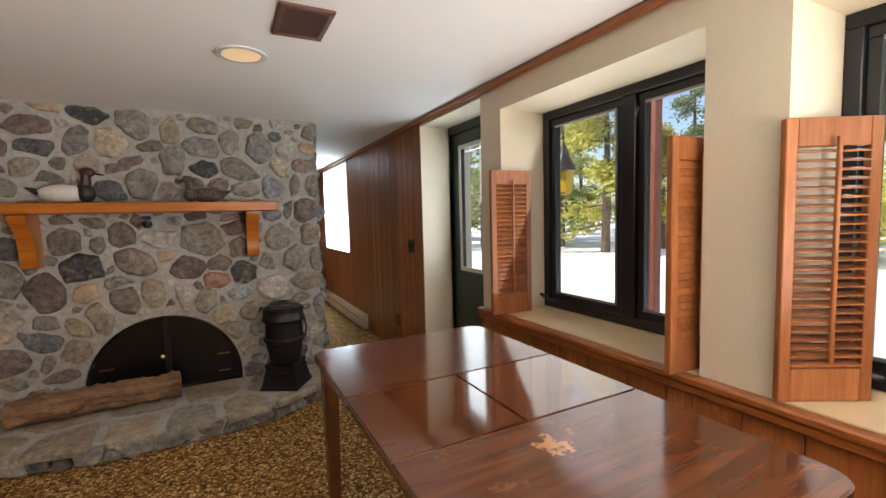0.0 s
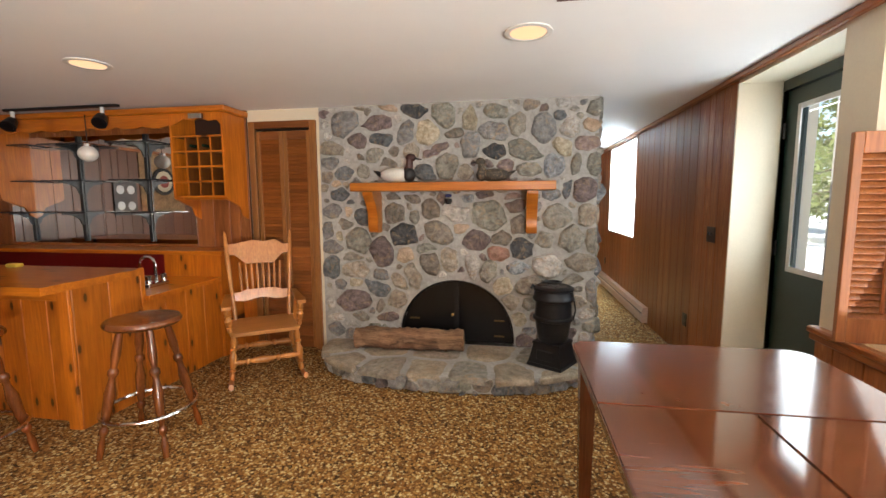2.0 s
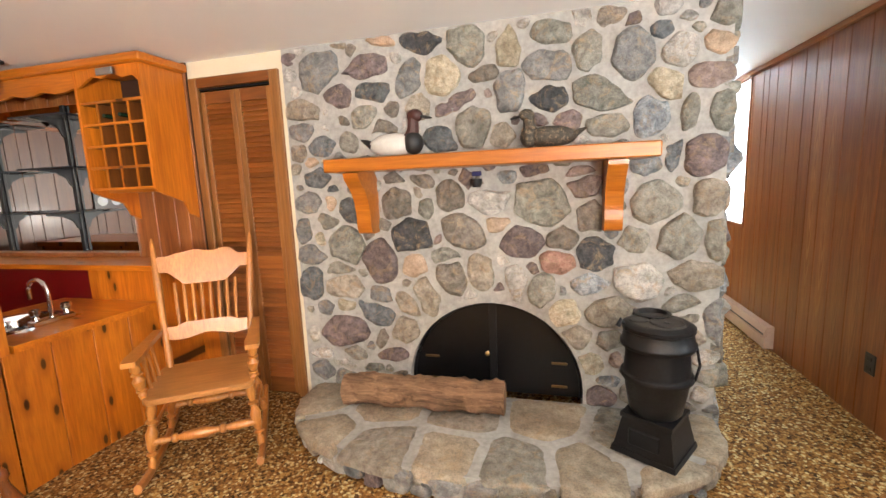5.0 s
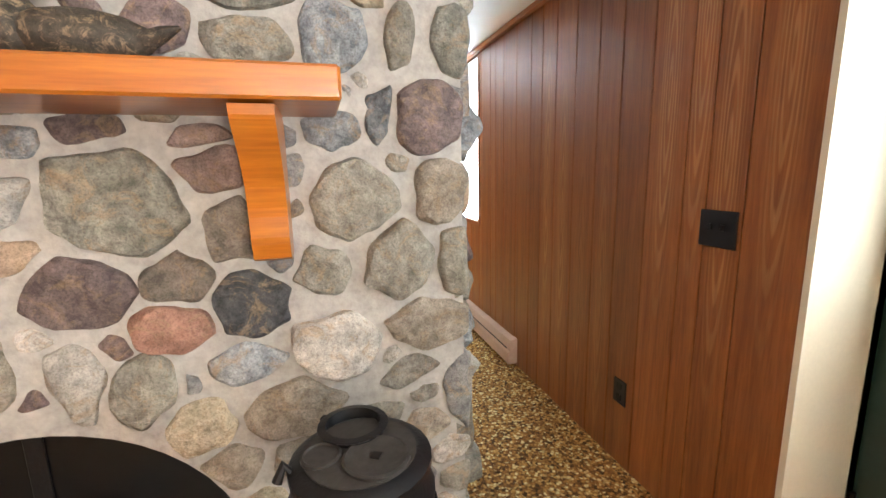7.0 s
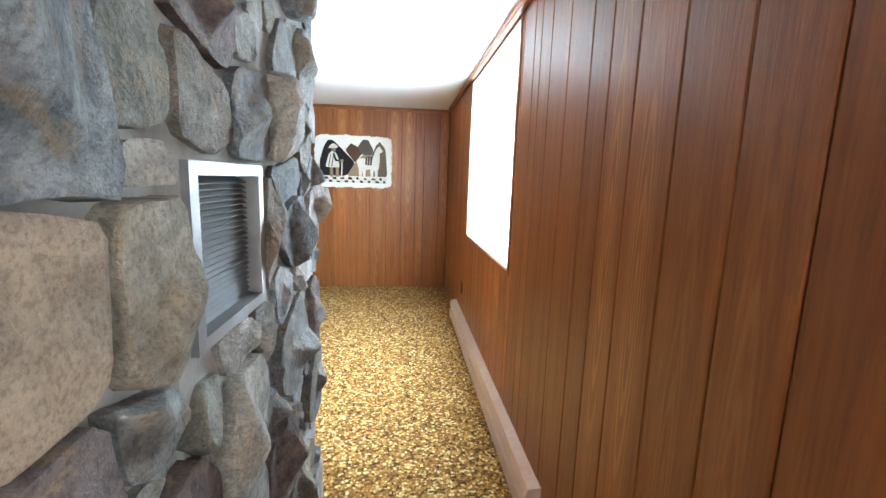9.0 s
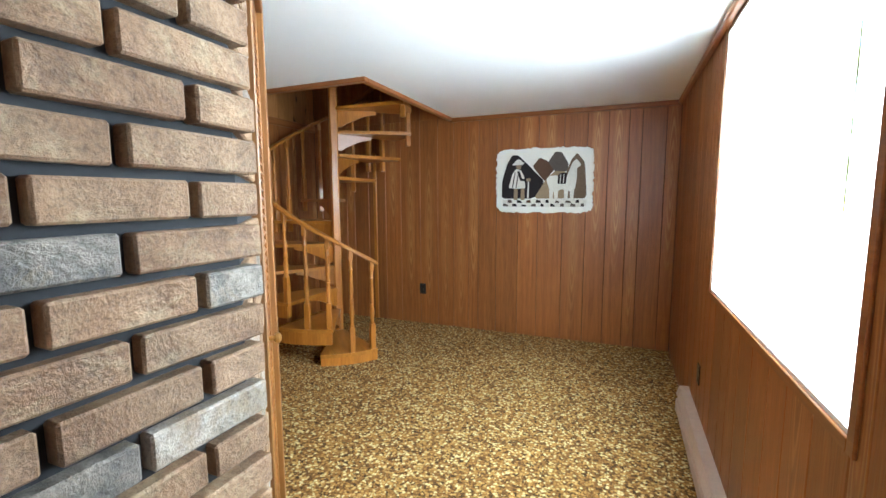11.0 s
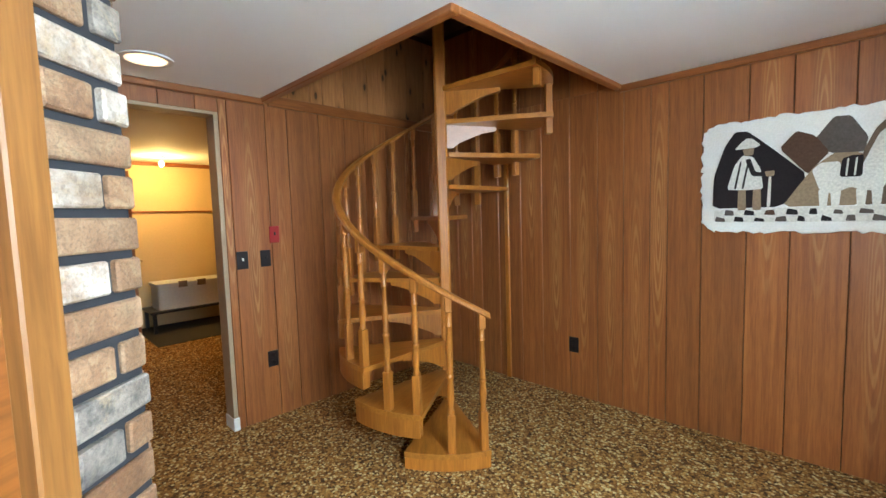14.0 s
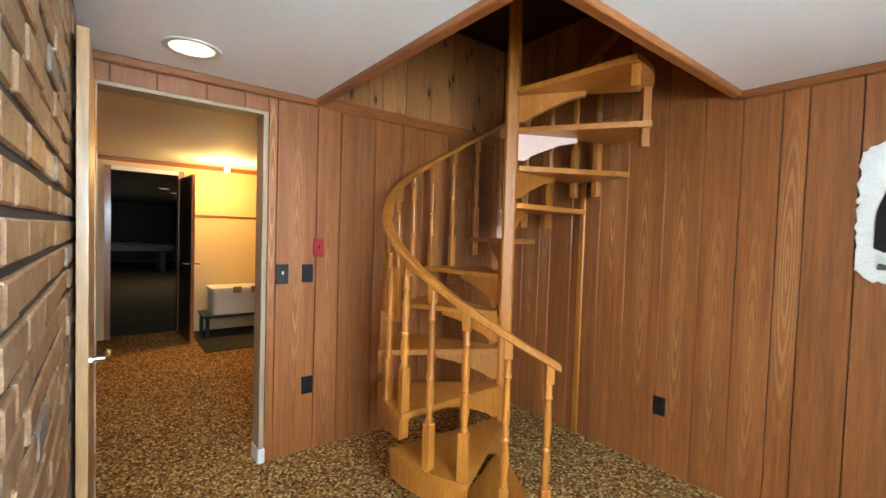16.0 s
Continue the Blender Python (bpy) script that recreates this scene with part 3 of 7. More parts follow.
bm = bmesh.new()
arc = [(ARCH_X + ARCH_R * math.cos(a), ARCH_Z + ARCH_R * math.sin(a)) for a in [math.pi * i / 24 for i in range(25)]]
outline = [(-1.362, 0.0), (ARCH_X - ARCH_R, 0.0)] + list(reversed(arc)) + [(ARCH_X + ARCH_R, 0.0), (CHIM - 0.02, 0.0), (CHIM - 0.02, CEIL), (-1.362, CEIL)]
slab(outline, 0.0, 0.3, Matrix.Translation((0, FACE + 0.3, 0)) @ UP_XZ, bm)
box(-1.362, CHIM - 0.05, FACE + 0.3, 5.47, 0, CEIL, bm=bm)
VENT = (4.775, 5.03, 1.15, 1.38)
for y0, y1, z0, z1 in ((FACE + 0.3, VENT[0] + 0.006, 0, CEIL), (VENT[1] - 0.006, 5.47, 0, CEIL), (VENT[0] + 0.006, VENT[1] - 0.006, 0, VENT[2] + 0.006), (VENT[0] + 0.006, VENT[1] - 0.006, VENT[3] - 0.006, CEIL)):
    box(CHIM - 0.05, CHIM - 0.012, y0, y1, z0, z1, bm=bm)
chimney = structure(part("wall_chimney", bm, mortar_m), "fieldstone fireplace wall set in pale mortar", "stone wall")


def slanted(s, deep):
    """A point s along the slanted wall and deep behind its face."""
    a = radians(132.2)
    return (SLANT_A[0] + s * math.cos(a) - deep * math.sin(a), SLANT_A[1] + s * math.sin(a) + deep * math.cos(a))


# brick block: hall side, slanted side and the side towards the doorway
bm = slab([(BRICK - 0.012, 5.47), (SLANT_A[0] - 0.012, SLANT_A[1]), *[slanted(s, d) for s, d in ((0.36, 0.012), (0.36, 0.07), (1.071, 0.07), (1.071, 0.012))], (SLANT_B[0], SLANT_B[1] - 0.012), (LEFT - 0.12, SLANT_B[1] - 0.012), (LEFT - 0.12, 6.4), (-0.6, 6.4), (-0.6, 5.47)], 0, CEIL)
brickwork = structure(part("wall_brick", bm, blackmortar_m), "tan brick wall with black mortar joints", "brick wall")


def clip(poly, px, py, nx, ny):
    """Keeps the side of a convex polygon where (p - (px, py)) . n <= 0."""
    out = []
    for i, a in enumerate(poly):
        c = poly[(i + 1) % len(poly)]
        da = (a[0] - px) * nx + (a[1] - py) * ny
        dc = (c[0] - px) * nx + (c[1] - py) * ny
        if da <= 0:
            out.append(a)
        if da * dc < 0:
            s = da / (da - dc)
            out.append((a[0] + s * (c[0] - a[0]), a[1] + s * (c[1] - a[1])))
    return out


def cells(seeds, x0, x1, z0, z1, gap):
    """Voronoi cells of the seeds in a rectangle, each drawn in by half the joint."""
    res = []
    for i, (x, z) in enumerate(seeds):
        poly = [(x0, z0), (x1, z0), (x1, z1), (x0, z1)]
        near = sorted(range(len(seeds)), key=lambda j: (seeds[j][0] - x) ** 2 + (seeds[j][1] - z) ** 2)[1:26]
        for j in near:
            dx, dz = seeds[j][0] - x, seeds[j][1] - z
            d = math.hypot(dx, dz)
            if d > 1e-6:
                poly = clip(poly, x + dx / 2 - dx / d * gap, z + dz / 2 - dz / d * gap, dx / d, dz / d)
        res.append(poly)
    return res


def rounded(poly, times=2, cut=0.27):
    for _ in range(times):
        nxt = []
        for i, a in enumerate(poly):
            c = poly[(i + 1) % len(poly)]
            nxt.append((a[0] + cut * (c[0] - a[0]), a[1] + cut * (c[1] - a[1])))
            nxt.append((c[0] - cut * (c[0] - a[0]), c[1] - cut * (c[1] - a[1])))
        poly = nxt
    return poly


def divided(poly, step):
    """Outline with no edge longer than step."""
    out = []
    for a, c in zip(poly, poly[1:] + poly[:1]):
        n = max(1, int(math.hypot(c[0] - a[0], c[1] - a[1]) / step + 0.5))
        out += [(a[0] + (c[0] - a[0]) * i / n, a[1] + (c[1] - a[1]) * i / n) for i in range(n)]
    return out


ROUND = ((1.0, -0.02), (0.985, 0.45), (0.93, 0.8), (0.78, 0.96), (0.55, 1.0), (0.28, 1.04))
SPLIT = ((1.0, -0.02), (0.99, 0.4), (0.95, 0.72), (0.86, 0.9), (0.72, 0.98), (0.56, 1.02), (0.4, 1.03), (0.24, 1.05), (0.1, 1.05))


def stone_mesh(poly, depth, m, material, seed, rough=0.010, smooth=True, form=ROUND, fine=0.6):
    """A rounded fieldstone over a plane outline, bulging by depth."""
    cx = sum(p[0] for p in poly) / len(poly)
    cz = sum(p[1] for p in poly) / len(poly)
    bm, rings = bmesh.new(), []
    rnd = random.Random(seed)
    # flat cleavage planes of a split stone
    cuts = [(rnd.uniform(0.75, 1.1) * depth, rnd.uniform(-0.95, 0.95), rnd.uniform(-0.95, 0.95), rnd.uniform(-0.05, 0.05), rnd.uniform(-0.05, 0.05)) for _ in range(8)] if form is SPLIT else []
    for s, h in form:
        ring, h = [], h * depth if h > 0 else h
        for x, z in poly:
            q = Vector((cx + (x - cx) * s, cz + (z - cz) * s, h))
            k = noise.noise(q * 9 + Vector((seed * 3.1, 0, 0))) + fine * noise.noise(q * 26 + Vector((0, seed, 0)))
            q.z += rough * 0.7 * k * (h / depth) ** 1.5 if h > 0 else 0
            q.x += 0.7 * rough * noise.noise(q * 16 + Vector((0, 0, seed)))
            q.y += 0.7 * rough * noise.noise(q * 16 + Vector((seed, 5, 0)))
            for top, sx, sz, ox, oz in cuts:
                q.z = min(q.z, max(top + sx * (q.x - cx - ox) + sz * (q.y - cz - oz), depth * 0.42)) if h > 0 else q.z
            ring.append(bm.verts.new(q))
        rings.append(ring)
    n = len(poly)
    for a, c in zip(rings, rings[1:]):
        for i in range(n):
            bm.faces.new((a[i], a[(i + 1) % n], c[(i + 1) % n], c[i]))
    bm.faces.new(rings[-1])
    bmesh.ops.transform(bm, matrix=m, verts=bm.verts[:])
    bmesh.ops.recalc_face_normals(bm, faces=bm.faces[:])
    return mesh_of("stone", bm, material, smooth)


# ---- stonework: rounded corners round an ellipse, trimmed where neighbours meet ----
def reach(s, a):
    """Radius of a stone's ellipse in the direction a."""
    c, d = math.cos(a - radians(s[4])), math.sin(a - radians(s[4]))
    return s[2] * s[3] / math.hypot(s[3] * c, s[2] * d)


def outlines(stones, x0, x1, z0, z1, joint, seed, soft=2, cut=0.17, low=1.12, high=1.36):
    """Irregular outline of every stone, kept clear of its neighbours and of the bounds."""
    rnd, res = random.Random(seed), []
    for i, s in enumerate(stones):
        n, poly = rnd.choice((5, 6, 6, 7, 8)), []
        first = rnd.random() * 6.283
        for k in range(n):
            a, r = first + 6.283 * (k + rnd.uniform(-0.24, 0.24)) / n, rnd.uniform(low, high)
            u, v = s[2] * r * math.cos(a), s[3] * r * math.sin(a)
            c, d = math.cos(radians(s[4])), math.sin(radians(s[4]))
            poly.append((s[0] + u * c - v * d, s[1] + u * d + v * c))
        for j, t in enumerate(stones):
            dx, dz = t[0] - s[0], t[1] - s[1]
            d = math.hypot(dx, dz)
            if j == i or d > 0.45 or d < 1e-6 or not poly:
                continue
            a = math.atan2(dz, dx)
            ra, rb = reach(s, a), reach(t, a + math.pi)
            at = d * ra / (ra + rb) - joint
            if at < ra * high:
                poly = clip(poly, s[0] + dx / d * at, s[1] + dz / d * at, dx / d, dz / d)
        for px, pz, nx, nz in ((x0, 0, -1, 0), (x1, 0, 1, 0), (0, z0, 0, -1), (0, z1, 0, 1)):
            poly = clip(poly, px, pz, nx, nz) if poly else poly
        res.append(rounded(poly, soft, cut) if len(poly) > 2 else [])
    return res


def fillers(stones, x0, x1, z0, z1, free, least, most, tones, seed, tries=5000):
    """Smaller stones wherever the others leave room; free says whether a place may carry stone."""
    rnd = random.Random(seed)
    for _ in range(tries):
        x, z = rnd.uniform(x0, x1), rnd.uniform(z0, z1)
        if not free(x, z):
            continue
        room = most
        for s in stones:
            d = math.hypot(x - s[0], z - s[1])
            if d < 0.5:
                room = min(room, d - reach(s, math.atan2(z - s[1], x - s[0])) - 0.012)
        if room > least:
            stones.append((x, z, room * rnd.uniform(1.0, 1.35), room * rnd.uniform(0.75, 1.0), rnd.uniform(-25, 25), rnd.choice(tones)))
    return stones


def off_arch(x, z, gap=0.0):
    return (math.hypot(x - ARCH_X, z - ARCH_Z) if z > ARCH_Z else abs(x - ARCH_X)) > ARCH_R + gap


face = COURSE_CEILING + COURSE_BROW + COURSE_SHELF + COURSE_UNDER + COURSE_CHEST + COURSE_MIDDLE + COURSE_ARCH + COURSE_FOOT
face = fillers(face, -1.345, CHIM - 0.03, HEARTH + 0.02, CEIL - 0.03, lambda x, z: off_arch(x, z, 0.05), 0.026, 0.075, (2, 7, 0, 10, 12, 3, 7, 13), 17)
to_face = Matrix.Translation((0, FACE + 0.02, 0)) @ UP_XZ
random.seed(23)
for k, poly in enumerate(outlines(face, -1.36, CHIM, HEARTH, CEIL - 0.006, 0.007, 5)):
    moved = []
    for x, z in poly:
        dx, dz = x - ARCH_X, z - ARCH_Z
        d, keep = math.hypot(dx, dz), ARCH_R + 0.022
        if dz > 0 and 0 < d < keep:
            x, z = ARCH_X + dx / d * keep, ARCH_Z + dz / d * keep
        elif dz <= 0 and abs(dx) < keep:
            x = ARCH_X + math.copysign(keep, dx)
        moved.append((x, z))
    area = abs(sum(a[0] * c[1] - c[0] * a[1] for a, c in zip(moved, moved[1:] + moved[:1]))) / 2 if moved else 0
    if area > 0.0006:
        size = min(face[k][2], face[k][3])
        ob = new("stone", stone_mesh(divided(moved, 0.022), min(0.022 + 0.35 * size, 0.058) * random.uniform(0.8, 1.1), to_face, STONE[face[k][5]], k, 0.021, True, ROUND, 0.8))
        ob.parent = chimney


def spread(x0, x1, z0, z1, wide, high):
    """Staggered seeds with some disorder."""
    out, z, row = [], z0 + high * 0.5, 0
    while z < z1:
        x = x0 + wide * (0.3 if row % 2 else 0.7) * random.uniform(0.7, 1.2)
        while x < x1:
            out.append((x, z + random.uniform(-0.3, 0.3) * high))
            x += wide * random.uniform(0.65, 1.35)
        z += high * random.uniform(0.85, 1.15)
        row += 1
    return out


# chimney side in the hall: rough split stones, an air grille among them
SIDE_HIGH = [(4.82, 1.455, 0.077, 0.05, 9, 12), (4.98, 1.455, 0.078, 0.06, 10, 8), (5.165, 1.47, 0.085, 0.075, 10, 7), (5.33, 1.46, 0.062, 0.06, 7, 12), (5.19, 1.355, 0.13, 0.045, 5, 1), (5.22, 1.255, 0.125, 0.06, -8, 1), (5.075, 1.265, 0.032, 0.095, -8, 12), (5.3, 1.15, 0.11, 0.04, -10, 7), (4.9, 1.115, 0.055, 0.03, -10, 7), (5.02, 1.09, 0.06, 0.045, -25, 12), (5.14, 1.13, 0.08, 0.04, -20, 8), (5.2, 0.99, 0.125, 0.08, -15, 0), (5.18, 1.58, 0.11, 0.05, 17, 0), (5.35, 1.6, 0.08, 0.07, 10, 7), (4.69, 1.45, 0.055, 0.045, 13, 6), (4.69, 1.25, 0.06, 0.085, -10, 2)]
SIDE_NEAR = [(4.84, 1.54, 0.08, 0.045, 12, 3), (4.66, 1.12, 0.06, 0.035, -20, 0), (4.56, 1.42, 0.075, 0.08, 11, 8), (4.55, 1.26, 0.07, 0.075, -8, 13), (4.56, 1.1, 0.07, 0.07, -15, 3), (4.46, 1.55, 0.07, 0.06, 0, 0), (4.64, 1.57, 0.09, 0.05, 8, 6)]
to_side = Matrix.Translation((CHIM - 0.028, 0, 0)) @ UP_YZR


def off_vent(y, z, gap=0.0):
    return not (VENT[0] - gap < y < VENT[1] + gap and VENT[2] - gap < z < VENT[3] + gap)


rough = fillers(SIDE_HIGH + SIDE_NEAR, FACE + 0.04, 5.43, 0.03, CEIL - 0.04, lambda y, z: off_vent(y, z, 0.11), 0.075, 0.095, (8, 7, 8, 0, 6, 12, 3, 8), 6)
rough = fillers(rough, FACE + 0.02, 5.45, 0.02, CEIL - 0.02, lambda y, z: off_vent(y, z, 0.05), 0.022, 0.06, (8, 7, 0, 7, 10, 1), 7)
random.seed(4)
for k, poly in enumerate(outlines(rough, FACE, 5.47, 0.0, CEIL - 0.008, 0.004, 9, 1, 0.13, 1.3, 1.75)):
    if len(poly) > 2:
        size = min(rough[k][2], rough[k][3])
        moved = []
        for y, z in poly:
            if not off_vent(y, z, 0.004):
                edge = min((abs(y - VENT[0]), VENT[0] - 0.005, None), (abs(y - VENT[1]), VENT[1] + 0.005, None), (abs(z - VENT[2]), None, VENT[2] - 0.005), (abs(z - VENT[3]), None, VENT[3] + 0.005), key=lambda e: e[0])
                y, z = (edge[1] if edge[1] is not None else y), (edge[2] if edge[2] is not None else z)
            moved.append((y, z))
        ob = new("stone", stone_mesh(divided(moved, 0.013), min(0.048 + 0.62 * size, 0.096) * random.uniform(0.85, 1.05), to_side, STONE[rough[k][5]], 200 + k, 0.012, True, SPLIT, 1.2))
        ob.parent = chimney
grille = thing("air_grille", "aluminium air grille set in the stone chimney", "vent grille", pose(CHIM - 0.022, 4.902, 1.262) @ Matrix.Diagonal((1, 0.85, 0.676, 1)))
bm = bmesh.new()
for a in ((-0.15, 0.15, 0.145, 0.17), (-0.15, 0.15, -0.17, -0.145), (-0.15, -0.125, -0.145, 0.145), (0.125, 0.15, -0.145, 0.145)):
    box(-0.03, 0.02, a[0], a[1], a[2], a[3], bm=bm)
part("frame", bm, alu_m, grille)
part("backing", box(-0.0275, -0.024, -0.15, 0.15, -0.16, 0.16), soot_m, grille)
slat_me = mesh_of("slat", box(-0.0125, 0.0125, -0.125, 0.125, -0.0018, 0.0018, m=pose(0, 0, 0, 0, 40, 0)), alu_m)
for i in range(23):
    ob = new("slat", slat_me)
    ob.parent, ob.location = grille, (-0.01, 0, -0.136 + i * 0.0124)

# hearth: raised curved slab of flagstones with a stone front
HX, HA, HB, HP = -0.145, 1.15, 0.757, 2.5


def hearth_curve(grow=0.0, n=40):
    pts = []
    for i in range(n + 1):
        a = math.pi * i / n
        c, s = math.cos(a), math.sin(a)
        pts.append((HX + (HA + grow) * math.copysign(abs(c) ** (2 / HP), c), FACE - (HB + grow) * abs(s) ** (2 / HP)))
    return pts


hearth = structure(part("hearth", slab(list(reversed(hearth_curve(-0.03))) , 0.0, HEARTH - 0.008), mortar_m), "raised curved flagstone hearth", "hearth")
FLAGS = [(-1.15, 4.2), (-0.72, 4.22), (-0.25, 4.2), (0.15, 4.22), (0.55, 4.12), (0.88, 4.2), (-0.98, 3.92), (-0.62, 3.86), (-0.28, 3.88), (0.03, 3.86), (0.36, 3.9), (0.72, 3.88)]
for k, poly in enumerate(cells(FLAGS, HX - HA, HX + HA, FACE - HB, FACE, 0.019)):
    edge = hearth_curve(0.022)
    for c0, c1 in zip(edge[1:-1], edge[2:]):
        ex, ey = c1[0] - c0[0], c1[1] - c0[1]
        el = math.hypot(ex, ey)
        if el > 1e-6 and poly:
            poly = clip(poly, c0[0], c0[1], -ey / el, ex / el)
    if len(poly) > 2:
        ob = new("flagstone", stone_mesh(divided(rounded(poly, 1, 0.12), 0.04), 0.024, Matrix.Translation((0, 0, HEARTH - 0.024)), (flag_m, flag_m, STONE[2], flag_m, STONE[10])[k % 5], 400 + k, 0.012))
        ob.parent = hearth
# small rough stones round its front, laid along the curve
rim = hearth_curve(-0.014, 240)
run = [0.0]
for a, c in zip(rim, rim[1:]):
    run.append(run[-1] + math.hypot(c[0] - a[0], c[1] - a[1]))
front = fillers([], 0.04, run[-1] - 0.04, 0.018, HEARTH - 0.035, lambda x, z: True, 0.034, 0.055, (0, 2, 8, 0, 6, 7, 3, 12, 1), 31, 900)
front = [(x, z, a * 1.35, b, t * 0.5, k) for x, z, a, b, t, k in front]
front = fillers(front, 0.02, run[-1] - 0.02, 0.008, HEARTH - 0.025, lambda x, z: True, 0.012, 0.03, (0, 7, 8, 2, 10), 32, 2500)
for k, poly in enumerate(outlines(front, 0.0, run[-1], 0.003, HEARTH - 0.019, 0.004, 12)):
    i = max(1, min(len(rim) - 2, next(j for j, r in enumerate(run) if r >= front[k][0])))
    turn = math.degrees(math.atan2(rim[i + 1][1] - rim[i - 1][1], rim[i + 1][0] - rim[i - 1][0]))
    m = pose(rim[i][0], rim[i][1], 0, 0, 0, turn) @ Matrix(((1, 0, 0, 0), (0, 0, 1, 0), (0, 1, 0, 0), (0, 0, 0, 1)))
    if len(poly) > 2:
        ob = new("stone", stone_mesh(divided([(x - front[k][0], z) for x, z in poly], 0.02), random.uniform(0.014, 0.03), m, STONE[front[k][5]], 500 + k, 0.012))
        ob.parent = hearth

# ---- panelling: separate planks on every panelled wall ----
WIDTHS = (0.236, 0.208, 0.181, 0.17, 0.105, 0.19, 0.222, 0.193)
HALL_WIDTHS = (0.192, 0.133, 0.096, 0.177, 0.171, 0.155, 0.179, 0.177, 0.145, 0.13, 0.19)
STAIR_WIDTHS = (0.246, 0.155, 0.25, 0.22, 0.185, 0.225, 0.212)
PLANK = {}


def plank_mesh(w, h, material):
    key = (round(w, 3), round(h, 3), material.name)
    if key not in PLANK:
        PLANK[key] = mesh_of("plank", box(-w / 2 + 0.002, w / 2 - 0.002, -0.007, 0.007, 0, h, 0.0028), material)
    return PLANK[key]


def planks(wall, along, at, a0, a1, z0, z1, material, start=0, holes=(), widths=WIDTHS, lead=0.0):
    """Planks side by side along x or y on a wall plane; holes (a0, a1, z0, z1) split them, lead cuts the first one short."""
    a, i = a0 - lead, start
    while a < a1 - 0.02:
        end = min(a + widths[i % len(widths)], a1)
        a, w = max(a, a0), end - max(a, a0)
        i += 1
        spans = [(z0, z1)]
        for h in holes:
            if a + w / 2 > h[0] and a + w / 2 < h[1]:
                spans = [(z0, h[2]), (h[3], z1)]
        for s0, s1 in spans:
            if s1 - s0 > 0.03:
                ob = new("plank", plank_mesh(w, s1 - s0, material))
                ob.parent = wall
                ob.matrix_world = pose(a + w / 2, at, s0) if along == "x" else pose(at, a + w / 2, s0, 0, 0, 90)
        a = end


planks(wall_hall, "y", SIDE + 0.007, 4.032, HALLWIN[0], 0.0, CEIL, panel_m, widths=HALL_WIDTHS)
planks(wall_hall, "y", SIDE + 0.007, HALLWIN[0], HALLWIN[1], 0.0, CEIL, panel_m, 3, [HALLWIN], HALL_WIDTHS)
planks(wall_hall, "y", SIDE + 0.007, HALLWIN[1], FAR, 0.0, CEIL, panel_m, 1, widths=HALL_WIDTHS)
planks(wall_far, "x", FAR + 0.007, LEFT, SIDE, 0.0, CEIL, panel_m, 1, lead=0.121)
planks(wall_left, "y", LEFT - 0.007, DOOR2[1] + 0.03, FAR, 0.0, CEIL, panel_m, 0, widths=(0.05,) + STAIR_WIDTHS)
planks(wall_left, "y", LEFT - 0.007, 6.9, DOOR2[1] + 0.03, DOOR2[3] + 0.02, CEIL, panel_m, 4)
planks(wall_west, "y", WEST - 0.007, SOUTH, BACK, 0.0, CEIL, shaded_panel_m, 1)
planks(wall_side, "y", SIDE - 0.007, SOUTH, 3.08, 0.0, 0.70, panel_m, 6)
# trims along the ceiling
for nm, b4, mt in (("crown_trim", (SIDE - 0.035, SIDE, SOUTH, FAR - 0.03, CEIL - 0.04, CEIL - 0.002), trim_m), ("crown_trim", (WELL_X, SIDE, FAR - 0.03, FAR, CEIL - 0.045, CEIL - 0.002), trimx_m),
                   ("crown_trim", (LEFT, LEFT + 0.03, 6.9, WELL_Y, CEIL - 0.045, CEIL - 0.002), trim_m), ("crown_trim", (WEST, WEST + 0.03, SOUTH, BACK, CEIL - 0.045, CEIL - 0.002), trim_m)):
    structure(part(nm, box(*b4, 0.006), mt), "reddish-brown wooden crown moulding", "moulding")
# sill: laminate boards in the recesses and a moulded wooden nosing
for i, (a, c, z0, z1) in enumerate(OPEN[:3]):
    structure(part("window_sill", box(SIDE - 0.012, GLASS - 0.03, a, c, 0.758, 0.774), sill_m), "tan laminate window sill", "window sill")
bm = box(SIDE - 0.055, SIDE - 0.001, SOUTH, 3.085, 0.735, 0.768, 0.008)
box(SIDE - 0.04, SIDE - 0.014, SOUTH, 3.085, 0.70, 0.735, 0.006, bm)
structure(part("sill_trim", bm, trim_m), "moulded reddish wooden sill trim", "moulding")
structure(part("door_casing", box(SIDE - 0.008, SIDE + 0.0, 4.012, 4.03, 0, 2.14), cream_m), "cream painted door jamb edge", "door casing")

# ---- windows and outside door ----


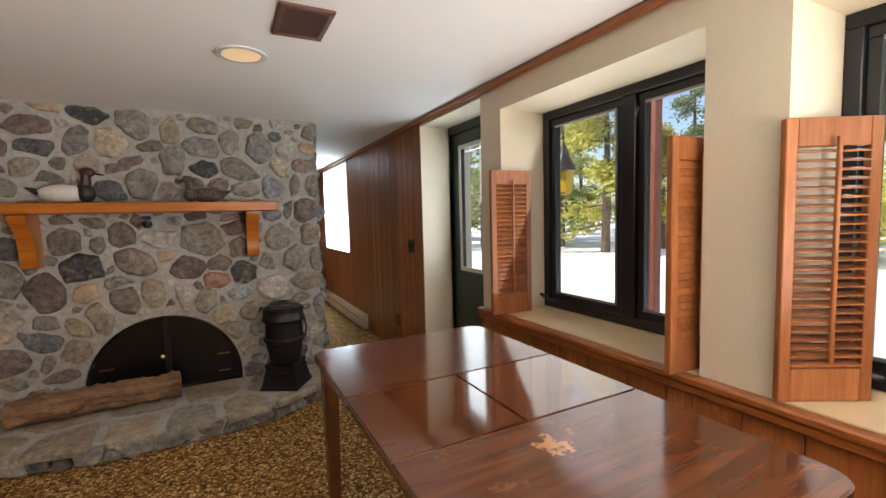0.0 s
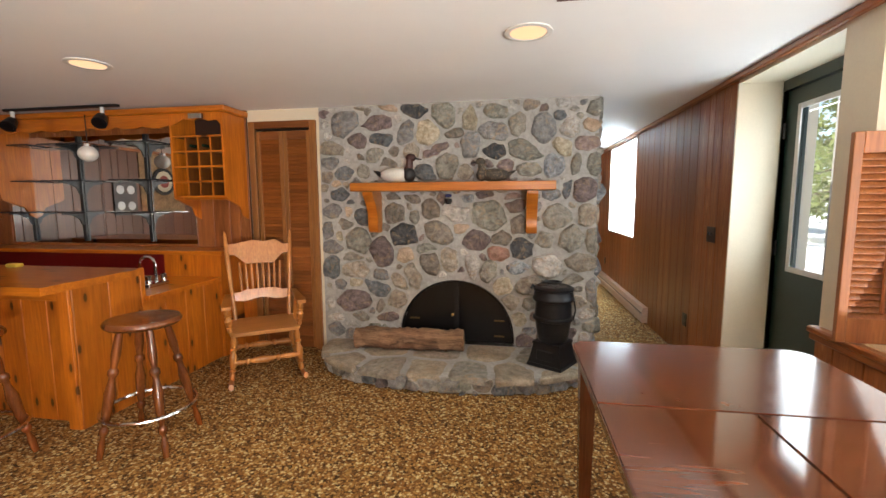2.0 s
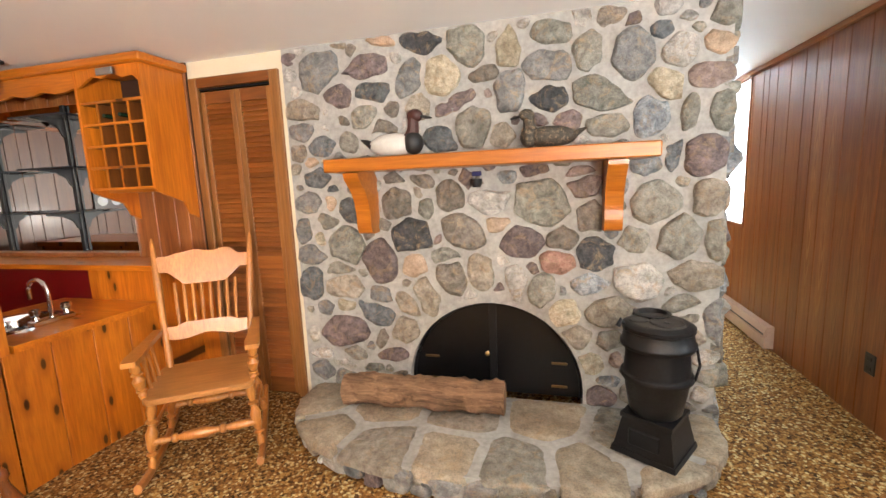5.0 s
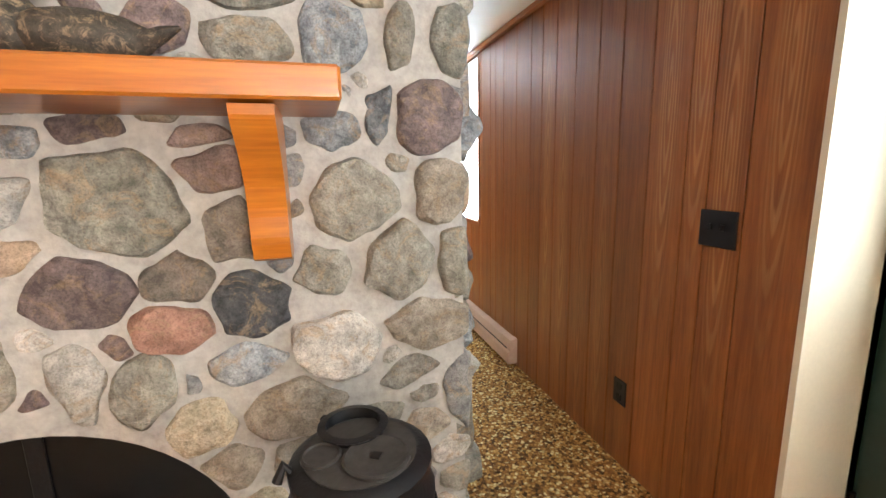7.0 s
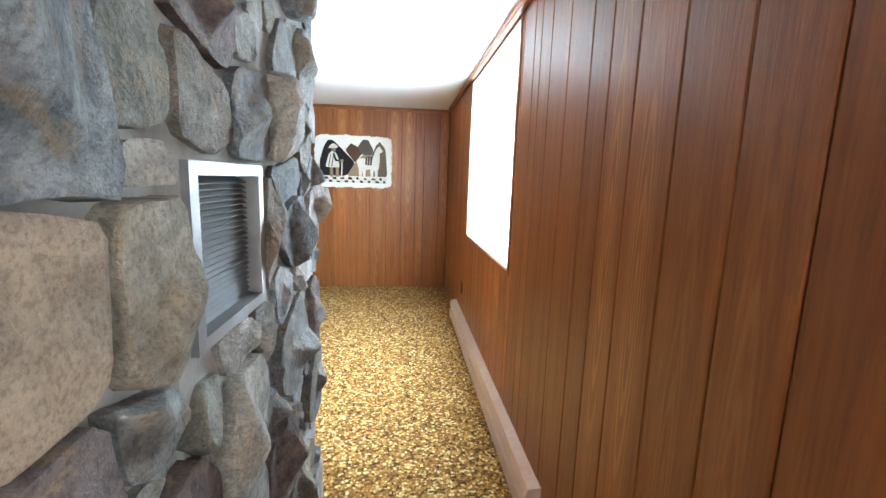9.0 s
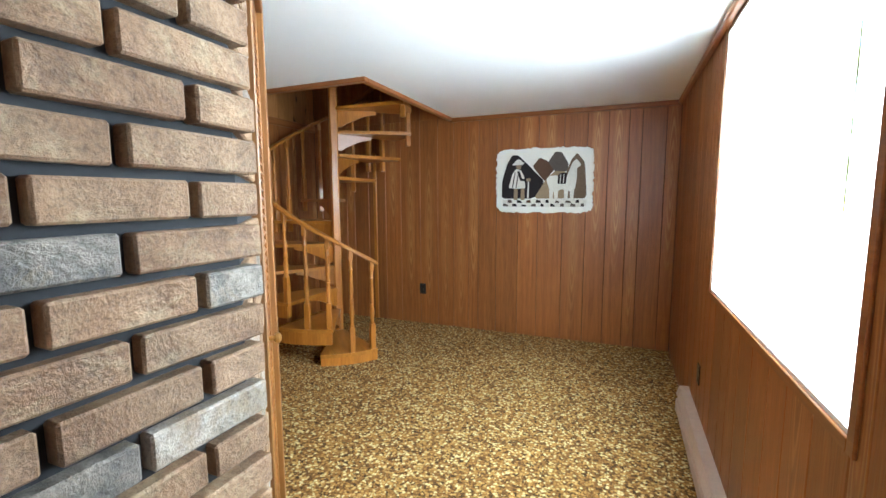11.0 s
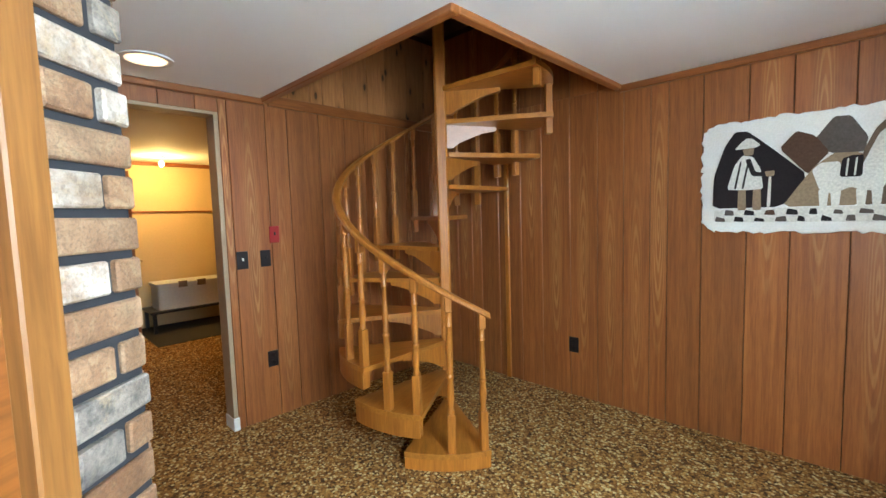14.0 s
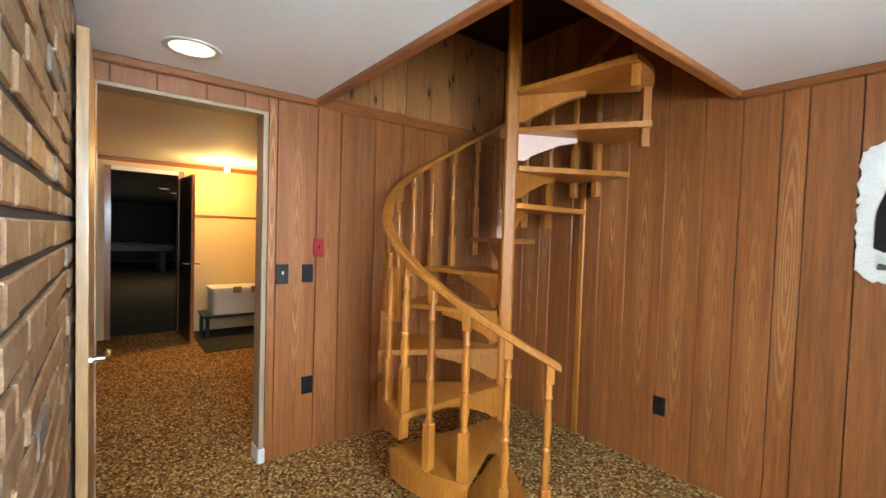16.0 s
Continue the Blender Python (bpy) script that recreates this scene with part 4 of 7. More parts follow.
def window(name, y0, y1, z0, z1, mullion=None, deep=0.0):
    """A black-framed window in the plane GLASS; sashes with panes on both sides of the mullion."""
    w = structure(new(name), "black-framed double window looking out on snow", "window")
    bm = bmesh.new()
    x0, x1, f = GLASS - 0.05, GLASS + 0.05, 0.05
    box(x0, x1, y0, y1, z0, z0 + f, 0.004, bm)
    box(x0, x1, y0, y1, z1 - f, z1, 0.004, bm)
    box(x0, x1, y0, y0 + f, z0 + f, z1 - f, 0.004, bm)
    box(x0, x1, y1 - f, y1, z0 + f, z1 - f, 0.004, bm)
    box(x0, x1, mullion - 0.042, mullion + 0.042, z0 + f, z1 - f, 0.004, bm)
    part("window_frame", bm, frame_m, w)
    for i, (a, c) in enumerate(((y0 + f, mullion - 0.042), (mullion + 0.042, y1 - f))):
        bm = bmesh.new()
        s, xa, xb = 0.038, GLASS - 0.03, GLASS + 0.02
        a, c, lo, hi = a + 0.004, c - 0.004, z0 + f + 0.004, z1 - f - 0.004
        box(xa, xb, a, c, lo, lo + s, 0.003, bm)
        box(xa, xb, a, c, hi - s, hi, 0.003, bm)
        box(xa, xb, a, a + s, lo + s, hi - s, 0.003, bm)
        box(xa, xb, c - s, c, lo + s, hi - s, 0.003, bm)
        sash = part("sash", bm, frame_m, w)
        bm = box(xa - 0.002, xa + 0.012, a + s, a + s + 0.012, lo + s, hi - s)
        box(xa - 0.002, xa + 0.012, a + s + 0.012, c - s, hi - s - 0.012, hi - s, bm=bm)
        box(xa - 0.002, xa + 0.012, a + s + 0.012, c - s, lo + s, lo + s + 0.012, bm=bm)
        part("bead", bm, alu_m, sash, "pale inner glazing bead")
        pane = part("pane", box(GLASS - 0.004, GLASS + 0.004, a + s, c - s, lo + s, hi - s), glass_m, sash)
        pane.visible_shadow = False
    crank = tube([(GLASS - 0.07, y1 - 0.14, z0 + 0.05), (GLASS - 0.1, y1 - 0.11, z0 + 0.06), (GLASS - 0.1, y1 - 0.03, z0 + 0.085)], 0.011)
    part("crank", crank, frame_m, w, smooth=True)
    return w


window("window_1", 1.604, 2.856, 0.774, 2.02, 2.2)
window("window_2", 0.02, 1.344, 0.774, 2.01, 0.68)
# unseen window, made up to go with the added fill lamp
window("window_3_added", -1.75, -0.35, 0.774, 2.01, -1.05)

door = structure(thing("door_1", "", "door", None), "dark green painted door with a tall glass light", "door")
DX = 2.13
bm = bmesh.new()
box(DX - 0.022, DX + 0.022, 3.10, 3.26, 0.01, 2.07, bm=bm)
box(DX - 0.022, DX + 0.022, 3.86, 4.01, 0.01, 2.07, bm=bm)
box(DX - 0.022, DX + 0.022, 3.26, 3.86, 0.01, 0.93, bm=bm)
box(DX - 0.022, DX + 0.022, 3.26, 3.86, 1.95, 2.07, bm=bm)
part("leaf", bm, greend_m, door)
bm = bmesh.new()
for a in ((3.24, 3.275, 0.91, 1.97), (3.845, 3.88, 0.91, 1.97), (3.275, 3.845, 0.91, 0.945), (3.275, 3.845, 1.935, 1.97)):
    box(DX - 0.032, DX - 0.0225, a[0], a[1], a[2], a[3], 0.003, bm)
part("glazing_frame", bm, white_m, door, "white glazing frame")
pane = part("pane", box(DX - 0.004, DX + 0.004, 3.26, 3.86, 0.93, 1.95), glass_m, door)
pane.visible_shadow = False
for z in (0.28, 1.05, 1.82):
    part("hinge", lathe([(0.009, -0.05), (0.009, 0.05)], None, pose(DX - 0.03, 4.005, z), 8), soot_m, door)
part("door_handle", lathe([(0.012, 0), (0.012, 0.03), (0.03, 0.045), (0.03, 0.065), (0.015, 0.075)], None, pose(DX - 0.022, 3.16, 0.95, 0, -90, 0), 14), brass_m, door, "brass door knob", True)
bm = box(DX - 0.05, DX + 0.06, 4.012, 4.03, 0, 2.14)
box(DX - 0.05, DX + 0.06, 3.08, 3.098, 0, 2.14, bm=bm)
box(DX - 0.05, DX + 0.06, 3.098, 4.012, 2.075, 2.14, bm=bm)
part("door_frame", bm, greend_m, door)

# hall window: white reveal, and a glowing panel outside in place of blown-out daylight
wh = structure(new("window_4"), "white-lined hall window filled with bright daylight", "window")
y0, y1, z0, z1 = HALLWIN
bm = box(SIDE + 0.0, GLASS + 0.1, y0, y0 + 0.012, z0, z1)
box(SIDE, GLASS + 0.1, y1 - 0.012, y1, z0, z1, bm=bm)
box(SIDE, GLASS + 0.1, y0 + 0.012, y1 - 0.012, z0, z0 + 0.012, bm=bm)
box(SIDE, GLASS + 0.1, y0 + 0.012, y1 - 0.012, z1 - 0.012, z1, bm=bm)
part("window_frame", bm, ceil_m, wh)
glow_panel_m = glow("daylight_panel_glow", (0.93, 0.97, 1.0), 1.7)
structure(part("backdrop", box(GLASS + 0.13, GLASS + 0.14, y0 - 0.05, y1 + 0.05, z0 - 0.05, z1 + 0.05), glow_panel_m), "glowing white panel in place of daylight outside the hall window", "backdrop")
bm = bmesh.new()
for a in ((y0 - 0.03, y0, z0 - 0.03, z1 + 0.01), (y1, y1 + 0.03, z0 - 0.03, z1 + 0.01), (y0, y1, z0 - 0.03, z0)):
    box(SIDE - 0.008, SIDE + 0.0, a[0], a[1], a[2], a[3], 0.002, bm)
structure(part("window_casing", bm, trim_m), "thin wooden window casing", "moulding")

# ---- brickwork: every brick a piece ----
BR = {}


def brick_mesh(w, mt):
    key = (round(w, 3), mt.name)
    if key not in BR:
        BR[key] = mesh_of("brick", box(-w / 2, w / 2, -0.012, 0.03, 0.0, 0.058, 0.004), mt)
    return BR[key]


def lay(x, y, turn, length, spans, start=0.0, course=0.0738):
    """Courses of bricks from (x, y) along turn degrees; spans are the stretches (a, b) along it that carry brick."""
    rows = int((CEIL - 0.01) / course)
    ux, uy = math.cos(radians(turn)), math.sin(radians(turn))
    for r in range(rows):
        for s0, s1 in spans:
            a = s0
            first = 0.2 if r % 2 == 0 else 0.096
            while a < s1 - 0.02:
                w = min(first, s1 - a)
                first = 0.2
                if s1 - a - w < 0.05:
                    w = s1 - a
                mt = random.choice((brick_m, brick_m, brick_m, brick_m, brick_m, brick_m, brick_m, brick_m, white_brick_m, grey_brick_m))
                c = a + w / 2
                ob = new("brick", brick_mesh(w - 0.004, mt))
                ob.parent = brickwork
                ob.matrix_world = pose(x + ux * c, y + uy * c, 0.01 + r * course, random.uniform(-0.6, 0.6), random.uniform(-0.5, 0.5), turn + random.uniform(-1.2, 1.2)) @ Matrix.Translation((0, -random.uniform(-0.002, 0.005), 0))
                a += w + 0.0125


random.seed(11)
lay(BRICK, 5.47, 90, 0.55, [(0.0, 0.545)])
lay(SLANT_A[0] - 0.008, SLANT_A[1] - 0.007, 132.2, 1.25, [(0.015, 0.345), (1.074, 1.243)])
lay(SLANT_B[0] - 0.02, SLANT_B[1] - 0.018, 180, 1.9, [(0.0, 1.89)])

# ---- louvred folding doors ----
SLAT = {}


def folding_door(name, label, m, width, height, casing, casing_l, casing_r, st=0.036, pitch=0.0315, depth=0.03):
    """Two louvred leaves in a wooden casing; local x along the wall, -y towards the viewer."""
    t = structure(new(name), label, "folding door")
    t.matrix_world = m
    bm = box(-casing_l, 0, -0.022, 0.05, 0, height + casing, 0.004)
    inset = max(0.0, casing_r - 0.064)
    box(width + inset, width + casing_r, -0.022, 0.05, 0, height + casing, 0.004, bm)
    part("door_casing", bm, stile_m, t)
    if inset:
        part("jamb", box(width, width + inset, 0.004, 0.05, 0, height + casing - 0.004, 0.003), louver_m, t)
    part("head_casing", box(0, width + inset, -0.022, 0.05, height, height + casing, 0.004), louver_m, t)
    part("head_track", box(0.004, width - 0.004, 0.0, 0.03, height - 0.014, height - 0.002), soot_m, t)
    lw = width / 2 - 0.006
    for i in range(2):
        leaf = new("leaf")
        leaf.parent = t
        leaf.location = (0.004 + i * (lw + 0.004), 0.012, 0.012)
        h = height - 0.035
        part("stile", box(0, st, -depth / 2, depth / 2, 0, h, 0.003), stile_m, leaf)
        part("stile", box(lw - st, lw, -depth / 2, depth / 2, 0, h, 0.003), stile_m, leaf)
        for z0, z1 in ((0, 0.11), (0.86, 0.945), (h - 0.075, h)):
            part("rail", box(st, lw - st, -depth / 2 + 0.002, depth / 2 - 0.002, z0, z1, 0.002), louver_m, leaf)
        key = round(lw, 3)
        if key not in SLAT:
            SLAT[key] = mesh_of("slat", box(st - 0.004, lw - st + 0.004, -0.0205, 0.0205, -0.003, 0.003, 0.0015, m=pose(0, 0, 0, 58, 0, 0)), louver_m)
        for z0, z1 in ((0.11, 0.86), (0.945, h - 0.075)):
            n = int((z1 - z0) / pitch)
            for k in range(n):
                sl = new("slat", SLAT[key])
                sl.parent = leaf
                sl.location = (0, 0, z0 + (k + 0.5) * (z1 - z0) / n)
        if i == 0:
            part("knob", lathe([(0.007, 0), (0.007, 0.018), (0.017, 0.026), (0.017, 0.036), (0.009, 0.043)], None, pose(lw - 0.016, -depth / 2, 0.9, 90, 0, 0), 14), brass_m, leaf, "small brass knob", True)
    return t


folding_door("door_2", "louvred cedar folding closet door beside the fireplace", pose(CL0, BACK, 0), CL1 - CL0, CLZ, 0.062, 0.062, 0.062)
m = pose(SLANT_A[0], SLANT_A[1], 0, 0, 0, 132.2) @ Matrix.Translation((0.378, 0.008, 0))
folding_door("door_3", "louvred cedar folding closet door in the brick wall", m, 0.567, 2.07, 0.056, 0.02, 0.124, 0.028)

# ---- fireplace fittings ----
fd = thing("fireplace_door", "black steel arched fireplace doors with a brass knob", "fireplace door", pose(ARCH_X, FACE + 0.07, HEARTH))
for sgn in (-1, 1):
    outl = [(0.0, 0.0), (sgn * (ARCH_R - 0.02), 0.0)] + [(sgn * (ARCH_R - 0.02) * math.cos(a), ARCH_Z - HEARTH + (ARCH_R - 0.02) * math.sin(a)) for a in [math.pi / 2 * i / 14 for i in range(15)]]
    leaf = part("leaf", slab(outl, 0.0, 0.012, UP_XZ), soot_m, fd)
    for z in (0.06, 0.2):
        part("hinge", box(sgn * 0.38 - 0.045, sgn * 0.38 + 0.045, -0.02, -0.012, z - 0.008, z + 0.008, 0.003), plain("aged_brass", (0.2, 0.13, 0.06), 0.5, 0.8), leaf, "worn brass strap hinge")
ring = [(ARCH_R * math.cos(a), 0, ARCH_Z - HEARTH + ARCH_R * math.sin(a)) for a in [math.pi * i / 30 for i in range(31)]]
part("arch_rim", tube([(ARCH_R, 0, 0.0)] + ring + [(-ARCH_R, 0, 0.0)], 0.02), black_m, fd, smooth=True)
part("centre_strip", box(-0.022, 0.022, -0.02, -0.0125, 0, 0.565, 0.002), black_m, fd)
part("knob", lathe([(0.006, 0), (0.006, 0.02), (0.014, 0.028), (0.014, 0.036), (0.005, 0.042)], None, pose(-0.03, -0.02, 0.25, 90, 0, 0), 12), brass_m, fd, "brass knob", True)

mantel = thing("mantel_shelf", "thick orange pine mantel shelf on two scrolled brackets", "mantel", pose(-0.158, FACE, 1.458))
part("shelf", box(-0.822, 0.822, -0.29, -0.005, 0.0, 0.069, 0.006), mantel_m, mantel)
prof = [(-0.005, 0.0), (0.26, 0.0), (0.257, -0.03), (0.235, -0.055), (0.185, -0.1), (0.148, -0.16), (0.13, -0.23), (0.128, -0.3), (0.112, -0.35), (-0.005, -0.35)]
for x in (-0.682, 0.648):
    bm = slab(rounded(prof, 1, 0.15), -0.043, 0.043, Matrix.Translation((x, 0, 0)) @ Matrix(((0, 0, 1, 0), (-1, 0, 0, 0), (0, 1, 0, 0), (0, 0, 0, 1))))
    part("bracket", bm, mantel_m, mantel)
opener = thing("bottle_opener", "small blue and iron bottle opener under the mantel", "bottle opener", pose(-0.2, FACE - 0.05, 1.35))
part("plate", box(-0.026, 0.026, 0.0, 0.02, 0.06, 0.085, 0.004), plain("blue_enamel", (0.02, 0.025, 0.13), 0.35), opener)
part("cup", lathe([(0.02, 0.0), (0.03, 0.02), (0.032, 0.045)], None, pose(0, 0, 0), 12), black_m, opener, smooth=True)


def ellipsoid(bm, c, r, n=14, k=9, turn=0.0):
    pts = [(max(math.sin(math.pi * i / k), 0.02), -math.cos(math.pi * i / k)) for i in range(k + 1)]
    lathe(pts, bm, pose(*c, 0, turn, 0) @ Matrix.Diagonal((*r, 1)), n)


def decoy(name, label, m, mats, head_up):
    t = thing(name, label, "duck decoy", m)
    bm = bmesh.new()
    ellipsoid(bm, (0, 0, 0.062), (0.15, 0.07, 0.06))
    part("body", bm, mats[0], t, smooth=True)
    bm = tube([(0.12, 0, 0.06), (0.165, 0, 0.085), (0.2, 0, 0.1)], [0.045, 0.03, 0.008], squash=0.5)
    part("tail", bm, mats[1], t, smooth=True)
    bm = bmesh.new()
    ellipsoid(bm, (-0.118, 0, 0.064), (0.052, 0.062, 0.06))
    part("breast", bm, mats[1], t, smooth=True)
    hx = -0.12
    bm = tube([(hx + 0.02, 0, 0.08), (hx, 0, 0.13), (hx - 0.004, 0, head_up)], [0.045, 0.032, 0.028])
    ellipsoid(bm, (hx - 0.012, 0, head_up), (0.045, 0.03, 0.034))
    part("head", bm, mats[2], t, smooth=True)
    part("bill", tube([(hx - 0.045, 0, head_up - 0.004), (hx - 0.08, 0, head_up - 0.014), (hx - 0.105, 0, head_up - 0.018)], [0.016, 0.014, 0.008], squash=0.5), mats[3], t, smooth=True)
    return t


dk_black = plain("decoy_black", (0.02, 0.017, 0.016), 0.5)
dk_brown = rock("decoy_brown", (0.035, 0.028, 0.02), (0.085, 0.068, 0.05), 60, 0.6, 0.3, 0.0)
dk_red = plain("decoy_chestnut", (0.055, 0.016, 0.012), 0.5)
decoy("duck_decoy", "white and black painted wooden duck decoy with a chestnut head", pose(-0.62, FACE - 0.165, 1.529, 0, 0, 172), (plain("decoy_white", (0.72, 0.72, 0.68), 0.5), dk_black, dk_red, dk_black), 0.2)
decoy("duck_decoy", "dark brown carved wooden duck decoy on the mantel", pose(0.19, FACE - 0.165, 1.529, 0, 0, 4) @ Matrix.Scale(0.85, 4), (dk_brown, dk_brown, dk_brown, dk_black), 0.19)

# split log
bm, rings = bmesh.new(), []
for i in range(61):
    s = i / 60
    ring = []
    for k in range(14):
        a = 2 * math.pi * k / 14
        r = 0.088 + 0.018 * noise.noise(Vector((s * 9, math.cos(a) * 2, math.sin(a) * 2))) + 0.012 * noise.noise(Vector((s * 30, math.cos(a) * 5, math.sin(a) * 5)))
        ring.append(bm.verts.new((s * 0.93 - 0.465, r * math.cos(a), max(r * math.sin(a) * (1.0 + 0.08 * s), -0.078))))
    rings.append(ring)
for a, c in zip(rings, rings[1:]):
    for k in range(14):
        bm.faces.new((a[k], c[k], c[(k + 1) % 14], a[(k + 1) % 14]))
log = thing("firewood_log", "thick bark-covered log lying on the hearth", "log", pose(-0.52, 4.25, HEARTH + 0.081, 0, 0, 2))
part("bark", bm, bark_m, log, smooth=True)
endgrain = wood("log_end", (0.3, 0.16, 0.08), (0.52, 0.32, 0.18), (8, 30, 30), 0.8)
for sgn in (-1, 1):
    part("cut_end", lathe([(0.082, 0), (0.082, 0.006)], None, pose(sgn * 0.462, 0, 0, 0, 90 * sgn, 0), 14), endgrain, log)

# cast-iron parlour stove
stove = thing("cast_iron_stove", "black cast-iron pot-belly stove standing on the hearth", "stove", pose(0.655, 4.08, HEARTH, 0, 0, -32))


def frustum(a, c, z0, z1, bm=None, bev=0.0):
    bm = bm or bmesh.new()
    lo = [bm.verts.new((x * a, y * a, z0)) for x, y in ((-1, -1), (1, -1), (1, 1), (-1, 1))]
    hi = [bm.verts.new((x * c, y * c, z1)) for x, y in ((-1, -1), (1, -1), (1, 1), (-1, 1))]
    bm.faces.new(list(reversed(lo)))
    bm.faces.new(hi)
    for i in range(4):
        bm.faces.new((lo[i], lo[(i + 1) % 4], hi[(i + 1) % 4], hi[i]))
    return bm


bm = frustum(0.142, 0.138, 0.0, 0.025)
frustum(0.132, 0.105, 0.025, 0.165, bm)
frustum(0.112, 0.112, 0.165, 0.185, bm)
part("base", bm, black_m, stove)
part("ash_door", box(-0.07, 0.07, -0.128, -0.115, 0.05, 0.13, 0.006), black_m, stove)
part("body", lathe([(0.1, 0.185), (0.112, 0.2), (0.122, 0.26), (0.134, 0.335), (0.138, 0.35), (0.15, 0.355), (0.154, 0.366), (0.15, 0.378), (0.138, 0.384), (0.135, 0.43), (0.132, 0.495)], None, None, 28), black_m, stove, smooth=True)
part("collar", lathe([(0.132, 0.495), (0.15, 0.5), (0.156, 0.51), (0.156, 0.522), (0.148, 0.532), (0.143, 0.575), (0.15, 0.582), (0.15, 0.597), (0.136, 0.605), (0.12, 0.61)], None, None, 28), black_m, stove, smooth=True)
iron_m = plain("worn_iron", (0.06, 0.055, 0.05), 0.6, 0.2, grain=60, spread=0.35, relief=0.3)
part("top_plate", lathe([(0.118, 0.605), (0.118, 0.613), (0.09, 0.615), (0.01, 0.615)], None, None, 28), iron_m, stove, "worn grey iron top", True)
lid = part("lid", lathe([(0.07, 0.612), (0.07, 0.62), (0.064, 0.622), (0.06, 0.619), (0.012, 0.619)], None, pose(0.045, -0.02, 0), 22), iron_m, stove, smooth=True)
part("lid_notch", box(0.035, 0.055, -0.03, -0.01, 0.619, 0.6215), soot_m, lid)
part("lid", lathe([(0.042, 0.612), (0.042, 0.619), (0.037, 0.621), (0.034, 0.618), (0.008, 0.618)], None, pose(-0.068, -0.045, 0), 18), iron_m, stove, smooth=True)
bm = bmesh.new()
lathe([(0.072, 0.6), (0.074, 0.622), (0.08, 0.627), (0.062, 0.63), (0.058, 0.606)], bm, pose(-0.05, 0.062, 0), 20)
part("flue_collar", bm, black_m, stove, smooth=True)
for a in (150, 215):
    part("lug", tube([(0.14 * math.cos(radians(a)), 0.14 * math.sin(radians(a)), 0.59), (0.155 * math.cos(radians(a)), 0.155 * math.sin(radians(a)), 0.615), (0.165 * math.cos(radians(a)), 0.18 * math.sin(radians(a)), 0.585)], 0.011), black_m, stove, smooth=True)
part("bail", tube([(0.148, 0.03, 0.366), (0.165, 0.03, 0.44), (0.15, 0.03, 0.515)], 0.006), black_m, stove, smooth=True)

# ---- dining table by the window ----
table = thing("dining_table", "worn glossy dark-stained wooden table with leaves", "table", pose(1.025, 1.795, 0))


def table_wood(name, worn):
    m, nt, b = shader(name)
    v = coords(nt, (2.0, 26, 26))
    streak = noise_tex(nt, v, 1.0, 6, 0.6, 0.8)
    col = ramp(nt, streak, [(0.3, (0.062, 0.018, 0.007)), (0.7, (0.13, 0.04, 0.014))])
    flat = coords(nt, (1, 1, 1), False)
    blotch = noise_tex(nt, flat, 9, 5, 0.65)
    col = blend(nt, "MIX", ramp(nt, blotch, [(0.62, (0, 0, 0)), (0.72, (worn, worn, worn))]), col, (0.19, 0.075, 0.032))
    # bare patch where the finish has worn through
    at = nt.nodes.new("ShaderNodeVectorMath")
    at.operation = "DISTANCE"
    at.inputs[1].default_value = (-0.045, -0.345, 0.8)
    nt.links.new(flat, at.inputs[0])
    add = nt.nodes.new("ShaderNodeMath")
    add.operation = "MULTIPLY_ADD"
    nt.links.new(noise_tex(nt, flat, 26, 3), add.inputs[0])
    add.inputs[1].default_value = 0.16
    nt.links.new(at.outputs["Value"], add.inputs[2])
    col = blend(nt, "MIX", ramp(nt, add.outputs[0], [(0.112, (1, 1, 1)), (0.12, (0, 0, 0))]), col, (0.36, 0.15, 0.036))
    nt.links.new(col, b.inputs["Base Color"])
    rg = ramp(nt, blotch, [(0.3, (0.05 + 0.07 * worn,) * 3), (0.75, (0.09 + 0.16 * worn,) * 3)])
    nt.links.new(rg, b.inputs["Roughness"])
    b.inputs["Coat Weight"].default_value, b.inputs["Coat Roughness"].default_value = 0.4 if worn < 0.5 else 0.1, 0.08
    return m


leaf_m, worn_m = table_wood("table_leaf_wood", 0.15), table_wood("table_worn_wood", 0.8)


def rounded_rect(x0, x1, y0, y1, r, corners):
    """An outline with the named corners rounded: 0 x0y0, 1 x1y0, 2 x1y1, 3 x0y1."""
    out = []
    for i, (cx, cy, a0) in enumerate(((x0, y0, 180), (x1, y0, 270), (x1, y1, 0), (x0, y1, 90))):
        if i in corners:
            ox, oy = (r if cx == x0 else -r), (r if cy == y0 else -r)
            out += [(cx + ox + r * math.cos(radians(a0 + k * 15)), cy + oy + r * math.sin(radians(a0 + k * 15))) for k in range(7)]
        else:
            out.append((cx, cy))
    return out


for nm, o, mt in (("top_board", rounded_rect(-0.43, 0.43, 0.212, 0.78, 0.07, (2, 3)), worn_m), ("top_board", rounded_rect(-0.43, 0.43, -0.78, -0.212, 0.07, (0, 1)), worn_m),
                  ("table_leaf", rounded_rect(-0.43, -0.021, -0.209, 0.209, 0.01, ()), leaf_m), ("table_leaf", rounded_rect(-0.019, 0.43, -0.209, 0.209, 0.01, ()), leaf_m)):
    bm = slab(o, 0.772, 0.8)
    bmesh.ops.bevel(bm, geom=[e for e in bm.edges if all(abs(v.co.z - 0.8) < 1e-5 for v in e.verts)], offset=0.004, segments=2, affect="EDGES")
    part(nm, bm, mt, table, "finish worn away in patches" if mt is worn_m else "")
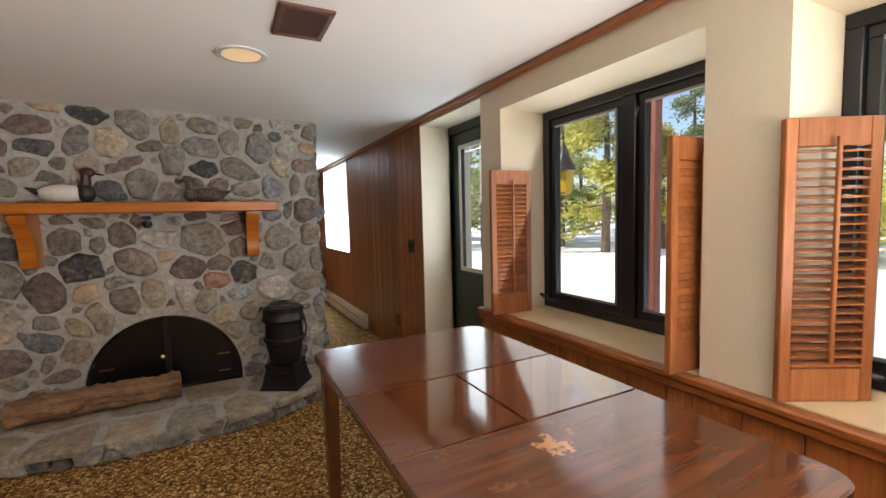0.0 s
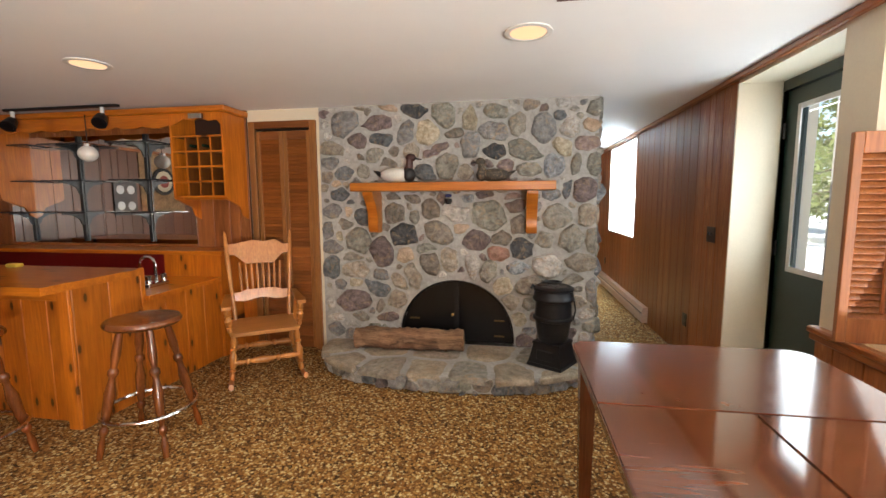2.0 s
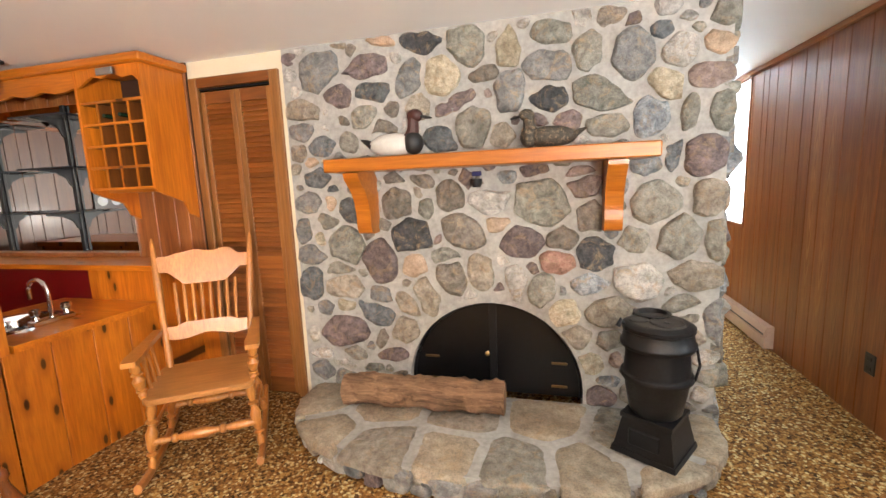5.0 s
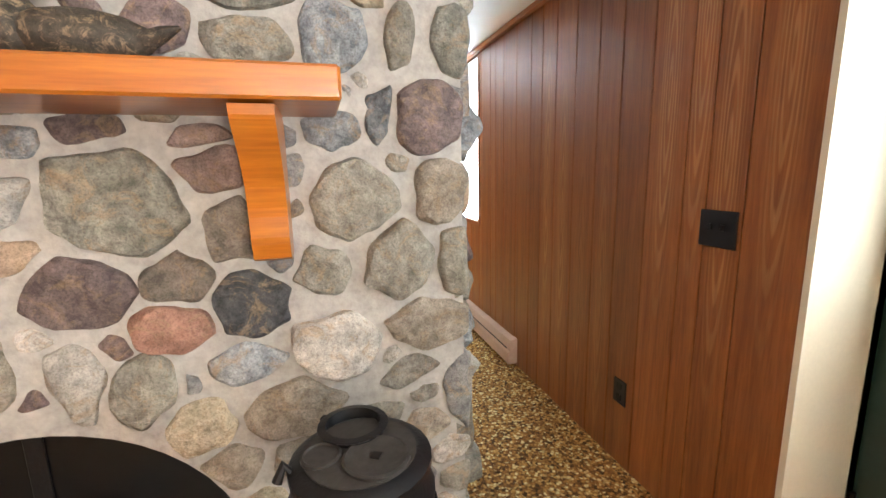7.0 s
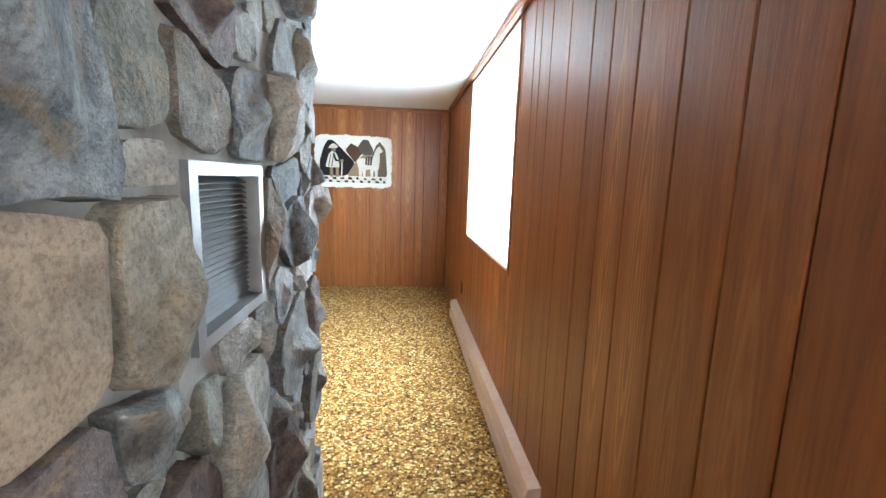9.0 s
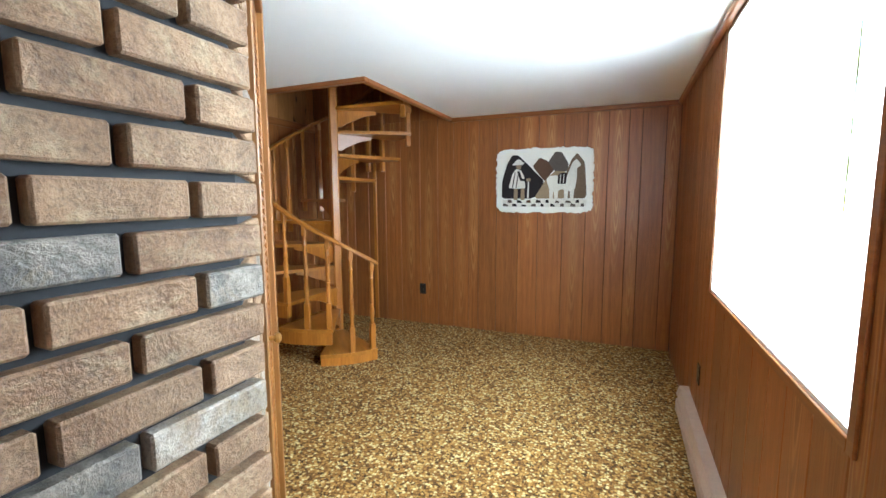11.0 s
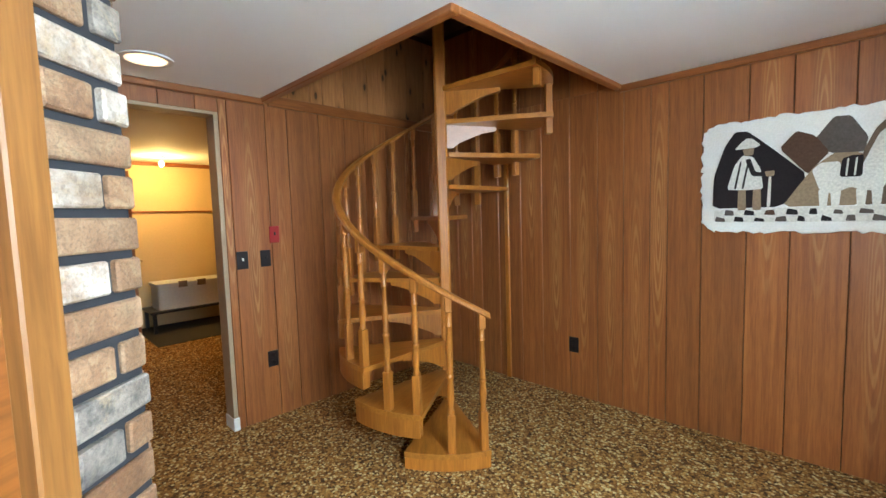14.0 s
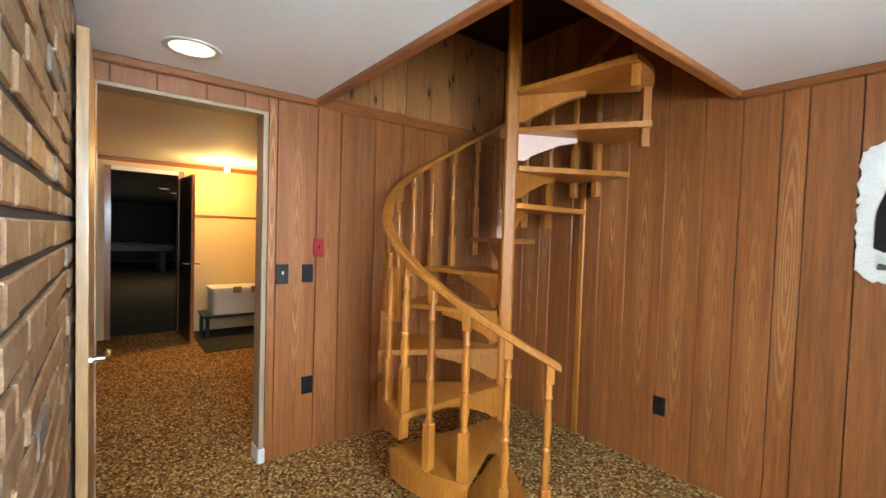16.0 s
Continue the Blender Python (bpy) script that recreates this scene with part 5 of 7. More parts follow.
for a in ((-0.37, 0.37, 0.69, 0.712), (-0.37, 0.37, -0.712, -0.69)):
    part("apron", box(a[0], a[1], a[2], a[3], 0.68, 0.772), table_m, table)
for x in (-0.37, 0.348):
    part("apron", box(x, x + 0.022, -0.69, 0.69, 0.68, 0.772), table_m, table)
legm = wood("table_leg_wood", (0.09, 0.028, 0.012), (0.18, 0.06, 0.025), (26, 26, 2), 0.25, 0.4)
for x in (-0.375, 0.375):
    for y in (-0.7, 0.7):
        bm = frustum(0.02, 0.031, 0.0, 0.66)
        frustum(0.031, 0.031, 0.66, 0.772, bm)
        bmesh.ops.translate(bm, vec=(x, y, 0), verts=bm.verts[:])
        part("leg", bm, legm, table)


# ---- louvred window shutters ----
def shutter(label, m, tilt=50, w=0.28, h=0.87):
    t = thing("window_shutter", label, "shutter", m, "louvred window shutters")
    part("stile", box(0, 0.036, -0.013, 0.013, 0, h, 0.003), shutter_m, t)
    part("stile", box(w - 0.036, w, -0.013, 0.013, 0, h, 0.003), shutter_m, t)
    part("rail", box(0.036, w - 0.036, -0.012, 0.012, 0, 0.105, 0.002), shutter_m, t)
    part("rail", box(0.036, w - 0.036, -0.012, 0.012, h - 0.085, h, 0.002), shutter_m, t)
    me = mesh_of("slat", box(0.034, w - 0.034, -0.019, 0.019, -0.0028, 0.0028, 0.0015, m=pose(0, 0, 0, tilt, 0, 0)), shutter_m)
    n = 25
    for k in range(n):
        s = new("slat", me)
        s.parent, s.location = t, (0, 0, 0.118 + k * (h - 0.085 - 0.131) / (n - 1))
    part("tilt_rod", box(w / 2 - 0.006, w / 2 + 0.006, -0.036, -0.024, 0.13, h - 0.06, 0.002), shutter_m, t)
    return t


shutter("reddish louvred wooden shutter standing open on the sill", pose(1.70, 2.80, 0.775, 0, 0, -4))
shutter("louvred wooden shutter folded open against the recess", pose(1.705, 1.655, 0.775, 0, 0, -4), 68)
shutter("louvred wooden shutter letting light through its slats", pose(1.79, 1.345, 0.775, 0, 0, -30), 12)

# ---- hall fittings ----
heater = thing("baseboard_heater", "long beige electric baseboard heater along the panelling", "heater", pose(SIDE, 5.73, 0.0))
prof = [(0.0, 0.02), (0.062, 0.02), (0.065, 0.03), (0.065, 0.10), (0.05, 0.108), (0.05, 0.125), (0.065, 0.135), (0.05, 0.185), (0.0, 0.19)]
m = Matrix(((-1, 0, 0, 0), (0, 0, 1, 0), (0, 1, 0, 0), (0, 0, 0, 1)))
part("cover", slab(prof, 0.05, 2.63, m), heater_m, heater)
part("slot", box(-0.0515, -0.046, 0.05, 2.63, 0.109, 0.124), soot_m, heater)
for y in (0.0, 2.63):
    part("end_cap", slab([(u * 1.04, v * 1.02) for u, v in prof], y, y + 0.05, m), heater_m, heater)
for y in (0.3, 2.3):
    part("foot", box(-0.05, -0.01, y, y + 0.03, 0.0, 0.02), heater_m, heater)


def plate(name, label, m, w, h, kind, body=None):
    """A wall plate; local -y is outward."""
    t = thing(name, label, "switch" if kind == "switch" else "socket", m)
    part("cover_plate", box(-w / 2, w / 2, -0.007, 0.0, -h / 2, h / 2, 0.0025), body or dark_m, t)
    n = max(1, round(w / 0.07))
    for i in range(n):
        x = (i - (n - 1) / 2) * 0.046
        if kind == "switch":
            part("toggle", box(x - 0.005, x + 0.005, -0.019, -0.007, -0.004, 0.016, 0.002), white_m if body is None and n == 1 else dark_m, t)
        else:
            for z in (-0.026, 0.026):
                part("socket_face", box(x - 0.015, x + 0.015, -0.0095, -0.007, z - 0.014, z + 0.014, 0.002), soot_m, t)
    return t


plate("light_switch", "black double switch plate on the wood panelling", pose(SIDE, 4.30, 1.115, 0, 0, -90), 0.135, 0.118, "switch", dark_m)
plate("wall_socket", "black wall socket low on the wood panelling", pose(SIDE, 4.706, 0.345, 0, 0, -90), 0.078, 0.112, "socket")
plate("wall_socket", "brown wall socket low in the hall corner", pose(SIDE, 8.08, 0.40, 0, 0, -90), 0.07, 0.11, "socket")
plate("wall_socket", "black wall socket beside the spiral stair", pose(-0.62, FAR, 0.39), 0.075, 0.115, "socket")
plate("light_switch", "black switch plate with a white toggle", pose(LEFT, 7.83, 1.125, 0, 0, 90), 0.075, 0.118, "switch")
plate("light_switch", "plain black switch plate beside the doorway", pose(LEFT, 7.985, 1.125, 0, 0, 90), 0.07, 0.112, "switch", dark_m)
plate("emergency_switch", "red emergency switch plate on the panelling", pose(LEFT, 8.055, 1.285, 0, 0, 90), 0.07, 0.115, "switch", red_m)
plate("wall_socket", "black wall socket below the switches", pose(LEFT, 7.995, 0.42, 0, 0, 90), 0.072, 0.112, "socket")

# recessed ceiling lights
baffle_m = plain("downlight_baffle", (0.55, 0.36, 0.2), 0.35, 0.6)
for i, (cx, cy) in enumerate(CANS[:4]):
    t = thing("recessed_downlight", "round recessed ceiling light, lit", "ceiling light", pose(cx, cy, CEIL), "recessed ceiling lights")
    bm = bmesh.new()
    lathe([(0.118, -0.001), (0.118, -0.007), (0.108, -0.01), (0.092, -0.008), (0.092, -0.001)], bm, None, 32)
    part("trim_ring", bm, white_m, t, smooth=True)
    part("reflector", lathe([(0.09, -0.006), (0.075, -0.003), (0.04, -0.0015), (0.0, -0.0012)], None, None, 28), glow("downlight_glow_%d" % i, (1.0, 0.72, 0.42), (0.25, 0.36, 0.58, 0.86)[i]), t, smooth=True)
t = thing("recessed_downlight", "dark unlit recessed ceiling light over the bar", "ceiling light", pose(-3.37, 3.06, CEIL))
part("trim_ring", lathe([(0.12, -0.001), (0.12, -0.008), (0.1, -0.011), (0.06, -0.006), (0.0, -0.005)], None, None, 28), dark_m, t, smooth=True)
vent = thing("ceiling_vent", "brown slatted air vent in the ceiling", "ceiling vent", pose(0.62, 2.55, CEIL, 0, 0, 0))
vm = plain("vent_brown", (0.13, 0.05, 0.035), 0.5)
bm = bmesh.new()
for a in ((-0.105, 0.105, -0.15, -0.125), (-0.105, 0.105, 0.125, 0.15), (-0.105, -0.082, -0.125, 0.125), (0.082, 0.105, -0.125, 0.125)):
    box(a[0], a[1], a[2], a[3], -0.012, -0.001, 0.002, bm)
part("frame", bm, vm, vent)
part("backing", box(-0.082, 0.082, -0.125, 0.125, -0.003, -0.001), soot_m, vent)
me = mesh_of("slat", box(-0.082, 0.082, -0.007, 0.007, -0.001, 0.001, m=pose(0, 0, 0, 35, 0, 0)), vm)
for k in range(14):
    s = new("slat", me)
    s.parent, s.location = vent, (0, -0.115 + k * 0.0177, -0.008)

# ---- stair room ----
# shaft above the ceiling: pine boards on the wall side, dark beams beyond
bm = bmesh.new()
shaft = structure(part("shaft_back", box(LEFT - 0.12, LEFT - 0.014, WELL_Y - 0.1, FAR + 0.014, CEIL, 3.0), groove_m), "pine-boarded side of the stair shaft", "wall")
shaft_m = wood("pale_knotty_pine", (0.36, 0.145, 0.044), (0.54, 0.24, 0.085), (20, 20, 1.5), 0.42, 0.12, 0.14, True)
planks(shaft, "y", LEFT - 0.007, WELL_Y, FAR, CEIL + 0.03, 2.95, shaft_m, 2)
planks(wall_far, "x", FAR + 0.007, LEFT, WELL_X, CEIL, 2.95, panel_m, 1, lead=0.121)
structure(part("shaft_side", box(WELL_X + 0.03, WELL_X + 0.1, WELL_Y - 0.1, FAR + 0.014, CEIL + 0.1, 3.0), panel_m), "dark panelled side of the stair shaft", "wall")
structure(part("shaft_front", box(LEFT - 0.014, WELL_X + 0.03, WELL_Y - 0.1, WELL_Y - 0.03, CEIL + 0.1, 3.0), panel_m), "dark panelled front of the stair shaft", "wall")
# lid added to keep the sun out; its dark colour stands for unlit upstairs
structure(part("shaft_top", box(LEFT - 0.12, WELL_X + 0.1, WELL_Y - 0.1, FAR + 0.15, 3.0, 3.08), groove_m), "dark lid added over the open stair shaft", "ceiling")
bm = box(LEFT + 0.0, WELL_X + 0.02, WELL_Y - 0.02, WELL_Y + 0.03, CEIL - 0.03, CEIL + 0.1, 0.005)
structure(part("well_trim", bm, trimx_m), "reddish wooden trim round the stair opening", "moulding")
structure(part("well_trim", box(WELL_X - 0.03, WELL_X + 0.02, WELL_Y + 0.03, FAR, CEIL - 0.03, CEIL + 0.1, 0.005), trim_m), "reddish wooden trim round the stair opening", "moulding")
structure(part("well_trim", box(LEFT, LEFT + 0.02, WELL_Y + 0.03, FAR, CEIL - 0.045, CEIL + 0.03, 0.004), trim_m), "reddish wooden trim below the pine boards", "moulding")
structure(part("corner_post", box(-1.225, -1.185, FAR - 0.02, FAR - 0.001, 0, CEIL - 0.32, 0.003), stair_m), "pale wooden batten on the panelled wall", "moulding")

PX, PY, SR = -1.156, 8.85, 0.735
stair = thing("spiral_staircase", "oak spiral staircase with turned balusters round a square post", "staircase", pose(PX, PY, 0))
bm = box(-0.038, 0.038, -0.038, 0.038, 0.0, 2.95, 0.012, m=pose(0, 0, 0, 0, 0, -45))
part("centre_post", bm, stair_m, stair)
STEP, RISE, FIRST, HALF = 29.3, 0.213, 0.10, 19.0


def polar(r, a, z=0.0):
    return (r * math.cos(radians(a)), r * math.sin(radians(a)), z)


def tread_outline():
    out = [(0.035, -0.035)] + [(SR * math.cos(radians(a)), SR * math.sin(radians(a))) for a in [-HALF + 2 * HALF * i / 8 for i in range(9)]]
    return out + [(0.035, 0.035)]


tread_me = mesh_of("tread", slab(tread_outline(), -0.03, 0.0), wood("tread_oak", (0.38, 0.128, 0.016), (0.6, 0.24, 0.036), (2.2, 22, 22), 0.36, 0.2))
brk = [(0.02, 0.0), (0.40, 0.0), (0.40, -0.025), (0.30, -0.045), (0.20, -0.085), (0.12, -0.12), (0.08, -0.15), (0.02, -0.15)]
brk_me = mesh_of("tread_bracket", slab(brk, -0.017, 0.017, UP_XZ), stair_m)
new_brk = mesh_of("tread_bracket", slab(brk, -0.017, 0.017, UP_XZ), plain("bare_pale_wood", (0.75, 0.52, 0.42), 0.5))
bal_prof = [(0.017, 0.0), (0.021, 0.015), (0.014, 0.035), (0.019, 0.1), (0.022, 0.16), (0.015, 0.235), (0.021, 0.25), (0.021, 0.262), (0.014, 0.275), (0.02, 0.29), (0.015, 0.31), (0.019, 0.4), (0.016, 0.5), (0.013, 0.585), (0.02, 0.6), (0.015, 0.615), (0.015, 0.70)]
bal_me = mesh_of("baluster", lathe(bal_prof, None, None, 10), stair_m, True)
block_me = mesh_of("baluster_block", box(-0.022, 0.022, -0.022, 0.022, -0.13, 0.215, 0.004), stair_m)
cap_me = mesh_of("baluster_cap", box(-0.019, 0.019, -0.019, 0.019, -0.075, 0.012, 0.004), stair_m)
RAIL0, RAILA = 0.86, -30.0


def rail_z(a):
    return RAIL0 + (RAILA - a) / STEP * 0.207


for k in range(11):
    mid = -47 - STEP * k
    z = FIRST + RISE * k
    tr = new("tread", tread_me)
    tr.parent, tr.matrix_basis = stair, pose(0, 0, z, 0, 0, mid)
    if k:
        br = new("tread_bracket", new_brk if k == 9 else brk_me)
        br.parent, br.matrix_basis = stair, pose(0, 0, z - 0.032, 0, 0, mid + HALF - 6)
    angles = (mid + 16.5, mid + 2.0)
    for a in angles:
        top = rail_z(a) - 0.02
        if k < 9:
            s = (top - 0.07 - (z + 0.215)) / 0.70
            cap = new("baluster_cap", cap_me)
            cap.parent, cap.matrix_basis = stair, pose(*polar(SR - 0.03, a, top), 0, 0, a)
            bl = new("baluster", bal_me)
            bl.parent = stair
            bl.matrix_basis = pose(*polar(SR - 0.03, a, z + 0.215), 0, 0, a) @ Matrix.Diagonal((1, 1, max(s, 0.3), 1))
            bb = new("baluster_block", block_me)
            bb.parent, bb.matrix_basis = stair, pose(*polar(SR - 0.03, a, z), 0, 0, a)
        elif a == angles[0]:
            bb = new("baluster_block", block_me)
            bb.parent, bb.matrix_basis = stair, pose(*polar(SR - 0.03, mid - 14, z), 0, 0, mid)
bot = [(SR * math.cos(radians(a)), SR * math.sin(radians(a))) for a in [-HALF + 2 * HALF * i / 8 for i in range(9)]]
bm = slab([(0.3, -0.1)] + [(0.99 * x, 0.99 * y) for x, y in bot] + [(0.3, 0.1)], 0.0, FIRST - 0.031)
bmesh.ops.transform(bm, matrix=pose(0, 0, 0, 0, 0, -47), verts=bm.verts[:])
part("bottom_riser", bm, stair_m, stair)
rise_me = mesh_of("fascia", slab([(SR * math.cos(radians(a)) * s, SR * math.sin(radians(a)) * s) for s, seq in ((1.0, range(-18, 19, 4)), (0.97, range(18, -19, -4))) for a in seq], -0.13, -0.03), stair_m)
for k in range(1, 4):
    fs = new("fascia", rise_me)
    fs.parent, fs.matrix_basis = stair, pose(0, 0, FIRST + RISE * k, 0, 0, -47 - STEP * k)
# handrail: a moulded rectangular section swept up the spiral
bm, rings = bmesh.new(), []
for i in range(147):
    a = RAILA + 3 - i * 2.0
    rings.append([bm.verts.new(polar(SR - 0.03 + u, a, rail_z(a) + v)) for u, v in ((-0.026, -0.012), (-0.02, -0.018), (0.02, -0.018), (0.026, -0.012), (0.026, 0.006), (0.016, 0.018), (-0.016, 0.018), (-0.026, 0.006))])
for a, c in zip(rings, rings[1:]):
    for i in range(8):
        bm.faces.new((a[i], a[(i + 1) % 8], c[(i + 1) % 8], c[i]))
bm.faces.new(rings[0])
bm.faces.new(list(reversed(rings[-1])))
bmesh.ops.recalc_face_normals(bm, faces=bm.faces[:])
part("handrail", bm, stair_m, stair, smooth=True)

# woollen wall hanging
hang = thing("wall_hanging", "woollen wall hanging with hills, a figure and a llama", "wall hanging", pose(0.668, FAR - 0.004, 1.546))
wool_m = plain("white_wool", (0.88, 0.87, 0.82), 1.0, grain=110, spread=0.12, relief=1.0)
tones = {n: plain("wool_" + n, c, 1.0, grain=90, spread=0.3, relief=1.0) for n, c in
         (("navy", (0.02, 0.014, 0.016)), ("brown", (0.12, 0.062, 0.038)), ("grey", (0.13, 0.105, 0.09)), ("fawn", (0.2, 0.135, 0.09)), ("tan", (0.36, 0.26, 0.16)), ("black", (0.02, 0.017, 0.018)), ("cream", (0.84, 0.82, 0.74)))}
random.seed(3)
border = []
for i in range(144):
    s = i / 144 * 4
    side, f = int(s), s - int(s)
    x, z = ((-1 + 2 * f, -1), (1, -1 + 2 * f), (1 - 2 * f, 1), (-1, 1 - 2 * f))[side]
    k = 1 - 0.07 * (abs(x) * abs(z)) ** 8
    border.append((0.465 * k * x + random.uniform(-0.009, 0.009), 0.312 * k * z + random.uniform(-0.009, 0.009)))
fleece = new("fleece", stone_mesh(rounded(divided(border, 0.012), 1, 0.25), 0.02, UP_XZ, wool_m, 61, 0.007))
fleece.parent = hang


def patch(name, pts, tone, lift):
    part(name, slab(rounded(pts, 1, 0.1), 0.018, 0.021 + lift, UP_XZ), tones[tone], hang)


patch("hill", [(-0.398, -0.172), (-0.394, 0.006), (-0.344, 0.171), (-0.296, 0.249), (-0.237, 0.245), (-0.136, 0.149), (0.021, -0.01), (-0.08, -0.172)], "navy", 0.008)
patch("hill", [(0.045, 0.164), (0.114, 0.265), (0.175, 0.259), (0.238, 0.15), (0.227, 0.081), (0.102, 0.088)], "grey", 0.0085)
patch("hill", [(-0.097, 0.134), (-0.029, 0.216), (0.044, 0.183), (0.102, 0.095), (0.053, 0.036), (0.021, -0.01)], "brown", 0.011)
patch("hill", [(0.22, 0.081), (0.262, 0.186), (0.314, 0.247), (0.383, 0.158), (0.408, -0.172), (0.221, -0.172)], "fawn", 0.009)
patch("hill", [(-0.08, -0.172), (0.021, -0.01), (0.053, 0.036), (0.158, 0.115), (0.228, 0.066), (0.231, -0.172)], "tan", 0.007)
patch("figure_cloak", [(-0.328, -0.068), (-0.294, 0.064), (-0.257, 0.116), (-0.21, 0.105), (-0.175, 0.038), (-0.161, -0.072), (-0.239, -0.075)], "cream", 0.013)
for x in (-0.29, -0.255):
    patch("cloak_stripe", [(x - 0.004, -0.066), (x + 0.022, 0.085), (x + 0.03, 0.085), (x + 0.006, -0.066)], "black", 0.0145)
patch("figure_sleeve", [(-0.244, 0.091), (-0.221, 0.097), (-0.197, 0.023), (-0.147, 0.013), (-0.146, -0.006), (-0.212, -0.001)], "black", 0.017)
patch("figure_hand", [(-0.155, 0.021), (-0.113, 0.023), (-0.115, -0.005), (-0.149, -0.007)], "tan", 0.018)
patch("figure_face", [(-0.259, 0.149), (-0.205, 0.153), (-0.21, 0.113), (-0.249, 0.115)], "tan", 0.014)
patch("figure_hat", [(-0.295, 0.15), (-0.262, 0.19), (-0.238, 0.206), (-0.215, 0.203), (-0.178, 0.166), (-0.197, 0.153)], "cream", 0.0155)
patch("figure_stick", [(-0.144, -0.17), (-0.138, -0.008), (-0.127, -0.008), (-0.129, -0.17)], "cream", 0.012)
for x in (-0.258, -0.19):
    patch("figure_leg", [(x - 0.018, -0.185), (x - 0.016, -0.06), (x + 0.018, -0.06), (x + 0.022, -0.185)], "tan", 0.012)
patch("llama_body", [(0.037, 0.009), (0.07, 0.043), (0.139, 0.044), (0.154, 0.0), (0.215, 0.0), (0.246, 0.087), (0.273, 0.159), (0.309, 0.193), (0.35, 0.143), (0.345, 0.125), (0.315, 0.109), (0.316, 0.017), (0.303, -0.076), (0.283, -0.113), (0.233, -0.1), (0.182, -0.084), (0.116, -0.114), (0.068, -0.089)], "cream", 0.014)
for x in (0.085, 0.13, 0.222, 0.275):
    patch("llama_leg", [(x - 0.014, -0.178), (x - 0.02, -0.09), (x + 0.02, -0.09), (x + 0.014, -0.178)], "cream", 0.0135)
patch("llama_blanket", [(0.141, -0.033), (0.149, 0.054), (0.182, 0.068), (0.225, 0.066), (0.222, -0.036)], "navy", 0.018)
for x in (0.162, 0.192):
    patch("blanket_stripe", [(x, -0.03), (x + 0.006, 0.055), (x + 0.013, 0.055), (x + 0.007, -0.03)], "cream", 0.0195)
patch("ground_strip", [(-0.388, -0.252), (-0.388, -0.176), (0.405, -0.176), (0.405, -0.252)], "cream", 0.006)
for i in range(17):
    x, w = -0.385 + i * 0.0462, random.uniform(0.028, 0.05)
    z = -0.2 if i % 2 else -0.235
    patch("ground_stone", [(x, z - 0.012), (x + 0.006, z + random.uniform(0.008, 0.02)), (x + w, z + random.uniform(0.0, 0.018)), (x + w + 0.004, z - 0.014)], random.choice(("black", "black", "brown", "grey")), 0.009)

# doorway to the next room: jamb, stop block, open door leaf
jamb_m = plain("pale_jamb", (0.4, 0.3, 0.19), 0.5)
bm = box(LEFT - 0.13, LEFT + 0.004, DOOR2[1], DOOR2[1] + 0.028, 0, DOOR2[3] + 0.02, 0.002)
box(LEFT - 0.13, LEFT + 0.004, DOOR2[0] - 0.02, DOOR2[0], 0, DOOR2[3] + 0.02, 0.002, bm)
box(LEFT - 0.13, LEFT + 0.004, DOOR2[0], DOOR2[1], DOOR2[3], DOOR2[3] + 0.02, 0.002, bm)
structure(part("door_jamb", bm, jamb_m), "pale tan door jamb", "door frame")
structure(part("plinth_block", box(LEFT - 0.132, LEFT + 0.014, DOOR2[1] - 0.006, DOOR2[1] + 0.034, 0, 0.085, 0.003), white_m), "white plinth block at the foot of the jamb", "moulding")
dl = structure(thing("door_4", "", "door", pose(-2.0, 6.9195, 0.0)), "flat wooden door standing open against the brick", "door")
part("leaf", box(0.0, 0.75, 0.0, 0.034, 0.012, 2.03, 0.002), wood("door_birch", (0.42, 0.23, 0.09), (0.6, 0.36, 0.16), (24, 24, 1.6), 0.4, 0.2), dl)
part("door_handle", tube([(0.69, 0.034, 0.92), (0.69, 0.075, 0.92), (0.68, 0.085, 0.92), (0.59, 0.087, 0.92)], 0.01), chrome_m, dl, "chrome lever handle", True)
part("rosette", lathe([(0.028, 0), (0.028, 0.008)], None, pose(0.69, 0.034, 0.92, -90, 0, 0), 16), chrome_m, dl, "chrome rosette")
for z in (0.25, 1.8):
    part("hinge", lathe([(0.008, -0.045), (0.008, 0.045)], None, pose(-0.004, 0.034, z), 8), brass_m, dl)

# ---- the room beyond the doorway and the dark games room behind it ----
W2 = -5.9
structure(part("floor_next", box(W2 - 0.15, LEFT - 0.12, 6.4, 10.4, -0.12, 0.0), carpet_m), "mottled brown pebble-pattern carpet", "carpet")
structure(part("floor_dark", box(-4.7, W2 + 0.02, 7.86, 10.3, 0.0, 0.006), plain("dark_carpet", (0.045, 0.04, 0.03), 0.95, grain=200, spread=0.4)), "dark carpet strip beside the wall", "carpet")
structure(part("ceiling_next", box(W2 - 0.15, LEFT - 0.12, 6.4, 10.4, CEIL, CEIL + 0.1), ceil_m), "white ceiling of the next room", "ceiling")
structure(part("wall_next_south", box(W2, LEFT - 0.12, 6.4, 6.86, 0, CEIL), panel_m), "brown panelled wall of the next room", "wall")
structure(part("wall_next_north", box(W2, LEFT - 0.12, 9.9, 10.4, 0, CEIL), yellow_m), "yellow painted wall of the next room", "wall")
structure(part("wall_next_east", box(LEFT - 0.16, LEFT - 0.12, DOOR2[1] + 0.03, 9.9, 0, CEIL), yellow_m), "yellow painted wall of the next room", "wall")
D3 = (7.03, 7.72, 2.04)
bm = box(W2 - 0.12, W2, 6.4, D3[0], 0, CEIL)
box(W2 - 0.12, W2, D3[1], 10.4, 0, CEIL, bm=bm)
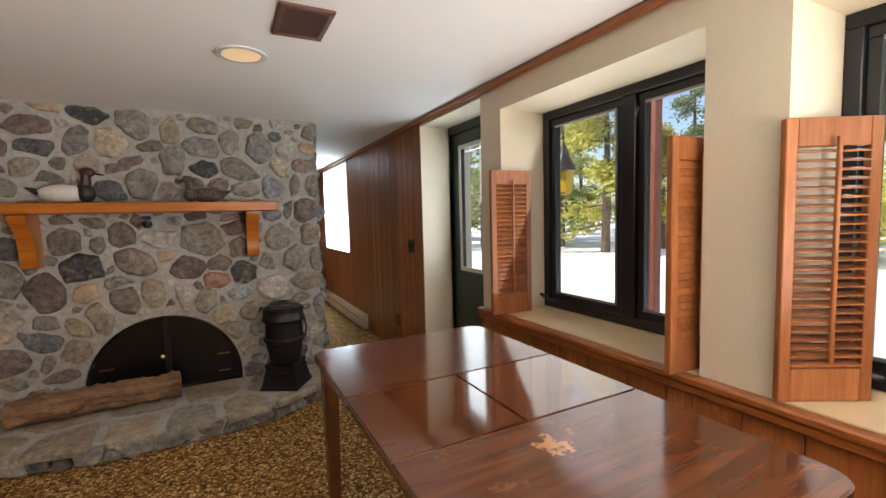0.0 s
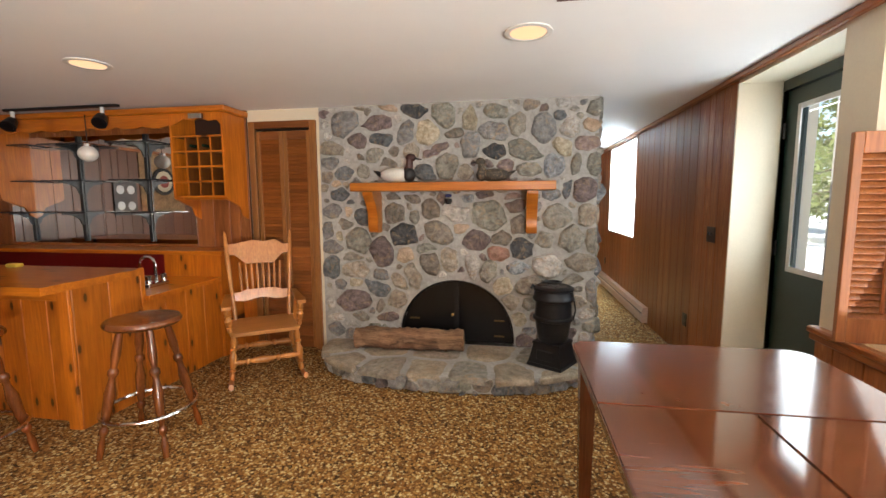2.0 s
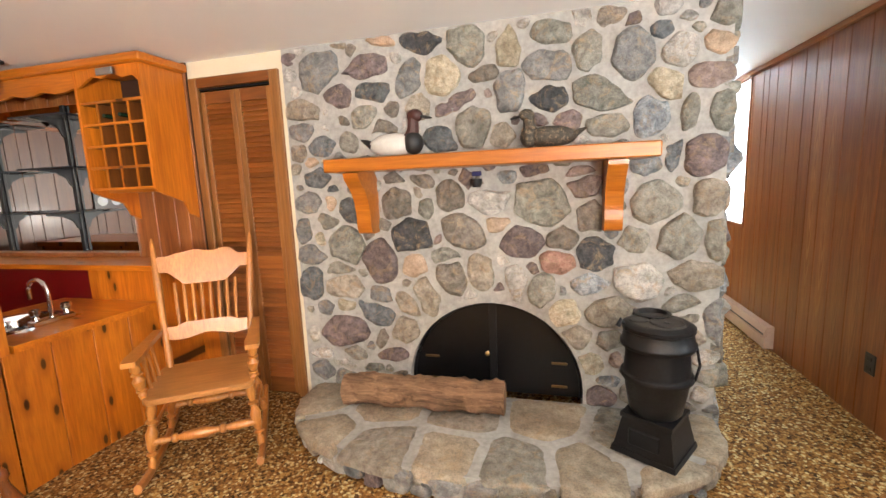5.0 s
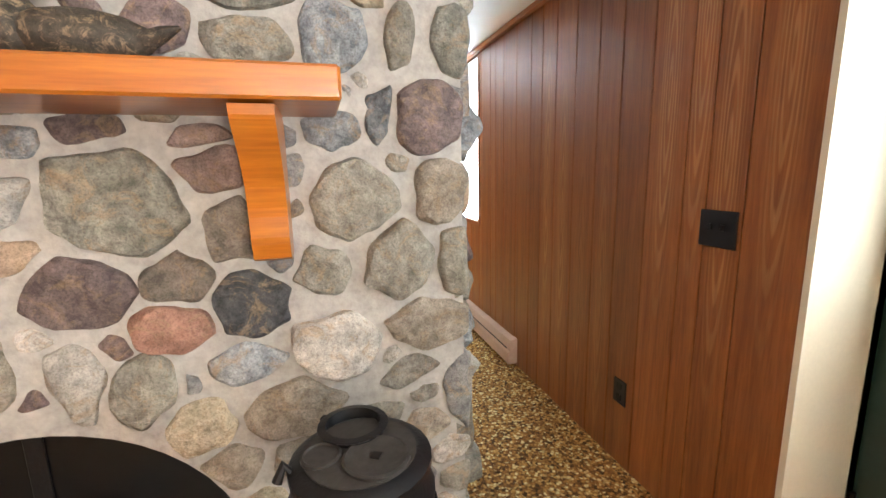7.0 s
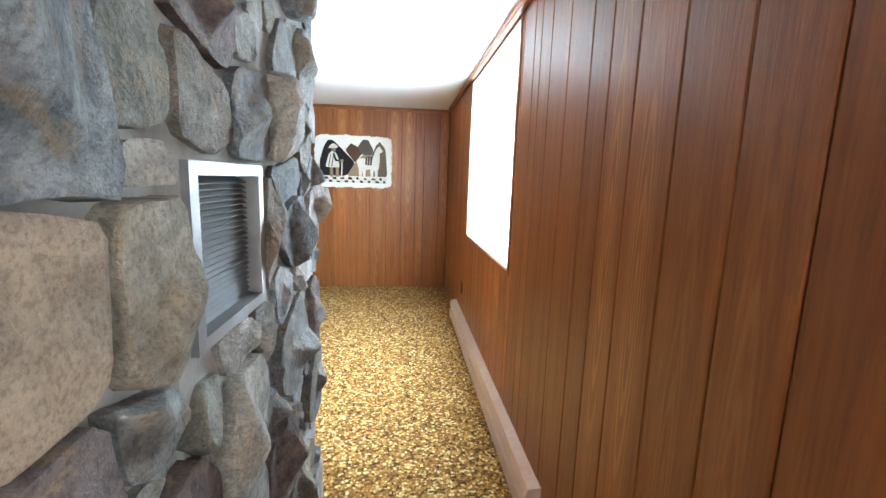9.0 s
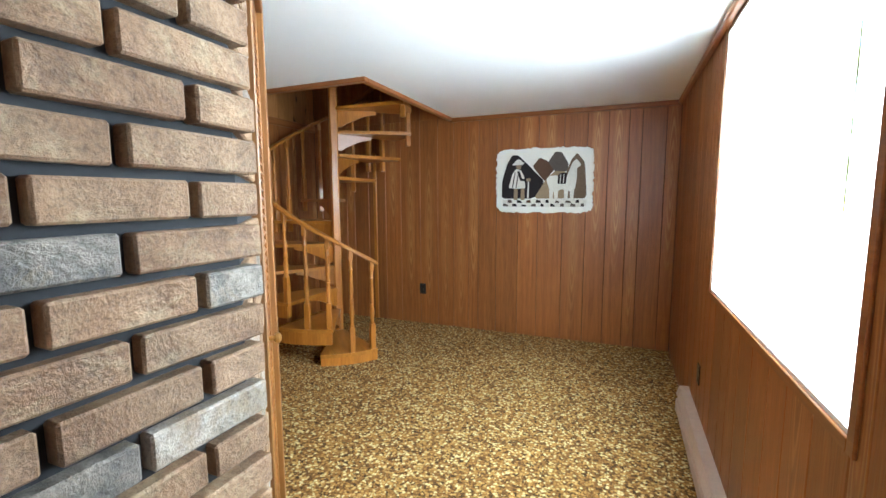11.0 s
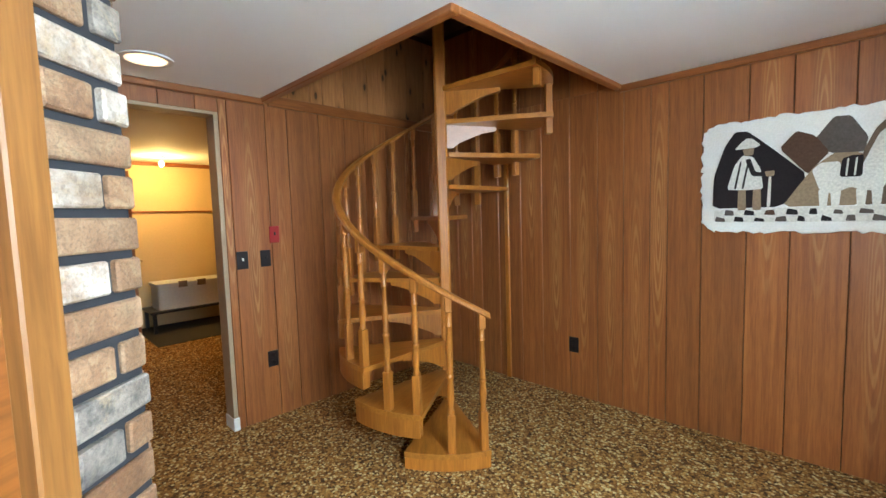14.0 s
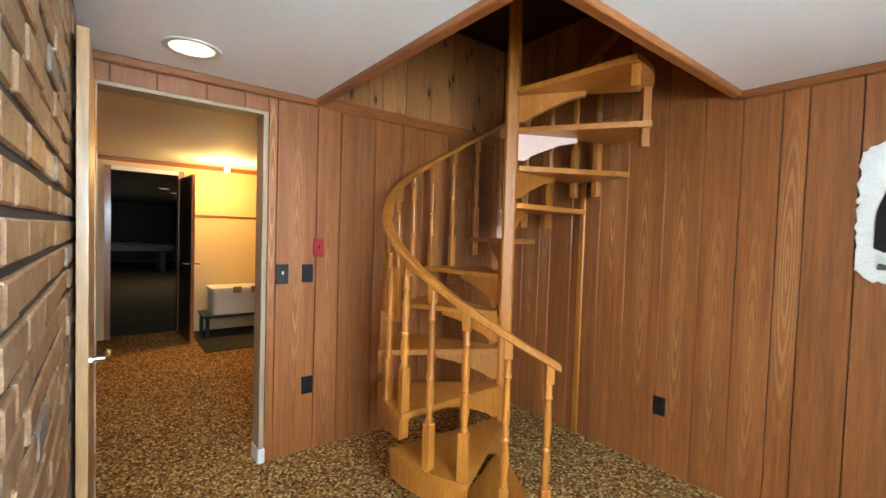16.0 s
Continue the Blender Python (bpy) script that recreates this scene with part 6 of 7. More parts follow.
box(W2 - 0.12, W2, D3[0], D3[1], D3[2], CEIL, bm=bm)
structure(part("wall_next_west", bm, yellow_m), "yellow painted wall with an inner doorway", "wall")
structure(part("wall_rail", box(W2, W2 + 0.02, 7.8, 9.9, 1.53, 1.55), trim_m), "thin wooden rail along the yellow wall", "moulding")
structure(part("ceiling_trim", box(W2, W2 + 0.025, 6.86, 9.9, CEIL - 0.05, CEIL - 0.002, 0.004), trim_m), "wooden trim under the ceiling", "moulding")
bm = box(W2 - 0.13, W2 + 0.014, D3[0] - 0.06, D3[0], 0, D3[2] + 0.05)
box(W2 - 0.13, W2 + 0.014, D3[1], D3[1] + 0.06, 0, D3[2] + 0.05, bm=bm)
structure(part("door_frame", bm, trim_m), "reddish wooden inner door frame", "door frame")
structure(part("head_frame", box(W2 - 0.13, W2 + 0.014, D3[0], D3[1], D3[2], D3[2] + 0.05), white_m), "white painted head of the inner doorway", "door frame")
d5 = structure(thing("door_5", "", "door", pose(W2 + 0.03, D3[1] + 0.005, 0, 0, 0, 4)), "black painted door standing open with a wooden edge", "door")
part("leaf", box(0, 0.68, 0.0, 0.036, 0.01, 2.0, 0.002), plain("black_door_paint", (0.012, 0.013, 0.012), 0.3), d5)
part("edge", box(0.68, 0.686, 0.0, 0.036, 0.01, 2.0), trim_m, d5, "bare reddish wooden edge")
part("door_handle", tube([(0.62, 0.0, 0.95), (0.62, -0.05, 0.95), (0.53, -0.055, 0.95)], 0.009), chrome_m, d5, "chrome lever handle", True)
part("door_handle", tube([(0.62, 0.036, 0.95), (0.62, 0.085, 0.95), (0.7, 0.09, 0.95)], 0.009), chrome_m, d5, "chrome lever handle", True)
# dark stand put where only the chest's drop shadow lies
bench = thing("chest_shadow_stand", "dark stand in place of the chest's drop shadow", "bench", pose(-5.62, 8.45, 0))
part("seat", box(-0.25, 0.25, -0.5, 0.5, 0.25, 0.285, 0.004), dark_m, bench)
for x in (-0.22, 0.22):
    for y in (-0.46, 0.46):
        part("leg", box(x - 0.02, x + 0.02, y - 0.02, y + 0.02, 0.006, 0.25), dark_m, bench)
bin_ = thing("storage_chest", "white plastic lidded storage chest on its dark stand", "storage chest", pose(-5.62, 8.45, 0.285))
part("tub", slab(rounded_rect(-0.2, 0.2, -0.4, 0.4, 0.04, (0, 1, 2, 3)), 0.0, 0.3), white_m, bin_)
part("lid", slab(rounded_rect(-0.22, 0.22, -0.42, 0.42, 0.05, (0, 1, 2, 3)), 0.3, 0.335), white_m, bin_)
for y in (-0.12, 0.1):
    part("latch", box(0.2, 0.225, y - 0.05, y + 0.05, 0.27, 0.35, 0.004), plain("latch_brown", (0.2, 0.12, 0.06), 0.5), bin_, "brown latch")
bl = thing("ceiling_bulb", "bare lit bulb on a small ceiling holder", "ceiling light", pose(-5.25, 8.16, CEIL))
part("holder", lathe([(0.05, -0.002), (0.05, -0.02), (0.025, -0.04), (0.025, -0.06)], None, None, 16), white_m, bl, smooth=True)
bm = bmesh.new()
ellipsoid(bm, (0, 0, -0.095), (0.03, 0.03, 0.038))
bulb = part("bulb", bm, bulb_m, bl, "glowing bulb", True)
bulb.visible_shadow = False
# games room
GX = -19.5
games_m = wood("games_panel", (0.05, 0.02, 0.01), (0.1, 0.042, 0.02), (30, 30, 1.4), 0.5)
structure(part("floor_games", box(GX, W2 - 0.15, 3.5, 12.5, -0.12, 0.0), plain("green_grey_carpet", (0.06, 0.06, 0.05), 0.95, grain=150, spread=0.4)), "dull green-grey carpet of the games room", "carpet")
structure(part("ceiling_games", box(GX, W2 - 0.15, 3.5, 12.5, CEIL, CEIL + 0.1), ceil_m), "ceiling of the unlit games room", "ceiling")
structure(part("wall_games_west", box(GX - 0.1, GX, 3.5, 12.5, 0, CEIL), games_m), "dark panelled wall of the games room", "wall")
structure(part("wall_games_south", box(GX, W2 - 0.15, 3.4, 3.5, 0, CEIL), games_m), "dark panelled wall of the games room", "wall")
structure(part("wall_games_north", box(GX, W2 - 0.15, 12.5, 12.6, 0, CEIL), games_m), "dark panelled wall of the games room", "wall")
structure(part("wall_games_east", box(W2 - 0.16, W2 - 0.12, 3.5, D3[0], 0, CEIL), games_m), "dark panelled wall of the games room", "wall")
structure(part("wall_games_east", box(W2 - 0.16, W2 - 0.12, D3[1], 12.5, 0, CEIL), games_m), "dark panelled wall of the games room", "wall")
pool = thing("pool_table", "dark pool table with a blue cloth in the unlit room", "pool table", pose(-15.2, 7.3, 0))
part("bed", box(-0.7, 0.7, -1.25, 1.25, 0.62, 0.8, 0.01), dark_m, pool)
part("cloth", box(-0.6, 0.6, -1.15, 1.15, 0.8, 0.806), plain("blue_cloth", (0.04, 0.09, 0.45), 0.9), pool, "blue cloth")
for a in ((-0.72, -0.6, -1.28, 1.28), (0.6, 0.72, -1.28, 1.28), (-0.6, 0.6, -1.28, -1.15), (-0.6, 0.6, 1.15, 1.28)):
    part("cushion_rail", box(a[0], a[1], a[2], a[3], 0.8, 0.84, 0.006), dark_m, pool)
for x in (-0.5, 0.5):
    for y in (-1.0, 1.0):
        part("leg", box(x - 0.08, x + 0.08, y - 0.08, y + 0.08, 0, 0.62, 0.01), dark_m, pool)
for cx, cy in ((-10.6, 7.98), (-11.9, 8.31)):
    t = thing("recessed_downlight", "small dim recessed light in the games room ceiling", "ceiling light", pose(cx, cy, CEIL), "recessed ceiling lights")
    part("trim_ring", lathe([(0.118, -0.001), (0.118, -0.007), (0.092, -0.008), (0.092, -0.001)], None, None, 24), white_m, t, smooth=True)
    part("reflector", lathe([(0.09, -0.009), (0.04, -0.0085), (0.0, -0.0082)], None, None, 24), MATS["downlight_glow_0"], t, smooth=True)
cab = thing("media_cabinet", "low black cabinet against the far wall", "cabinet", pose(-19.2, 9.6, 0))
part("body", box(-0.25, 0.25, -0.7, 0.7, 0.0, 0.5, 0.01), dark_m, cab)
part("screen", box(0.0, 0.05, -0.5, 0.5, 0.52, 1.1, 0.01), soot_m, cab)

# ---- bar ----
bar = thing("home_bar", "knotty pine home bar with an overhanging plank top", "bar counter", pose(0, 0, 0))
BX, BY, BT = -2.22, 2.86, 0.92
part("bar_top", slab([(-5.3, 2.61), (BX + 0.05, 2.67), (BX + 0.02, 3.37), (-5.3, 3.37)], BT - 0.045, BT), pinex_m, bar)


def boards(parent, along, at, a0, a1, z0, z1, material, w=0.19):
    """Upright boards as parts of a thing."""
    n = max(1, round((a1 - a0) / w))
    w = (a1 - a0) / n
    for i in range(n):
        ob = new("board", plank_mesh(w, z1 - z0, material))
        ob.parent = parent
        ob.matrix_basis = pose(a0 + (i + 0.5) * w, at, z0) if along == "x" else pose(at, a0 + (i + 0.5) * w, z0, 0, 0, 90)


boards(bar, "x", BY + 0.09, -5.3, BX - 0.09, 0.0, BT - 0.045, pine_m)
part("corner_post", box(BX - 0.09, BX - 0.008, BY - 0.002, BY + 0.096, 0.0, BT - 0.046, 0.003), pine_m, bar)
part("apron", box(-5.3, BX - 0.09, BY + 0.03, BY + 0.082, BT - 0.13, BT - 0.046, 0.003), pinex_m, bar)
boards(bar, "y", BX + 0.0, BY + 0.008, 3.34, 0.0, BT - 0.045, pine_m)
part("end_post", box(BX - 0.012, BX + 0.012, 3.34, 3.38, 0.68, BT + 0.004, 0.003), pine_m, bar)
part("carcass", box(-5.3, BX - 0.008, BY + 0.098, 3.33, 0.0, BT - 0.047), pine_m, bar)
for x in (-3.05, -4.1, -4.95):
    part("buttress", box(x - 0.05, x + 0.05, 2.78, BY + 0.082, 0.0, BT - 0.132, 0.004), pine_m, bar)
sink = thing("sink_counter", "low pine counter end with a steel sink and maroon back", "counter", pose(0, 0, 0))
boards(sink, "y", BX + 0.0, 3.345, 4.15, 0.0, 0.685, pine_m)
bm = bmesh.new()
for a in ((-3.0, BX + 0.03, 3.385, 3.44), (-3.0, BX + 0.03, 3.86, 4.148), (-3.0, -2.82, 3.44, 3.86), (-2.42, BX + 0.03, 3.44, 3.86)):
    box(a[0], a[1], a[2], a[3], 0.685, 0.72, bm=bm)
part("counter_top", bm, pinex_m, sink)
bm = bmesh.new()
n = 28
rings = []
for r, z in ((0.225, 0.722), (0.225, 0.727), (0.195, 0.727), (0.185, 0.70), (0.175, 0.60), (0.03, 0.585)):
    rings.append([bm.verts.new((-2.62 + r * math.cos(2 * math.pi * i / n), 3.65 + r * math.sin(2 * math.pi * i / n), z)) for i in range(n)])
for a, c in zip(rings, rings[1:]):
    for i in range(n):
        bm.faces.new((a[i], a[(i + 1) % n], c[(i + 1) % n], c[i]))
bm.faces.new(rings[-1])
part("basin", bm, chrome_m, sink, "stainless steel round basin", True)
tap = thing("sink_tap", "chrome gooseneck tap with two handles", "tap", pose(-2.42, 3.7, 0.725))
part("base", box(-0.03, 0.03, -0.1, 0.1, 0.0, 0.03, 0.006), chrome_m, tap)
part("spout", tube([(0, 0, 0.03)] + [(-0.07 + 0.07 * math.cos(a), 0, 0.16 + 0.07 * math.sin(a)) for a in [math.pi * i / 10 for i in range(11)]] + [(-0.14, 0, 0.12)], 0.011), chrome_m, tap, smooth=True)
for y in (-0.075, 0.075):
    part("tap_handle", lathe([(0.018, 0.03), (0.014, 0.05), (0.024, 0.06), (0.024, 0.085), (0.01, 0.09)], None, pose(0, y, 0), 12), chrome_m, tap, smooth=True)
ledge = thing("back_bar", "pine back counter with a maroon front behind the bar", "counter", pose(0, 0, 0))
part("ledge_top", box(-5.44, -2.16, 4.13, BACK - 0.002, 0.915, 0.95, 0.003), pinex_m, ledge)
part("front_panel", box(-5.44, -2.75, 4.15, 4.17, 0.0, 0.914), maroon_m, ledge, "dark maroon front")
part("end_panel", box(-2.75, -2.19, 4.15, 4.17, 0.0, 0.914), pine_m, ledge)
part("side_panel", box(-2.205, -2.19, 4.17, BACK - 0.002, 0.0, 0.914), pine_m, ledge)
part("corner_board", box(-2.188, -2.049, BACK - 0.013, BACK - 0.001, 0.0, 0.914), pine_m, ledge)
sponge = thing("soap_dish", "small yellow sponge on the bar top", "sponge", pose(-3.2, 3.3, BT))
part("sponge", box(-0.045, 0.045, -0.03, 0.03, 0.0, 0.025, 0.006), plain("yellow_sponge", (0.75, 0.55, 0.08), 0.9), sponge)

# wall behind the bar: reddish boards, mirror, black shelf standards
hutch_wall = structure(part("bar_panelling", box(WEST, -2.06, BACK - 0.012, BACK - 0.001, 0.95, CEIL), groove_m), "reddish boards behind the bar", "wall")
planks(hutch_wall, "x", BACK - 0.018, WEST, -2.06, 0.95, CEIL, panel_m, 3)
mir = thing("bar_mirror", "wide mirror panes behind the bar shelves", "mirror", pose(0, 0, 0))
for x0, x1 in ((-4.72, -4.2), (-4.195, -3.62), (-3.615, -3.08), (-3.075, -2.62)):
    part("mirror_pane", box(x0, x1, BACK - 0.034, BACK - 0.027, 0.98, 2.02), mirror_m, mir)
for i, x in enumerate((-4.45, -3.85, -3.1)):
    t = thing("shelf_standard", "black metal shelf standard with curved brackets", "shelf bracket", pose(x, BACK - 0.036, 0), "black shelf standards over the bar")
    part("upright", box(-0.018, 0.018, -0.02, 0.0, 1.0, 2.02, 0.002), black_m, t)
    for z in (1.28, 1.58, 1.92):
        prof = [(0.0, 0.0), (0.2, 0.0), (0.2, -0.012), (0.1, -0.025), (0.04, -0.06), (0.02, -0.11), (0.0, -0.12)]
        part("bracket", slab(prof, -0.006, 0.006, Matrix(((0, 0, 1, 0), (-1, 0, 0, -0.02), (0, 1, 0, z), (0, 0, 0, 1)))), black_m, t)
        part("shelf", box(-0.24, 0.24, -0.2, -0.02, z, z + 0.012, 0.002), plain("dark_shelf", (0.02, 0.022, 0.028), 0.25), t, "dark narrow shelf")


# darkened pine, the slots' shade put in its colour; front edges stay plain pine
rack_shade_m = wood("shaded_rack_wood", (0.13, 0.036, 0.006), (0.23, 0.072, 0.011), (22, 22, 1.6), 0.5)


def wine_cabinet(label, x0, x1, cols):
    t = thing("wine_cabinet", label, "cabinet", pose(0, 0, 0), "pine cabinets over the bar")
    y0, y1 = 4.15, BACK - 0.026
    for x in (x0, x1 - 0.02):
        side = [(y0 - 0.02, 2.13), (y1, 2.13), (y1, 1.22), (y1 - 0.06, 1.25), (y1 - 0.1, 1.33), (y1 - 0.18, 1.36), (y0, 1.40), (y0 - 0.02, 1.42)]
        part("side_panel", slab(side, x, x + 0.02, UP_YZR), pine_m, t)
    # dark sheet stands for the shade deep in the slots
    part("back_panel", box(x0 + 0.02, x1 - 0.02, y1 - 0.012, y1, 1.42, 2.13), groove_m, t)
    for i in range(1, cols):
        x = x0 + 0.02 + (x1 - x0 - 0.04) * i / cols
        part("divider", box(x - 0.006, x + 0.006, y0, y1 - 0.012, 1.435, 1.93), rack_shade_m, t)
        part("divider_edge", box(x - 0.007, x + 0.007, y0 - 0.007, y0 - 0.0005, 1.435, 1.93), pine_m, t)
    for i in range(5):
        z = 1.42 + i * 0.128
        part("rack_shelf", box(x0 + 0.02, x1 - 0.02, y0 - 0.004, y1 - 0.012, z, z + 0.014), rack_shade_m, t)
        part("shelf_edge", box(x0 + 0.02, x1 - 0.02, y0 - 0.012, y0 - 0.0045, z - 0.001, z + 0.015), pinex_m, t)
    n = 12
    w = x1 - x0 - 0.04
    arch = [(x0 + 0.02, 2.15), (x1 - 0.02, 2.15)] + [(x1 - 0.02 - w * i / n, 2.03 + 0.05 * math.sin(math.pi * i / n) ** 0.5 + 0.012 * math.sin(6 * math.pi * i / n)) for i in range(n + 1)]
    part("arched_head", slab(arch, 0.0, 0.018, Matrix.Translation((0, y0, 0)) @ UP_XZ), pine_m, t)
    part("name_plate", box((x0 + x1) / 2 - 0.06, (x0 + x1) / 2 + 0.06, y0 - 0.03, y0 - 0.018, 2.085, 2.125, 0.002), alu_m, t, "small grey metal plate")
    part("bottom_apron", box(x0 + 0.02, x1 - 0.02, y1 - 0.2, y1 - 0.012, 1.40, 1.419), pinex_m, t)
    return t


wine_cabinet("knotty pine wine cabinet with a grid of bottle slots", -2.585, -2.075, 4)
wine_cabinet("small knotty pine wine cabinet beside the panelled wall", -4.9, -4.43, 4)
bottle_m = plain("bottle_green", (0.012, 0.03, 0.014), 0.12)
for x, z in ((-2.40, 1.86), (-2.28, 1.86)):
    t = thing("wine_bottle", "dark green bottle lying in the wine rack", "bottle", pose(x, 4.2, z, -90, 0, 0))
    part("glass", lathe([(0.012, -0.06), (0.014, 0.02), (0.033, 0.07), (0.034, 0.2)], None, None, 14), bottle_m, t, smooth=True)
val = thing("bar_valance", "scalloped knotty pine valance over the bar", "valance", pose(0, 0, 0))
n = 60
low = [(-2.585 - (4.43 - 2.585) * i / n, 2.035 - 0.022 * abs(math.sin(math.pi * 7 * i / n))) for i in range(n + 1)]
part("scalloped_board", slab([(-4.43, 2.13), (-2.585, 2.13)] + low, 0.0, 0.02, Matrix.Translation((0, 4.15, 0)) @ UP_XZ), pinex_m, val)
part("crown", box(-4.95, -2.03, 4.09, BACK - 0.026, 2.131, 2.18, 0.008), pinex_m, val)
track = thing("track_light", "black ceiling track with two swivelling spotlights", "track light", pose(-3.52, 4.0, CEIL))
part("rail", box(-0.58, 0.58, -0.02, 0.02, -0.022, -0.001, 0.003), black_m, track)
for x in (-0.5, 0.42):
    part("stem", lathe([(0.016, -0.09), (0.016, -0.022)], None, pose(x, 0, 0), 10), white_m, track, "white stem")
    part("spot_head", lathe([(0.02, 0.0), (0.04, 0.02), (0.05, 0.07), (0.055, 0.12), (0.042, 0.121)], None, pose(x, 0, -0.09, 130, 0, 30), 16), black_m, track, smooth=True)
    part("spot_lens", lathe([(0.038, 0.0), (0.038, 0.004)], None, pose(x, 0, -0.09, 130, 0, 30) @ pose(0, 0, 0.119), 16), soot_m, track)
globe = thing("hanging_globe", "chrome and white glass globe hanging below the track", "pendant", pose(-3.3, 4.02, 1.8))
bm = bmesh.new()
ellipsoid(bm, (0, 0, 0), (0.075, 0.075, 0.07), 18, 10)
part("glass_globe", bm, plain("opal_glass", (0.8, 0.78, 0.74), 0.15), globe, smooth=True)
part("cord", tube([(0, 0, 0.068), (0, 0, 0.33)], 0.004), black_m, globe)
part("collar", lathe([(0.035, 0.06), (0.035, 0.085), (0.012, 0.095)], None, None, 14), chrome_m, globe, smooth=True)
# what the bar mirror shows of the opposite side
dart = thing("dartboard", "round dartboard on a cork backing", "dartboard", pose(WEST + 0.012, 1.67, 1.72))
cork_m = rock("cork", (0.26, 0.15, 0.07), (0.45, 0.28, 0.15), 60, 0.9, 0.5, 0.0)
part("backing", box(-0.01, 0.0, -0.45, 0.45, -0.5, 0.5), cork_m, dart)
for i, (r, c) in enumerate(((0.225, (0.02, 0.02, 0.02)), (0.17, (0.6, 0.52, 0.38)), (0.1, (0.25, 0.04, 0.03)), (0.03, (0.05, 0.15, 0.06)))):
    part("ring", lathe([(r, 0.0), (r, 0.022 + 0.003 * i)], None, pose(0, 0, 0, 0, 90, 0), 28), plain("dart_%d" % i, c, 0.8), dart)
pict = thing("framed_picture", "grey framed picture on the panelled wall", "picture", pose(WEST + 0.002, 2.4, 1.45))
part("frame", box(0.0, 0.02, -0.2, 0.2, -0.26, 0.26, 0.004), dark_m, pict)
for z in (-0.12, 0.12):
    for y in (-0.09, 0.09):
        part("print", lathe([(0.065, 0.02), (0.065, 0.024)], None, pose(0, y, z, 0, 90, 0), 20), alu_m, pict)


# ---- stools and rocking chair ----
def turned_leg(a, c, bm=None):
    a, c = Vector(a), Vector(c)
    pr = [(0.0, 0.016), (0.1, 0.02), (0.15, 0.013), (0.18, 0.013), (0.2, 0.024), (0.23, 0.024), (0.25, 0.013), (0.3, 0.022), (0.5, 0.029), (0.6, 0.016), (0.63, 0.016), (0.65, 0.026), (0.68, 0.026), (0.7, 0.015), (0.8, 0.024), (1.0, 0.018)]
    return tube([a.lerp(c, s) for s, _ in pr], [r for _, r in pr], bm, 10)


def stool(label, m, back):
    t = thing("bar_stool", label, "bar stool", m, "stools at the bar")
    h = 0.735
    part("seat", lathe([(0.1, h - 0.05), (0.175, h - 0.04), (0.19, h - 0.025), (0.19, h - 0.012), (0.18, h), (0.13, h - 0.004), (0.0, h - 0.008)], None, None, 28), stool_m, t, smooth=True)
    for k in range(4):
        a = radians(45 + 90 * k)
        part("leg", turned_leg((0.25 * math.cos(a), 0.25 * math.sin(a), 0.0), (0.11 * math.cos(a), 0.11 * math.sin(a), h - 0.045)), stool_m, t, smooth=True)
    part("foot_ring", tube([(0.232 * math.cos(2 * math.pi * i / 36), 0.232 * math.sin(2 * math.pi * i / 36), 0.22) for i in range(36)], 0.011, closed=True), chrome_m, t, "chrome foot ring", True)
    if back:
        pts = [(0.19 * math.cos(radians(a)) * 1.12, -0.19 * -math.sin(radians(a)) * 1.12, h + 0.29) for a in range(190, 351, 10)]
        part("back_rail", tube(pts, [0.02 + 0.018 * math.sin(math.pi * i / (len(pts) - 1)) for i in range(len(pts))], squash=1.5), stool_m, t, smooth=True)
        for a in (203, 237, 270, 303, 337):
            p = Vector((math.cos(radians(a)), math.sin(radians(a)), 0))
            part("spindle", tube([p * 0.16 + Vector((0, 0, h - 0.012)), p * 0.185 + Vector((0, 0, h + 0.14)), p * 0.21 + Vector((0, 0, h + 0.275))], [0.014, 0.027, 0.014], squash=0.6), stool_m, t, smooth=True)
    return t


stool("glossy dark red-brown wooden stool with a chrome foot ring", pose(-1.70, 2.83, 0, 0, 0, 12), False)
stool("dark wooden bar stool with a curved spindle back", pose(-2.37, 2.41, 0, 0, 0, 20), True)
stool("dark wooden bar stool with a curved spindle back", pose(-3.42, 2.44, 0, 0, 0, -14), True)

rock_t = thing("rocking_chair", "light oak pressed-back rocking chair with spindles", "rocking chair", pose(-1.62, 3.87, 0, 0, 0, 35))
